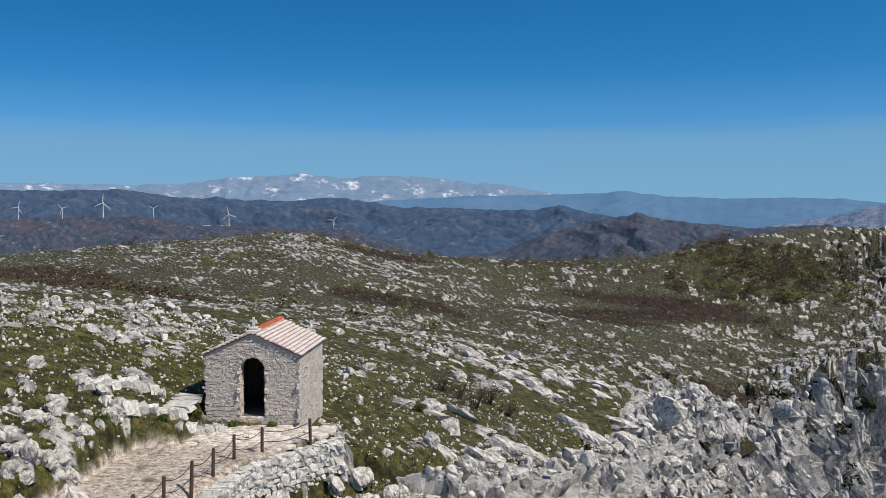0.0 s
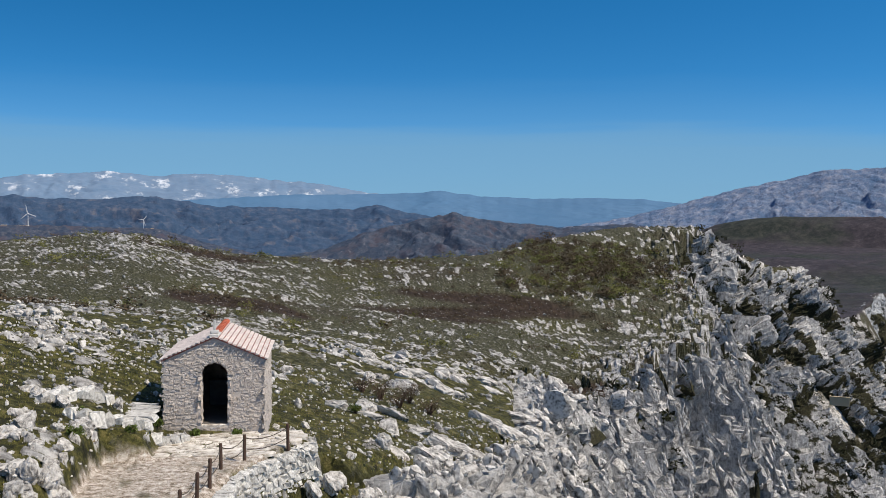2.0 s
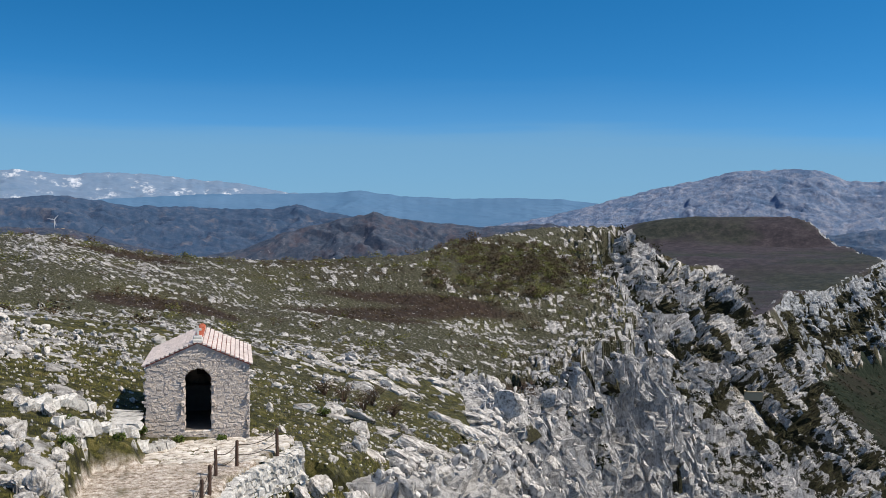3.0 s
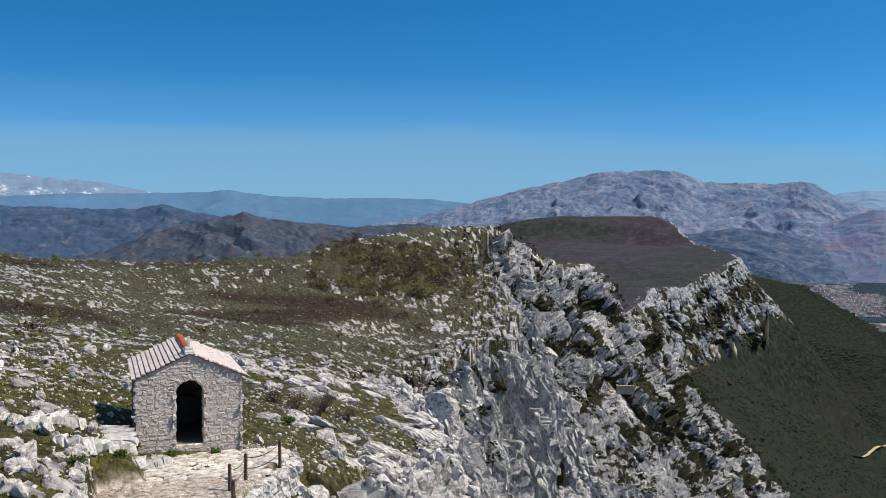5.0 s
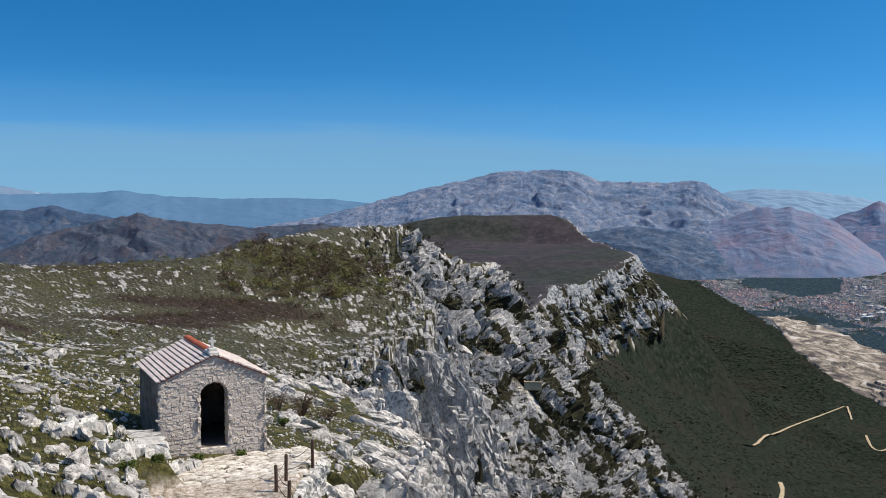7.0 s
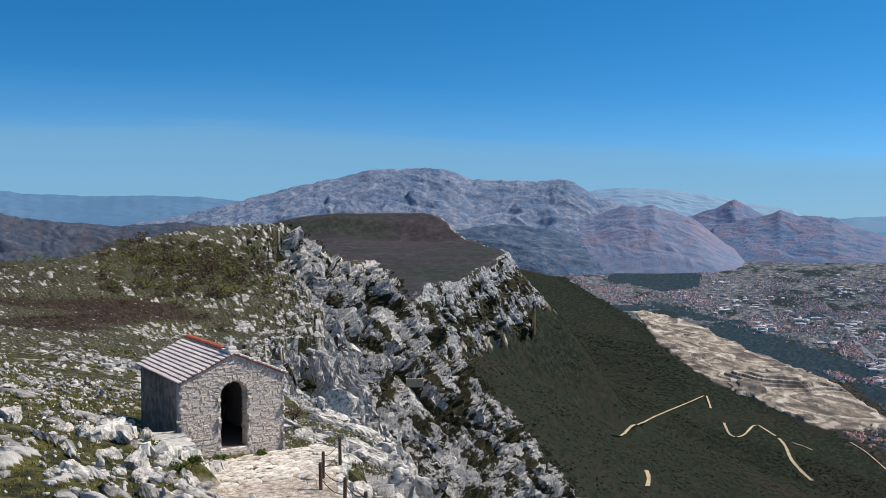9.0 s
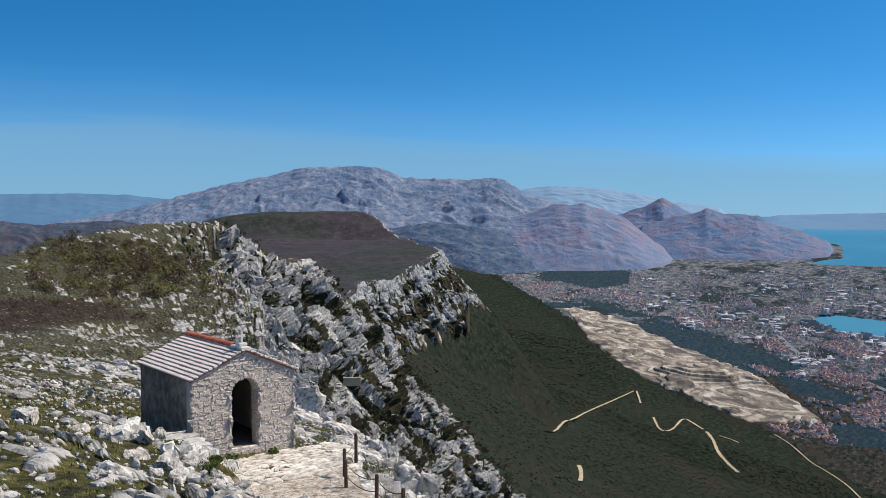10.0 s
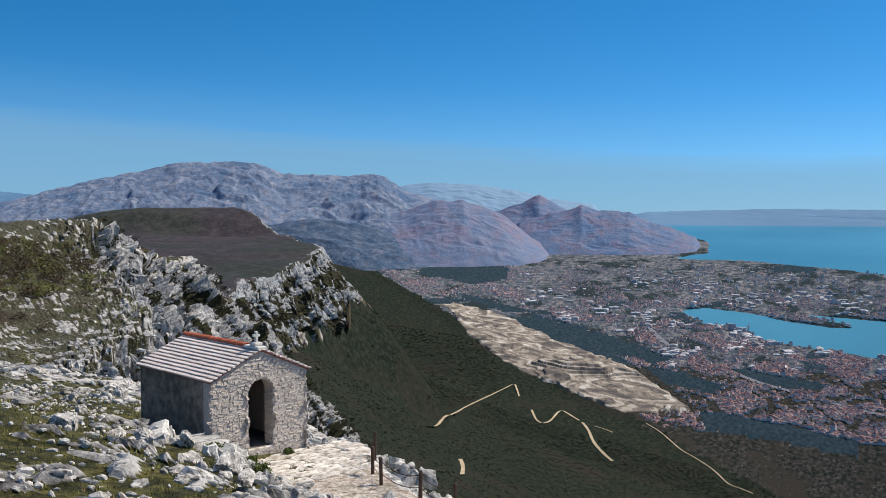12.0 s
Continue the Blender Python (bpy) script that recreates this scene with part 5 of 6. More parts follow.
SMALL = [solid_rock(s + 40, 2, 7) for s in range(14)]
PEBBLES = [solid_rock(s + 60, 1, 5) for s in range(10)]
scatter_rocks("loose_rocks", 5600, 5, (-34, 32), (14, 62), 0.24, SMALL, "small white limestone rocks lying in the turf near the chapel", 0.3)
scatter_rocks("loose_stones", 12000, 7, (-34, 32), (13, 48), 0.11, PEBBLES, "fist-sized white stones scattered through the grass", -0.12)
scatter_rocks("plateau_rocks", 30000, 6, (-31, 25), (58, 290), 0.30, [solid_rock(s + 80, 1, 6) for s in range(10)], "pale limestone rocks strewn over the plateau", 0.16, -0.25, 0.75, M_crag)
scatter_rocks("plateau_stones", 34000, 8, (-31, 25), (52, 270), 0.17, PEBBLES, "small pale stones strewn over the plateau", 0.05, -0.25, 0.8, M_crag)


# ---- the cliff: jointed rock built on the steep of the land ----
def scarp_material(name, k, tone=1.0, haze_tint=1.0):
    """Cliff limestone; k: how fine its grain is; scrub, and dark painted into clefts as shade, go where the sheet says.
    """
    m, nt, nodes, links, bsdf = material(name)
    stone_r = ramp(nodes, [(p, (v * tone / haze_tint, v * tone * 0.985, v * tone * 0.965 * haze_tint)) for p, v in ((0.32, 0.07), (0.43, 0.30), (0.54, 0.50), (0.72, 0.65))])
    links.new(grain(nodes, links, 0.6 * k, 9, 0.76), stone_r.inputs["Fac"])
    streak = ramp(nodes, [(0.42, (0.22, 0.21, 0.20)), (0.51, (1, 1, 1))])
    links.new(grain(nodes, links, 0.8 * k, 7, 0.72, (1, 1, 0.28)), streak.inputs["Fac"])
    col = blend(nodes, links, 0.3 if k > 3 else 0.55, stone_r.outputs["Color"], streak.outputs["Color"], "MULTIPLY")
    co, mp = nodes.new("ShaderNodeTexCoord"), nodes.new("ShaderNodeMapping")
    mp.inputs["Rotation"].default_value, mp.inputs["Scale"].default_value = (0.5, 0.35, -0.95), (0.5, 1.5, 0.7)
    warp, crack = nodes.new("ShaderNodeTexNoise"), nodes.new("ShaderNodeTexVoronoi")
    warp.inputs["Scale"].default_value, crack.inputs["Scale"].default_value, crack.feature = 0.5 * k, 0.33 * k, "DISTANCE_TO_EDGE"
    links.new(co.outputs["Object"], warp.inputs["Vector"])
    links.new(co.outputs["Object"], mp.inputs["Vector"])
    links.new(blend(nodes, links, 0.6 / k, mp.outputs["Vector"], warp.outputs["Color"], "ADD"), crack.inputs["Vector"])
    joint = ramp(nodes, [(0.0, (0.16, 0.15, 0.14)), (0.04, (1, 1, 1))])
    links.new(crack.outputs["Distance"], joint.inputs["Fac"])
    col = blend(nodes, links, 0.12, col, joint.outputs["Color"], "MULTIPLY")
    at = nodes.new("ShaderNodeAttribute")
    at.attribute_name = "scrub"
    add = nodes.new("ShaderNodeMath")
    add.operation = "ADD"
    links.new(at.outputs["Fac"], add.inputs[0])
    links.new(grain(nodes, links, 0.35 * k, 8, 0.75), add.inputs[1])
    edge = ramp(nodes, [(0.84, (0, 0, 0)), (0.92, (1, 1, 1))])
    links.new(add.outputs["Value"], edge.inputs["Fac"])
    leaf = ramp(nodes, [(0.36, (0.016, 0.016, 0.009)), (0.5, (0.036, 0.033, 0.018)), (0.60, (0.062, 0.062, 0.026)), (0.72, (0.085, 0.066, 0.045))])
    links.new(grain(nodes, links, 0.9 * k, 9, 0.78), leaf.inputs["Fac"])
    col = blend(nodes, links, edge.outputs["Color"], col, leaf.outputs["Color"])
    links.new(col, bsdf.inputs["Base Color"])
    bsdf.inputs["Roughness"].default_value = 0.95
    high = nodes.new("ShaderNodeMath")
    high.operation = "MULTIPLY_ADD"
    links.new(joint.outputs["Color"], high.inputs[0])
    high.inputs[1].default_value = 0.1
    links.new(grain(nodes, links, 1.3 * k, 9, 0.78), high.inputs[2])
    bump(nodes, links, bsdf, high.outputs["Value"], 1.0, 0.55 / k)
    return m


M_scarpnear = scarp_material("near cliff limestone", 3.6, 1.12)
M_scarpface = scarp_material("cliff limestone", 1.3, 1.2)
# the far scarp's stone is tinted bluer to paint in distance haze
M_scarpfar = scarp_material("far limestone with haze tint", 0.45, 0.98, 1.06)


def flutes(u, w, wide, high, seed):
    """Rounded ribs with sharp clefts between them, and a number that is nought in the clefts."""
    n = np.abs(vnoise(u / wide, w / high, seed) + 0.35 * vnoise(u / wide * 2.3, w / high * 2.1, seed + 3))
    return 1.5 * n ** 0.7 - 0.6, n


def scarp_sheet(name, s_rows, n_rows, inner, outer, layers, lean, label, seed, mat, near=False, beds=False, edge=22):
    """A sheet over the steep ground between two lines, drawn out into ribs, clefts and jointed blocks."""
    S = np.repeat(s_rows[:, None], 360, 1)
    lip = np.interp(s_rows, EDGE_S, EDGE_O)
    O = lip[:, None] - inner(s_rows)[:, None] + (outer(s_rows) - lip + inner(s_rows))[:, None] * np.linspace(0, 1, 360) ** 1.3
    def at(s, o):
        az, r = np.degrees(AXIS + np.arctan2(o, s)), np.hypot(s, o)
        return place(az, r)
    x, y = at(S, O)
    Z = land(x, y)[0]
    arc = np.concatenate([np.zeros((len(s_rows), 1)), np.cumsum(np.hypot(np.diff(O, axis=1), np.diff(Z, axis=1)), 1)], 1)
    pace = np.linspace(0, 1, n_rows) ** 1.15
    OO = np.stack([np.interp(pace * a[-1], a, o) for a, o in zip(arc, O)])
    along = np.stack([pace * a[-1] for a in arc])
    SS = np.repeat(s_rows[:, None], n_rows, 1)
    x, y = at(SS, OO)
    got = land(x, y)
    P = np.stack([x, y, got[0]], -1)
    cliff = got[5]
    n = np.cross(np.gradient(P, axis=1), np.gradient(P, axis=0))
    n /= np.linalg.norm(n, axis=2)[..., None] + 1e-9
    n *= np.sign(n[..., 2:3] + 1e-6)
    for _ in range(8):
        n[1:-1, 1:-1] = (n[:-2, 1:-1] + n[2:, 1:-1] + n[1:-1, :-2] + n[1:-1, 2:]) / 4
    n /= np.linalg.norm(n, axis=2)[..., None] + 1e-9
    h = P[..., 2] - 0.25 * along
    big = layers[0][0]
    t = np.radians(lean(SS))
    sw = SS + 0.35 * big * fbm(SS / big / 1.3, h / big / 2, 3, seed)
    hw = h + 0.3 * big * fbm(SS / big / 1.3, h / big, 3, seed + 1)
    u, w = sw * np.cos(t) + hw * np.sin(t), hw * np.cos(t) - sw * np.sin(t)
    d, scrub = np.zeros(h.shape), np.zeros(h.shape)
    size = np.clip(np.hypot(SS, OO) / 60, 0.4, 1) if near else np.ones(h.shape)
    rim = 0.3 + 0.7 * smooth(2, edge * size, along)
    for k, (wide, high, rib, block, start, full) in enumerate(layers):
        on = smooth(start, full, SS) * (rim if k < 2 else 1)
        f, cleft = flutes(u, w, wide, high, seed + 11 * k)
        face, gap = blocks(u / wide, w / high, seed + 71 + 11 * k, 1.3, 0.13)
        d += on * (rib * (f - 0.22) + block * (face - 1.2 * gap - 0.1))
        # clefts and joints also take the dark scrub colour, painting in their shade
        if k < 3:
            scrub += on * ((0.40, 0.30, 0.20)[k] * (1 - smooth(0.03, 0.17, cleft)) + (0.30, 0.26, 0.16)[k] * gap)
    if beds:
        # thick tilted beds cut by joints, on the wall nearest the chapel
        bt = radians(27)
        sb, hb = SS + 1.3 * fbm(SS / 9, h / 9, 2, seed + 7), h + 1.0 * fbm(SS / 9, h / 9, 2, seed + 8)
        ub, wb = sb * math.cos(bt) + hb * math.sin(bt), hb * math.cos(bt) - sb * math.sin(bt)
        lay, worn = np.zeros(h.shape), np.zeros(h.shape)
        for k, (long, thick, block) in enumerate(((19, 8, 3.6), (8, 3.4, 2.0), (3.2, 1.5, 0.75), (1.3, 0.7, 0.25))):
            face, gap = blocks(ub / long, wb / thick, seed + 171 + 11 * k, 0.6, 0.12)
            lay += block * (face - 1.3 * gap - 0.1)
            # joints between beds darkened through the same mask, as painted shade
            worn += (0.20, 0.10, 0.05, 0.0)[k] * gap
        bed = 1 - smooth(235, 310, SS)
        d, scrub = d * (1 - bed) + bed * lay * rim, scrub * (1 - bed) + bed * worn
    # ledges that hold scrub
    shelf = fbm(SS / (big * 3), h / (big * 0.9), 3, seed + 5)
    scrub = scrub + 0.34 * smooth(0.12, 0.6, shelf) + 0.45 * smooth(0.74, 0.93, n[..., 2])
    scrub = scrub + 0.12 * smooth(300, 420, SS) * smooth(15, 60, along) * (SS < 760) + 0.06 * smooth(1000, 1100, SS)
    scrub = scrub + (SS > 1000) * (0.30 * np.exp(-((along - 62 + 18 * shelf) / 14) ** 2) + 0.28 * smooth(90, 150, along + 40 * shelf))
    scrub = np.where(along < 6, scrub * 0.4, scrub) - 0.08 * (SS < 1000) * (1 - smooth(230, 320, SS))
    fade = smooth(0, 9 if not near else 4, along) * smooth(0, 6, along[:, -1:] - along)
    d = d * size * (0.25 + 0.75 * fade) - 0.5 * (1 - smooth(0, 2, along)) - (7 if SS[0, 0] < 1000 else 12) * (1 - smooth(0.3, 0.9, cliff)) * smooth(4, 10, along) - 4 * (1 - smooth(0, 6, along[:, -1:] - along))
    ends = smooth(0, 12, np.arange(len(s_rows)))[:, None] * smooth(0, 12, np.arange(len(s_rows))[::-1])[:, None]
    P = P + n * d[..., None]
    P[..., 2] -= (1 - ends) * 5 * size
    ob = mesh_object(name, P.reshape(-1, 3), grid_faces(len(s_rows), n_rows), mat)
    me = ob.data
    a = me.color_attributes.new("scrub", "FLOAT_COLOR", "POINT")
    data = np.repeat(np.clip(scrub, 0, 1).reshape(-1, 1), 4, 1).astype(np.float32)
    a.data.foreach_set("color", data.ravel())
    return tagged(ob, label, "cliff", kind="structure")


scarp_sheet("cliff_near", np.concatenate([np.linspace(8, 40, 130), np.geomspace(40.3, 116, 330)]), 340, lambda s: np.interp(s, (8, 25, 116), (1.0, 2.0, 5.0)), lambda s: np.interp(s, EDGE_S, EDGE_O) + 58,
            ((5, 11, 1.3, 1.5, -9, -8), (2.2, 4.6, 1.1, 1.1, -9, -8), (1.0, 2.0, 0.55, 0.55, -9, -8), (0.5, 0.9, 0.2, 0.28, -9, -8)), lambda s: -24 + 0 * s, "pale limestone cliff broken into slabs below the chapel", 601, M_scarpnear, True)
scarp_sheet("cliff_face", np.geomspace(106, 720, 600), 380, lambda s: np.interp(s, (106, 720), (6, 8)), lambda s: np.full(s.shape, 112.0),
            ((20, 60, 9.0, 4.0, 230, 350), (9, 24, 5.0, 3.6, 150, 350), (4.4, 10, 2.3, 2.4, 40, 330), (2.1, 4.6, 0.8, 1.2, -60, 200), (1.0, 2.0, 0.3, 0.5, -9, -8)), lambda s: -6 + 0 * s, "ribbed grey-white limestone cliff with dark clefts and scrub on its ledges", 611, M_scarpface, False, True)
scarp_sheet("cliff_far", np.linspace(1060, 2320, 560), 160, lambda s: s * 0 + 8, lambda s: np.interp(s, EDGE_S, EDGE_O) + 125,
            ((26, 100, 7, 2.5, -9, -8), (12, 48, 4.5, 2, -9, -8), (6, 22, 2.4, 1.4, -9, -8)), lambda s: 3 + 0 * s, "far end of the limestone scarp under the tableland", 641, M_scarpfar, False, False, 45)


def build_crags(n, seed, label):
    """Angular blocks and slabs that make up the scarp, joined as stuff."""
    rg = np.random.RandomState(seed)
    az, r = rg.uniform(8, 42, n), np.exp(rg.uniform(math.log(22), math.log(300), n))
    x, y = place(az, r)
    z, rock, green, brown, gravel, cliff, forest, valley, behind = land(x, y)
    a = np.radians(az) - AXIS
    off = r * np.sin(a)
    keep = (cliff > 0.35) & (off < np.interp(r, (0, 800, 1300), (70, 70, 160))) & (rg.uniform(0, 1, n) < np.interp(r, (22, 120, 200, 300), (0.9, 0.9, 0.5, 0.25)))
    x, y, z, r = x[keep], y[keep], z[keep], r[keep]
    fine = [solid_rock(s + 120, 2, 16, 0.3, 0.62, 0.7) for s in range(12)]
    plain = [solid_rock(s + 120, 2, 14, 0.3, 0.62, 0.6) for s in range(12)]
    out, tri, at = [], [], 0
    for i in range(len(x)):
        v, f = (fine if r[i] < 130 else plain)[rg.randint(12)]
        s = np.interp(r[i], (22, 60, 120, 300), (0.4, 0.75, 1.3, 2.6)) * np.exp(rg.normal(0, 0.4))
        v = v * (s * rg.uniform(0.9, 1.9), s * rg.uniform(0.5, 0.9), s * rg.uniform(0.9, 1.9))
        m = np.array((Matrix.Rotation(rg.normal(-0.62, 0.45), 3, "Z") @ Matrix.Rotation(rg.normal(0.30, 0.2), 3, "Y") @ Matrix.Rotation(rg.normal(0, 0.2), 3, "X")).transposed())
        out.append(v @ m + (x[i], y[i], z[i] - s * 0.3))
        tri.append(f + at)
        at += len(v)
    ob = mesh_object("scarp_crags", np.concatenate(out), np.concatenate(tri), M_rock)
    return tagged(ob, label, "cliff", kind="stuff")


build_crags(5200, 15, "jagged grey limestone blocks and slabs of the scarp")


# ---- grass, shrubs and woods ----
def tufts(name, n, seed, az_range, r_range, mat, label, blade=0.09, per=7, width=0.014, where="green", spread=0.10):
    """Blades of grass in tufts, joined as stuff."""
    rg = np.random.RandomState(seed)
    az, r = rg.uniform(*az_range, n), np.sqrt(rg.uniform(r_range[0] ** 2, r_range[1] ** 2, n))
    x, y = place(az, r)
    z, rock, green, brown, gravel, cliff, forest, valley, behind = land(x, y)
    keep = (rock < 0.4) & (gravel < 0.25) & (cliff < 0.4) & (green + rg.uniform(-0.4, 0.2, n) > 0.3)
    keep &= ~((np.abs(x) < 1.6) & (y > -0.2) & (y < 4.1))
    x, y, z = x[keep], y[keep], z[keep]
    m = len(x)
    x, y, z = np.repeat(x, per), np.repeat(y, per), np.repeat(z, per)
    k = m * per
    bx, by = x + rg.normal(0, spread, k), y + rg.normal(0, spread, k)
    a, lean, h = rg.uniform(0, 6.28, k), rg.uniform(0.2, 0.9, k), blade * rg.uniform(0.5, 1.3, k)
    w = width * rg.uniform(0.7, 1.5, k)
    p0 = np.stack([bx - w * np.sin(a), by + w * np.cos(a), z - 0.03], -1)
    p1 = np.stack([bx + w * np.sin(a), by - w * np.cos(a), z - 0.03], -1)
    p2 = np.stack([bx + h * lean * np.cos(a), by + h * lean * np.sin(a), z + h], -1)
    ob = mesh_object(name, np.stack([p0, p1, p2], 1).reshape(-1, 3), np.arange(3 * k).reshape(-1, 3), mat)
    return tagged(ob, label, "grass", kind="stuff")


tufts("turf_grass", 12000, 31, (-34, 32), (14, 48), M_grass, "short spring grass between the rocks", 0.055)
tufts("dry_grass", 5000, 32, (-34, 32), (14, 48), M_straw, "dry yellow grass between the rocks", 0.065, 5, 0.012)


def leaf_cloud(rg, n, size, tall, leaf):
    """Small leaf triangles in an uneven mound about the origin."""
    lobes = rg.normal(0, 0.33, (5, 3)) * (1, 1, 0.5) + (0, 0, 0.45)
    which = rg.randint(0, 5, n)
    d = rg.normal(size=(n, 3))
    d /= np.linalg.norm(d, axis=1)[:, None]
    c = lobes[which] + d * rg.uniform(0.12, 0.42, n)[:, None]
    c[:, 2] = np.abs(c[:, 2])
    c = c * (size, size, tall)
    e1, e2 = rg.normal(size=(n, 3)), rg.normal(size=(n, 3))
    e1 *= leaf / np.linalg.norm(e1, axis=1)[:, None]
    e2 *= leaf / np.linalg.norm(e2, axis=1)[:, None]
    return np.stack([c, c + e1, c + e2], 1).reshape(-1, 3)


def shrubs(name, x, y, z, size, tall, leaves, leaf, mat, label, seed, category="shrubs"):
    rg = np.random.RandomState(seed)
    kinds = [leaf_cloud(rg, leaves, 1.0, 1.0, leaf) for _ in range(10)]
    out = []
    for i in range(len(x)):
        s = size * np.exp(rg.normal(0, 0.35))
        a = rg.uniform(0, 6.28)
        ca, sa = math.cos(a), math.sin(a)
        v = kinds[rg.randint(10)] * (s, s, s * tall)
        out.append(np.stack([v[:, 0] * ca - v[:, 1] * sa + x[i], v[:, 0] * sa + v[:, 1] * ca + y[i], v[:, 2] + z[i] - 0.05 * s], -1))
    v = np.concatenate(out)
    ob = mesh_object(name, v, np.arange(len(v)).reshape(-1, 3), mat)
    return tagged(ob, label, category, kind="stuff")


def pick(n, seed, az_range, r_range, test):
    rg = np.random.RandomState(seed)
    az, r = rg.uniform(*az_range, n), np.sqrt(rg.uniform(r_range[0] ** 2, r_range[1] ** 2, n))
    x, y = place(az, r)
    got = land(x, y)
    keep = test(x, y, az, r, got, rg)
    return x[keep], y[keep], got[0][keep]


# brown heath in strips, olive shrubs thickening on the right-hand rise and along the crest
x, y, z = pick(9000, 41, (-31, 22), (75, 300), lambda x, y, az, r, g, rg: (g[3] > 0.55) & (g[5] < 0.1) & (g[8] < 0.2))
shrubs("heath_shrubs", x[:3400], y[:3400], z[:3400], 0.9, 0.8, 34, 0.22, M_heath, "low leafless brown heath shrubs in strips", 42)


def rise(x, y, az, r, g, rg):
    thicket = 0.35 * np.exp(-(((x - 88) / 22) ** 2 + ((y - 262) / 34) ** 2)) + 0.9 * np.exp(-(((x - 62) / 16) ** 2 + ((y - 228) / 9) ** 2))
    crest = np.exp(-((r - 285) / 22) ** 2) * (az < 16) * 0.35
    scatter = 0.06 + 0.16 * smooth(0.2, 0.6, fbm(x / 30, y / 30, 2, 99))
    return (g[5] < 0.1) & (g[8] < 0.3) & (rg.uniform(0, 1, len(x)) < thicket + crest + scatter)


x, y, z = pick(4600, 43, (-31, 24), (95, 340), rise)
half = len(x) // 2
shrubs("olive_shrubs", x[:half], y[:half], z[:half], 1.45, 0.75, 80, 0.17, M_bush, "olive green shrubs dotted over the plateau", 44)
shrubs("brown_shrubs", x[half:], y[half:], z[half:], 1.4, 0.7, 80, 0.17, M_heath, "brown twiggy shrubs among the green ones", 45)
x, y, z = pick(1500, 53, (12, 23), (205, 335), lambda x, y, az, r, g, rg: (g[5] < 0.1) & (g[8] < 0.3) & (rg.uniform(0, 1, len(x)) < np.exp(-(((x - 86) / 24) ** 2 + ((y - 258) / 34) ** 2)) + 0.8 * np.exp(-(((x - 66) / 22) ** 2 + ((y - 226) / 10) ** 2))))
half = len(x) // 3
shrubs("thicket_green", x[:half], y[:half], z[:half], 2.1, 0.8, 110, 0.15, M_bush, "olive green thicket on the rise before the scarp", 54)
shrubs("thicket_brown", x[half:], y[half:], z[half:], 2.1, 0.8, 110, 0.15, M_heath, "brown leafless thicket on the rise before the scarp", 55)
# dark bushes clinging to the scarp
x, y, z = pick(16000, 46, (16, 42), (110, 720), lambda x, y, az, r, g, rg: (g[5] > 0.6) & (r > 150) & (fbm(x / 14, y / 14, 3, 97) > 0.12) & (rg.uniform(0, 1, len(x)) < 0.6))
shrubs("scarp_bushes", x[:2600], y[:2600], z[:2600] + 1, 1.5, 0.9, 40, 0.32, M_scarp, "dark bushes clinging to ledges of the scarp", 47)

# low scrub over the tableland behind
x, y, z = pick(30000, 56, (10, 36), (520, 2100), lambda x, y, az, r, g, rg: (g[8] > 0.7) & (g[5] < 0.2) & (fbm(x / 60, y / 60, 3, 93) > -0.15))
x, y, z = shrink(x[:12000], y[:12000], z[:12000])
shrubs("moor_scrub", x, y, z, 0.9, 0.35, 5, 0.8, M_tree, "dark low scrub on the brown tableland", 57)

# single shrubs near the chapel
def twig_bush(x, y, size, seed, label, mat, tall=0.8):
    rg = random.Random(seed)
    z = float(ground_z([x], [y])[0])
    b = thing("bush", (x, y, z - 0.03), label, "bush", "bushes near the chapel")
    bm = bmesh.new()
    tips = []
    for k in range(26):
        a, out = rg.uniform(0, 6.28), rg.uniform(0.2, 0.55) * size
        base = Vector((rg.uniform(-0.05, 0.05), rg.uniform(-0.05, 0.05), 0))
        tip = Vector((out * math.cos(a), out * math.sin(a), rg.uniform(0.45, 1.0) * size * tall))
        mid = (base + tip) / 2 + Vector((rg.uniform(-0.08, 0.08), rg.uniform(-0.08, 0.08), 0.1 * size))
        for p, q, w0, w1 in ((base, mid, 0.014, 0.009), (mid, tip, 0.009, 0.004)):
            side = (q - p).cross(Vector((0.3, 0.5, 0.8))).normalized()
            up = (q - p).cross(side).normalized()
            ra = [bm.verts.new(p + (side * math.cos(t) + up * math.sin(t)) * w0) for t in (0, 2.1, 4.2)]
            rb = [bm.verts.new(q + (side * math.cos(t) + up * math.sin(t)) * w1) for t in (0, 2.1, 4.2)]
            for i in range(3):
                bm.faces.new((ra[i], ra[(i + 1) % 3], rb[(i + 1) % 3], rb[i]))
        tips += [tip, mid, (mid + tip) / 2]
    part("branchwork", bm, M_wood, b)
    cl = bmesh.new()
    for t in tips:
        for _ in range(7):
            c = t + Vector([rg.gauss(0, 0.07 * size) for _ in range(3)])
            c.z = max(c.z, 0.02)
            e = [Vector([rg.uniform(-1, 1) for _ in range(3)]).normalized() * 0.055 for _ in range(2)]
            cl.faces.new([cl.verts.new(c), cl.verts.new(c + e[0]), cl.verts.new(c + e[1])])
    part("leaves", cl, mat, b)


for k, (bx_, by_, size) in enumerate(((6.0, 14.5, 1.3), (6.8, 13.6, 1.2), (7.4, 15.3, 1.4), (5.2, 15.8, 1.0), (8.3, 14.4, 1.1))):
    twig_bush(bx_, by_, size, 60 + k, "leafless brown thorn bush in the turf", M_heath)
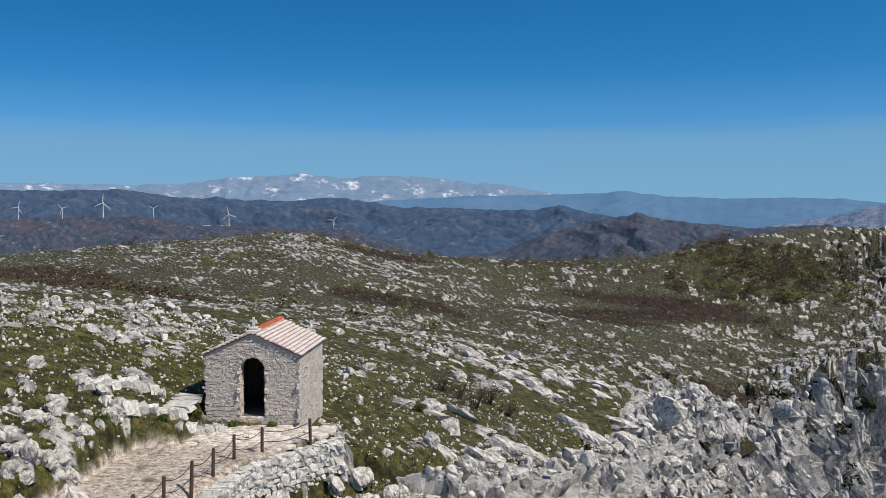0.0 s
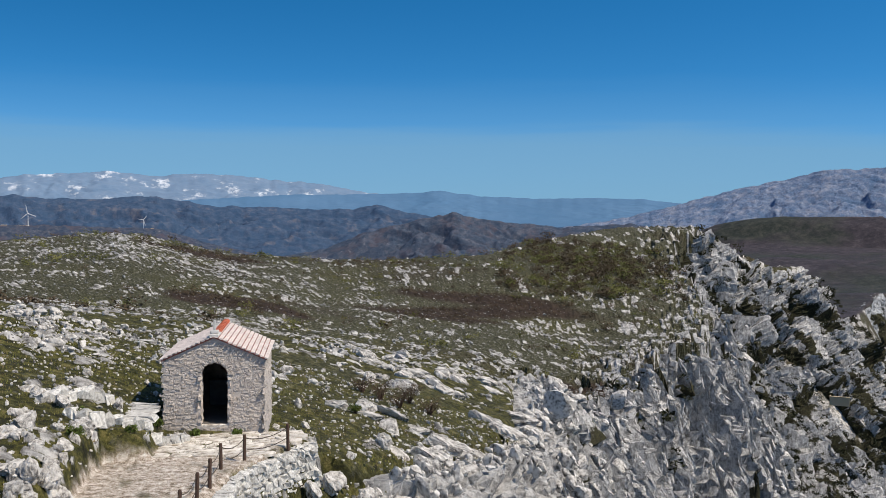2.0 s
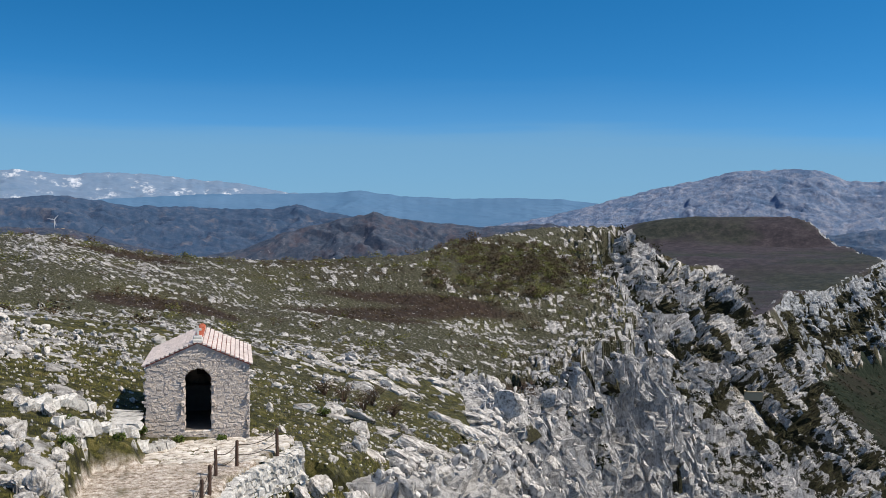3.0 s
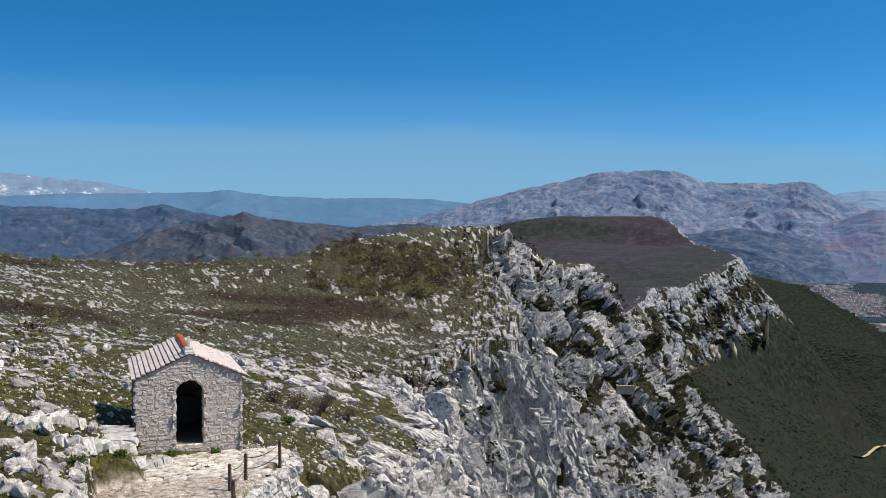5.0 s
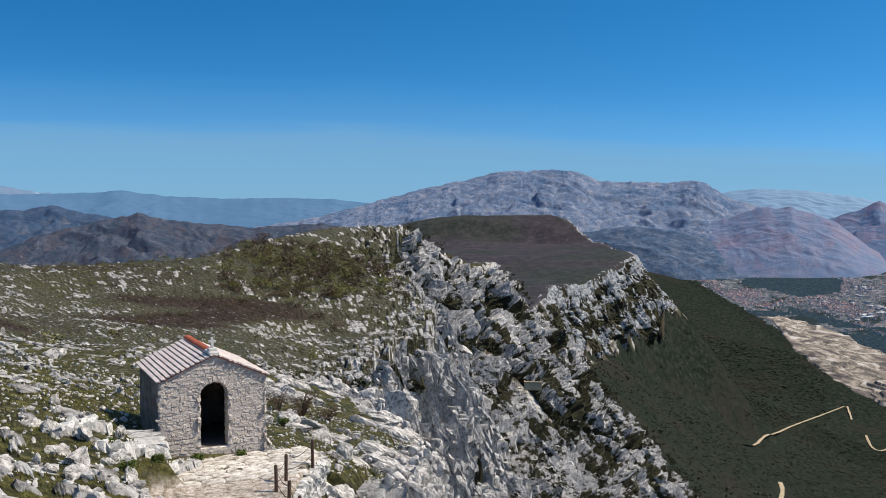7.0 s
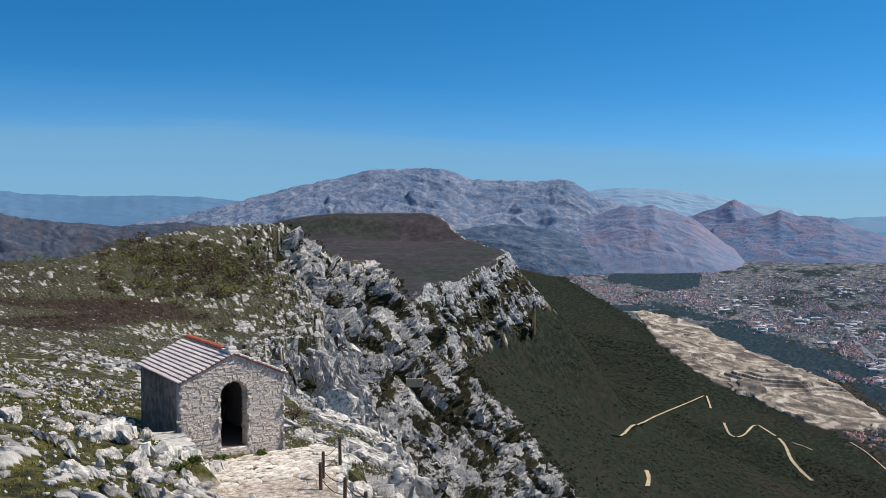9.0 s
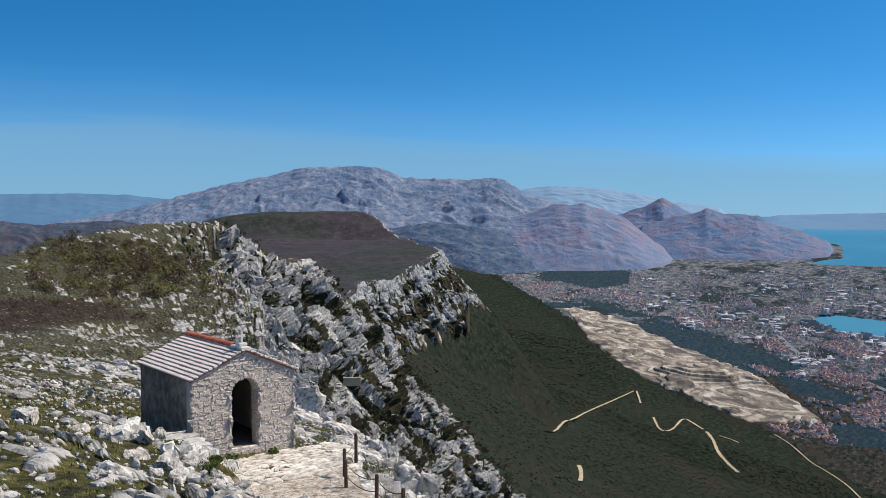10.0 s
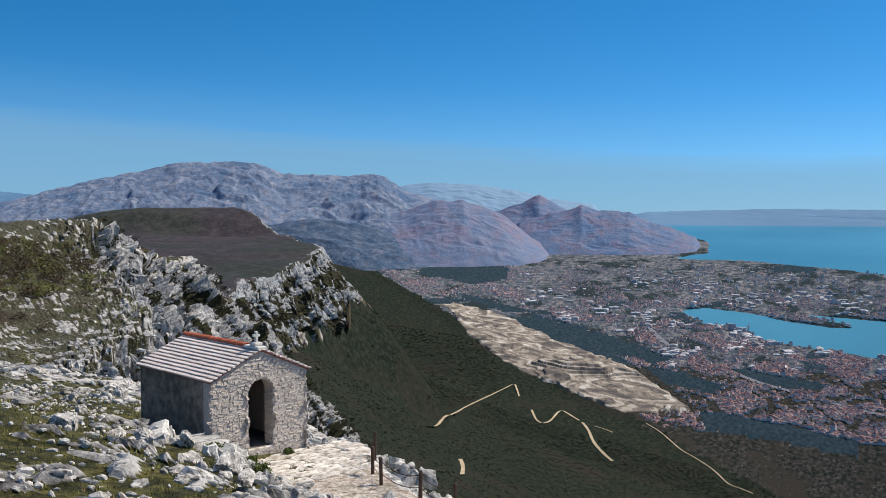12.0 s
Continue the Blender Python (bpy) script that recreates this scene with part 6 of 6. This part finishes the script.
for k, (bx_, by_, size) in enumerate(((-0.55, -0.35, 0.28), (0.72, -0.3, 0.25), (-3.3, -3.1, 0.4), (-1.6, -0.75, 0.32), (4.6, 9.0, 0.5), (2.75, -3.0, 0.5), (-3.0, -4.6, 0.4), (-2.0, -2.55, 0.3))):
    twig_bush(bx_, by_, size, 80 + k, "small fresh green plant beside pale stones", M_fresh, 0.7)


# ---- far land: places by bearing and dip ----
def meet(az, dip, lift=0.0):
    """Where sight lines at bearings and dips below level meet the land (before it is drawn in)."""
    az, dip = np.asarray(az, float), np.asarray(dip, float)
    rr = np.geomspace(350, 14000, 420)
    A, R = np.meshgrid(az, rr, indexing="ij")
    x, y = place(A, R)
    z = land(x, y, False)[0]
    below = z > CZ - R * np.tan(np.radians(dip))[:, None]
    k = np.where(below.any(1), below.argmax(1), len(rr) - 1)
    i = np.arange(len(az))
    return x[i, k], y[i, k], z[i, k] + lift


TRACKS = []


def ribbon(name, line, width, mat, label, lift=3.0, step=0.05, category="road"):
    """A road or track laid over the land along (bearing, dip) points."""
    pts = np.array(line, float)
    d = np.concatenate([[0], np.cumsum(np.hypot(*np.diff(pts, axis=0).T))])
    t = np.arange(0, d[-1], step)
    az, dip = np.interp(t, d, pts[:, 0]), np.interp(t, d, pts[:, 1])
    az = az + 0.025 * fbm(t * 4, t * 0, 2, 5)
    x, y, z = meet(az, dip, lift)
    k = np.ones(15) / 15
    pad = lambda q: np.convolve(np.pad(q, 7, mode="edge"), k, "valid")
    x, y, z = pad(x), pad(y), pad(z)
    TRACKS.append(np.stack([x, y], -1))
    tx, ty = np.gradient(x), np.gradient(y)
    n = np.hypot(tx, ty) + 1e-6
    half = width / 2 * (1 + 0.3 * fbm(t * 6, t * 0 + 3, 2, 8))
    lx, ly, rx, ry = x - ty / n * half, y + tx / n * half, x + ty / n * half, y - tx / n * half
    v = np.concatenate([np.stack(shrink(lx, ly, z), -1), np.stack(shrink(rx, ry, z), -1)])
    m = len(t)
    i = np.arange(m - 1)
    ob = mesh_object(name, v, np.stack([i, i + m, i + m + 1, i + 1], -1), mat)
    return tagged(ob, label, category, kind="structure")


ribbon("track_upper", ((42.5, 13.16), (43.3, 13.26), (43.7, 12.87), (44.9, 12.15), (46.7, 11.29), (48, 10.67)), 5.5, M_track, "pale earth track climbing the wooded slope")
ribbon("track_bend", ((48, 10.65), (48.3, 11.5)), 5.5, M_track, "pale earth track bending on the slope")
ribbon("track_middle", ((48.95, 12.1), (49.1, 12.5), (49.35, 12.96), (50.0, 12.93), (50.7, 12.1), (51.3, 12.45), (51.9, 12.8)), 5.5, M_track, "pale winding earth track through maquis")
ribbon("track_lower", ((51.9, 12.8), (52.35, 13.25), (52.55, 13.9), (53.2, 14.6), (53.8, 15.05)), 7, M_track, "pale earth track dropping to the valley")
ribbon("track_short", ((44.5, 15.0), (44.75, 15.5), (44.55, 16.1)), 5.5, M_track, "short pale scar of earth track")
ribbon("track_spur", ((52.6, 13.0), (53.2, 13.15), (53.85, 13.4)), 4, M_track, "short pale spur of the earth track")
ribbon("track_foot", ((55.6, 12.75), (56.45, 13.2), (57.1, 13.7), (57.7, 14.2), (58.0, 14.3), (59.1, 14.9), (59.8, 15.4), (60.2, 15.83), (61.8, 16.3)), 3.5, M_track, "pale earth track along the foot of the slope")
ribbon("highway", ((54.2, 5.9), (55.1, 6.3), (55.6, 6.7), (55.85, 7.3), (56.8, 8.2), (58.6, 9.0), (62, 10.2), (67, 11.3), (72, 12)), 26, M_asphalt, "grey dual carriageway through the suburbs", 2.5)
ribbon("road_plain", ((-4.2, 2.1), (-2.9, 2.02), (-1.24, 1.81), (-0.24, 1.48), (0.59, 1.25)), 60, M_track, "pale road across the inland plain", 6)


# the maquis on the slope below, clear of the tracks
x, y, z = pick(46000, 48, (31, 64), (350, 2300), lambda x, y, az, r, g, rg: (g[6] > 0.4) & (rg.uniform(0, 1, len(x)) < 0.8))
lines = np.concatenate(TRACKS)
clear = np.array([np.min(np.hypot(lines[:, 0] - a, lines[:, 1] - b)) > 13 for a, b in zip(x, y)])
x, y, z = shrink(x[clear], y[clear], z[clear])
shrubs("maquis", x[:34000], y[:34000], z[:34000], 1.35, 0.55, 6, 1.3, M_tree, "dark green maquis covering the slope below the cliff", 49, "woodland")


x, y, z = pick(26000, 50, (33, 47), (2200, 4600), lambda x, y, az, r, g, rg: g[6] > 0.4)
x, y, z = shrink(x, y, z)
shrubs("far_maquis", x[:9000], y[:9000], z[:9000], 2.0, 0.4, 4, 1.5, M_tree, "dark green woods on the far end of the slope", 51, "woodland")


# ---- a small shelter on a ledge of the scarp ----
def build_shelter():
    x, y, z = (float(q[0]) for q in meet([30.35], [10.25]))
    a = math.atan2(x - CX, y - CY)
    x, y = x - 5 * math.sin(a), y - 5 * math.cos(a)
    t = thing("shelter", (x, y, z + 0.5), "small tan stone shelter on a ledge of the cliff", "shelter")
    t.rotation_euler = (0, 0, -a)
    part("wall", box_bm(-4.0, 4.0, -0.3, 0.3, -3.5, 0.2, 0.05), M_track, t)
    part("end_wall", box_bm(-4.0, -3.5, 0.3, 3.0, -3.5, 0.5, 0.05), M_track, t)
    part("lintel", box_bm(-4.2, 4.2, -0.45, 0.5, 0.2, 0.5, 0.05), M_track, t)


build_shelter()


# ---- the quarry ----
QUARRY = ((42.85, 5.88), (44.0, 6.21), (45.3, 7.84), (47.3, 9.45), (50.3, 10.66), (54.4, 12.23), (58.4, 11.83), (57.2, 10.83), (55.0, 9.53), (53.75, 8.94), (50.9, 8.07), (48.6, 6.98), (46.65, 6.19), (44.3, 5.78))


def build_quarry():
    az, dip = np.arange(42.5, 58.8, 0.045), np.arange(5.6, 12.5, 0.035)
    A, D = np.meshgrid(az, dip)
    wave = 0.22 * fbm(A * 1.1, D * 2.0, 4, 301)
    d = inside_distance(A, D + wave * 0.6, QUARRY)
    r = (CZ + 634) / np.tan(np.radians(D))
    x, y = place(A, r)
    p_, q_ = x * 0.34 + y * 0.94, x * 0.94 - y * 0.34
    level = 5.5 * fbm(p_ / 560, q_ / 300, 3, 303, 0.42)
    steps = np.floor(level) + smooth(0.72, 1.0, level % 1.0)
    ground_here = land(x, y, False)[0]
    z = ground_here + np.clip(-640 + 8 * steps - ground_here, 2.5, 4 + 26 * np.maximum(d, 0))
    z = ground_here - 5 + (z - ground_here + 5) * smooth(0.0, 0.16, d) + 1.2 * fbm(x / 70, y / 70, 3, 305)
    X, Y, Z = shrink(x, y, z)
    faces = grid_faces(len(dip), len(az))
    inside = (d > 0).reshape(-1)
    faces = faces[inside[faces].all(1)]
    used, inv = np.unique(faces, return_inverse=True)
    v = np.stack([X, Y, Z], -1).reshape(-1, 3)[used]
    ob = mesh_object("quarry", v, inv.reshape(-1, 4), M_quarry)
    tone = 0.5 + 0.42 * fbm(p_ / 160 + 2 * wave, q_ / 45 + 4 * wave, 5, 307, 0.6) + 0.25 * np.sin(np.floor(level) * 2.4)
    tone = tone - 0.35 * smooth(0.1, 0.5, fbm(p_ / 260, q_ / 110, 3, 309)) + 0.12 * fbm(p_ / 300, q_ / 14, 3, 311)
    # darker on the risers between benches
    tone = np.where(level % 1.0 > 0.7, tone * 0.6, tone)
    at = ob.data.color_attributes.new("tone", "FLOAT_COLOR", "POINT")
    at.data.foreach_set("color", np.repeat(np.clip(tone, 0, 1).reshape(-1)[used][:, None], 4, 1).astype(np.float32).ravel())
    return tagged(ob, "terraced pale limestone quarry cut into the valley", "quarry", kind="structure")


build_quarry()


# ---- the town ----
def town(name, n, seed, az_range, dip_range, size, tall, wall_mat, roof_mat, label, density):
    """Houses with hipped roofs, countless, joined as stuff."""
    rg = np.random.RandomState(seed)
    az, dip = rg.uniform(*az_range, n), rg.uniform(*dip_range, n)
    r = (CZ + 640) / np.tan(np.radians(dip))
    x, y = place(az, r)
    a = np.radians(az) - AXIS
    keep = (r * np.sin(a) > 1120) & (inside_distance(az, dip, QUARRY) < -0.12) & (water_depth(az, r) < -0.08)
    keep &= density(az, dip) > rg.uniform(0, 1, n)
    for wood in WOODS:
        keep &= inside_distance(az, dip, wood) < 0
    az, x, y = az[keep], x[keep], y[keep]
    m = len(x)
    turn = np.radians(33) + rg.normal(0, 0.25, m)
    sx, sy = size * np.exp(rg.normal(0, 0.35, m)), size * np.exp(rg.normal(0, 0.35, m)) * 0.75
    h = tall * np.exp(rg.normal(0, 0.3, m))
    base = np.full(m, -641.0)
    c, s = np.cos(turn), np.sin(turn)
    rows = []
    for px, py, pz in ((-1, -1, 0), (1, -1, 0), (1, 1, 0), (-1, 1, 0), (-1, -1, 1), (1, -1, 1), (1, 1, 1), (-1, 1, 1), (-0.35, 0, 1.4), (0.35, 0, 1.4)):
        lx, ly = px * sx / 2, py * sy / 2
        rows.append(np.stack(shrink(x + lx * c - ly * s, y + lx * s + ly * c, base + pz * h), -1))
    v = np.stack(rows, 1).reshape(-1, 3)
    quad = np.array([(0, 1, 5), (0, 5, 4), (1, 2, 6), (1, 6, 5), (2, 3, 7), (2, 7, 6), (3, 0, 4), (3, 4, 7), (4, 5, 9), (4, 9, 8), (5, 6, 9), (6, 7, 8), (6, 8, 9), (7, 4, 8)])
    f = (quad[None] + 10 * np.arange(m)[:, None, None]).reshape(-1, 3)
    idx = np.tile([0] * 8 + [1] * 6, m)
    ob = mesh_object(name, v, f, [wall_mat, roof_mat], idx)
    return tagged(ob, label, "houses", kind="stuff")


def suburbs(az, dip):
    n = fbm(az * 0.55, dip * 1.3, 3, 401)
    return smooth(0.0, 0.30, n) * np.where(dip > 9.6, 0.4, 1.0) * np.interp(dip, (3.5, 4.5, 9), (0.35, 0.6, 1.0)) + 0.06


def works(az, dip):
    return smooth(0.05, 0.4, fbm(az * 0.5, dip * 1.2, 3, 407)) * smooth(9.8, 8.6, dip) * smooth(3.4, 4.2, dip)


town("suburb_houses", 90000, 411, (40, 73), (3.5, 13.0), 13, 6, M_plaster, M_redroof, "countless pale houses with red roofs filling the valley", suburbs)
town("works_halls", 2600, 412, (46, 73), (3.6, 10.0), 38, 9, M_hall, M_hall, "white and grey industrial halls near the bay", works)
town("tower_blocks", 170, 413, (58, 70), (3.7, 5.2), 18, 19, M_plaster, M_hall, "pale tower blocks in the far town", lambda az, dip: smooth(0.0, 0.3, fbm(az * 0.9, dip * 2, 2, 415)))
town("foothill_houses", 2600, 414, (38.5, 48), (3.4, 5.6), 20, 8, M_plaster, M_redroof, "pale houses under the stony hill", lambda az, dip: smooth(-0.1, 0.3, fbm(az * 0.7, dip * 1.6, 2, 417)))


def build_works():
    """The cement works on the near shore of the bay: silos and a tower."""
    w = thing("cement_works", (0, 0, 0), "grey concrete silos and halls of a cement works by the bay", "factory")
    for k, (az, dip, rad, h) in enumerate(((60.3, 7.22, 8, 32), (60.45, 7.22, 8, 32), (60.6, 7.22, 8, 29), (60.05, 7.2, 7, 22), (61.15, 7.3, 9, 22), (61.35, 7.32, 4, 40), (60.85, 7.25, 16, 18))):
        r = (CZ + 640) / math.tan(radians(dip))
        cx, cy = place(az, r)
        bm = bmesh.new()
        n = 14
        rings = []
        for z, q in ((-645, 1.0), (-640 + h * 0.9, 1.0), (-640 + h, 0.8)):
            ring = []
            for j in range(n):
                px, py, pz = shrink(cx + rad * q * math.cos(2 * math.pi * j / n), cy + rad * q * math.sin(2 * math.pi * j / n), z)
                ring.append(bm.verts.new((float(px), float(py), float(pz))))
            rings.append(ring)
        for a, b in zip(rings, rings[1:]):
            for j in range(n):
                bm.faces.new((a[j], a[(j + 1) % n], b[(j + 1) % n], b[j]))
        bm.faces.new(rings[-1])
        part("silo", bm, M_hall, w)


build_works()


# ---- wind turbines ----
def build_turbine(az, dip_top, dip_foot, phase):
    r = 5590.0
    foot = CZ + r * math.tan(radians(dip_foot)) - 12
    hub = CZ + r * math.tan(radians(dip_top))
    cx, cy = place(az, r)
    k = float(NEAR * (r / NEAR) ** POWER / r)
    bx, by, bz = (float(q) for q in shrink(cx, cy, foot))
    t = thing("wind_turbine", (bx, by, bz), "white three-bladed wind turbine standing on a stony ridge", "turbine", "wind turbines on the ridge")
    h = (hub - foot) * k
    bm = bmesh.new()
    rings = []
    for z, rad in ((-3, 0.032), (0.0, 0.032), (h, 0.018)):
        rings.append([bm.verts.new((rad * h * math.cos(a) * (1 if z else 1), rad * h * math.sin(a), z)) for a in [2 * math.pi * j / 12 for j in range(12)]])
    for a, b in zip(rings, rings[1:]):
        for j in range(12):
            bm.faces.new((a[j], a[(j + 1) % 12], b[(j + 1) % 12], b[j]))
    part("tower", bm, M_white, t)
    part("nacelle", box_bm(-0.035 * h, 0.035 * h, -0.09 * h, 0.06 * h, h - 0.03 * h, h + 0.04 * h, 0.008 * h), M_white, t)
    for b in range(3):
        bm = bmesh.new()
        a = phase + b * 2.0944
        up, side = Vector((math.sin(a), 0, math.cos(a))), Vector((math.cos(a), 0, -math.sin(a)))
        o = Vector((0, -0.11 * h, h))
        pts = []
        for q, w in ((0.02, 0.016), (0.12, 0.034), (0.35, 0.024), (0.56, 0.008)):
            for sgn, dy in ((-1, 0), (0.2, -0.01 * h), (1, 0)):
                pts.append(bm.verts.new(o + up * q * h + side * sgn * w * h + Vector((0, dy, 0))))
        for q in range(3):
            for e in range(2):
                bm.faces.new((pts[3 * q + e], pts[3 * q + e + 1], pts[3 * q + e + 4], pts[3 * q + e + 3]))
            bm.faces.new((pts[3 * q + 2], pts[3 * q], pts[3 * q + 3], pts[3 * q + 5]))
        part("blade", bm, M_white, t)


for k, (az, top, foot) in enumerate(((-27.04, 0.25, -0.36), (-24.82, 0.2, -0.33), (-22.7, 0.5, -0.32), (-20.0, 0.2, -0.34), (-15.84, -0.15, -0.84), (-9.84, -0.5, -1.0))):
    build_turbine(az, top, foot, 0.4 + 0.9 * k)
# pale levelled pads and service roads under them
for k, line in enumerate((((-18.6, 0.86), (-17.2, 0.84), (-15.6, 0.86), (-15.2, 0.88)), ((-12.2, 1.04), (-11, 1.02), (-9.7, 1.04), (-9.3, 1.06)), ((-22.6, 0.36), (-21, 0.42), (-19.6, 0.5)))):
    pts = np.array(line)
    t = np.linspace(0, 1, 40)
    az = np.interp(t, np.linspace(0, 1, len(pts)), pts[:, 0])
    dip = np.interp(t, np.linspace(0, 1, len(pts)), pts[:, 1])
    lo, hi = [], []
    for a_, d_ in zip(az, dip):
        px, py = place(a_, 5590.0)
        thick = 5.0 + 4.0 * float(vnoise(np.array([a_ * 3.0]), np.array([0.5]), 9)[0])
        lo.append(shrink(px, py, CZ - 5590 * math.tan(radians(d_)) - thick))
        hi.append(shrink(*place(a_, 5660.0), CZ - 5590 * math.tan(radians(d_)) + thick))
    v = np.array([[float(c) for c in q] for q in lo + hi])
    i = np.arange(39)
    tagged(mesh_object("turbine_road", v, np.stack([i, i + 1, i + 41, i + 40], -1), M_track), "pale levelled gravel pad under the turbines", "road", kind="structure")
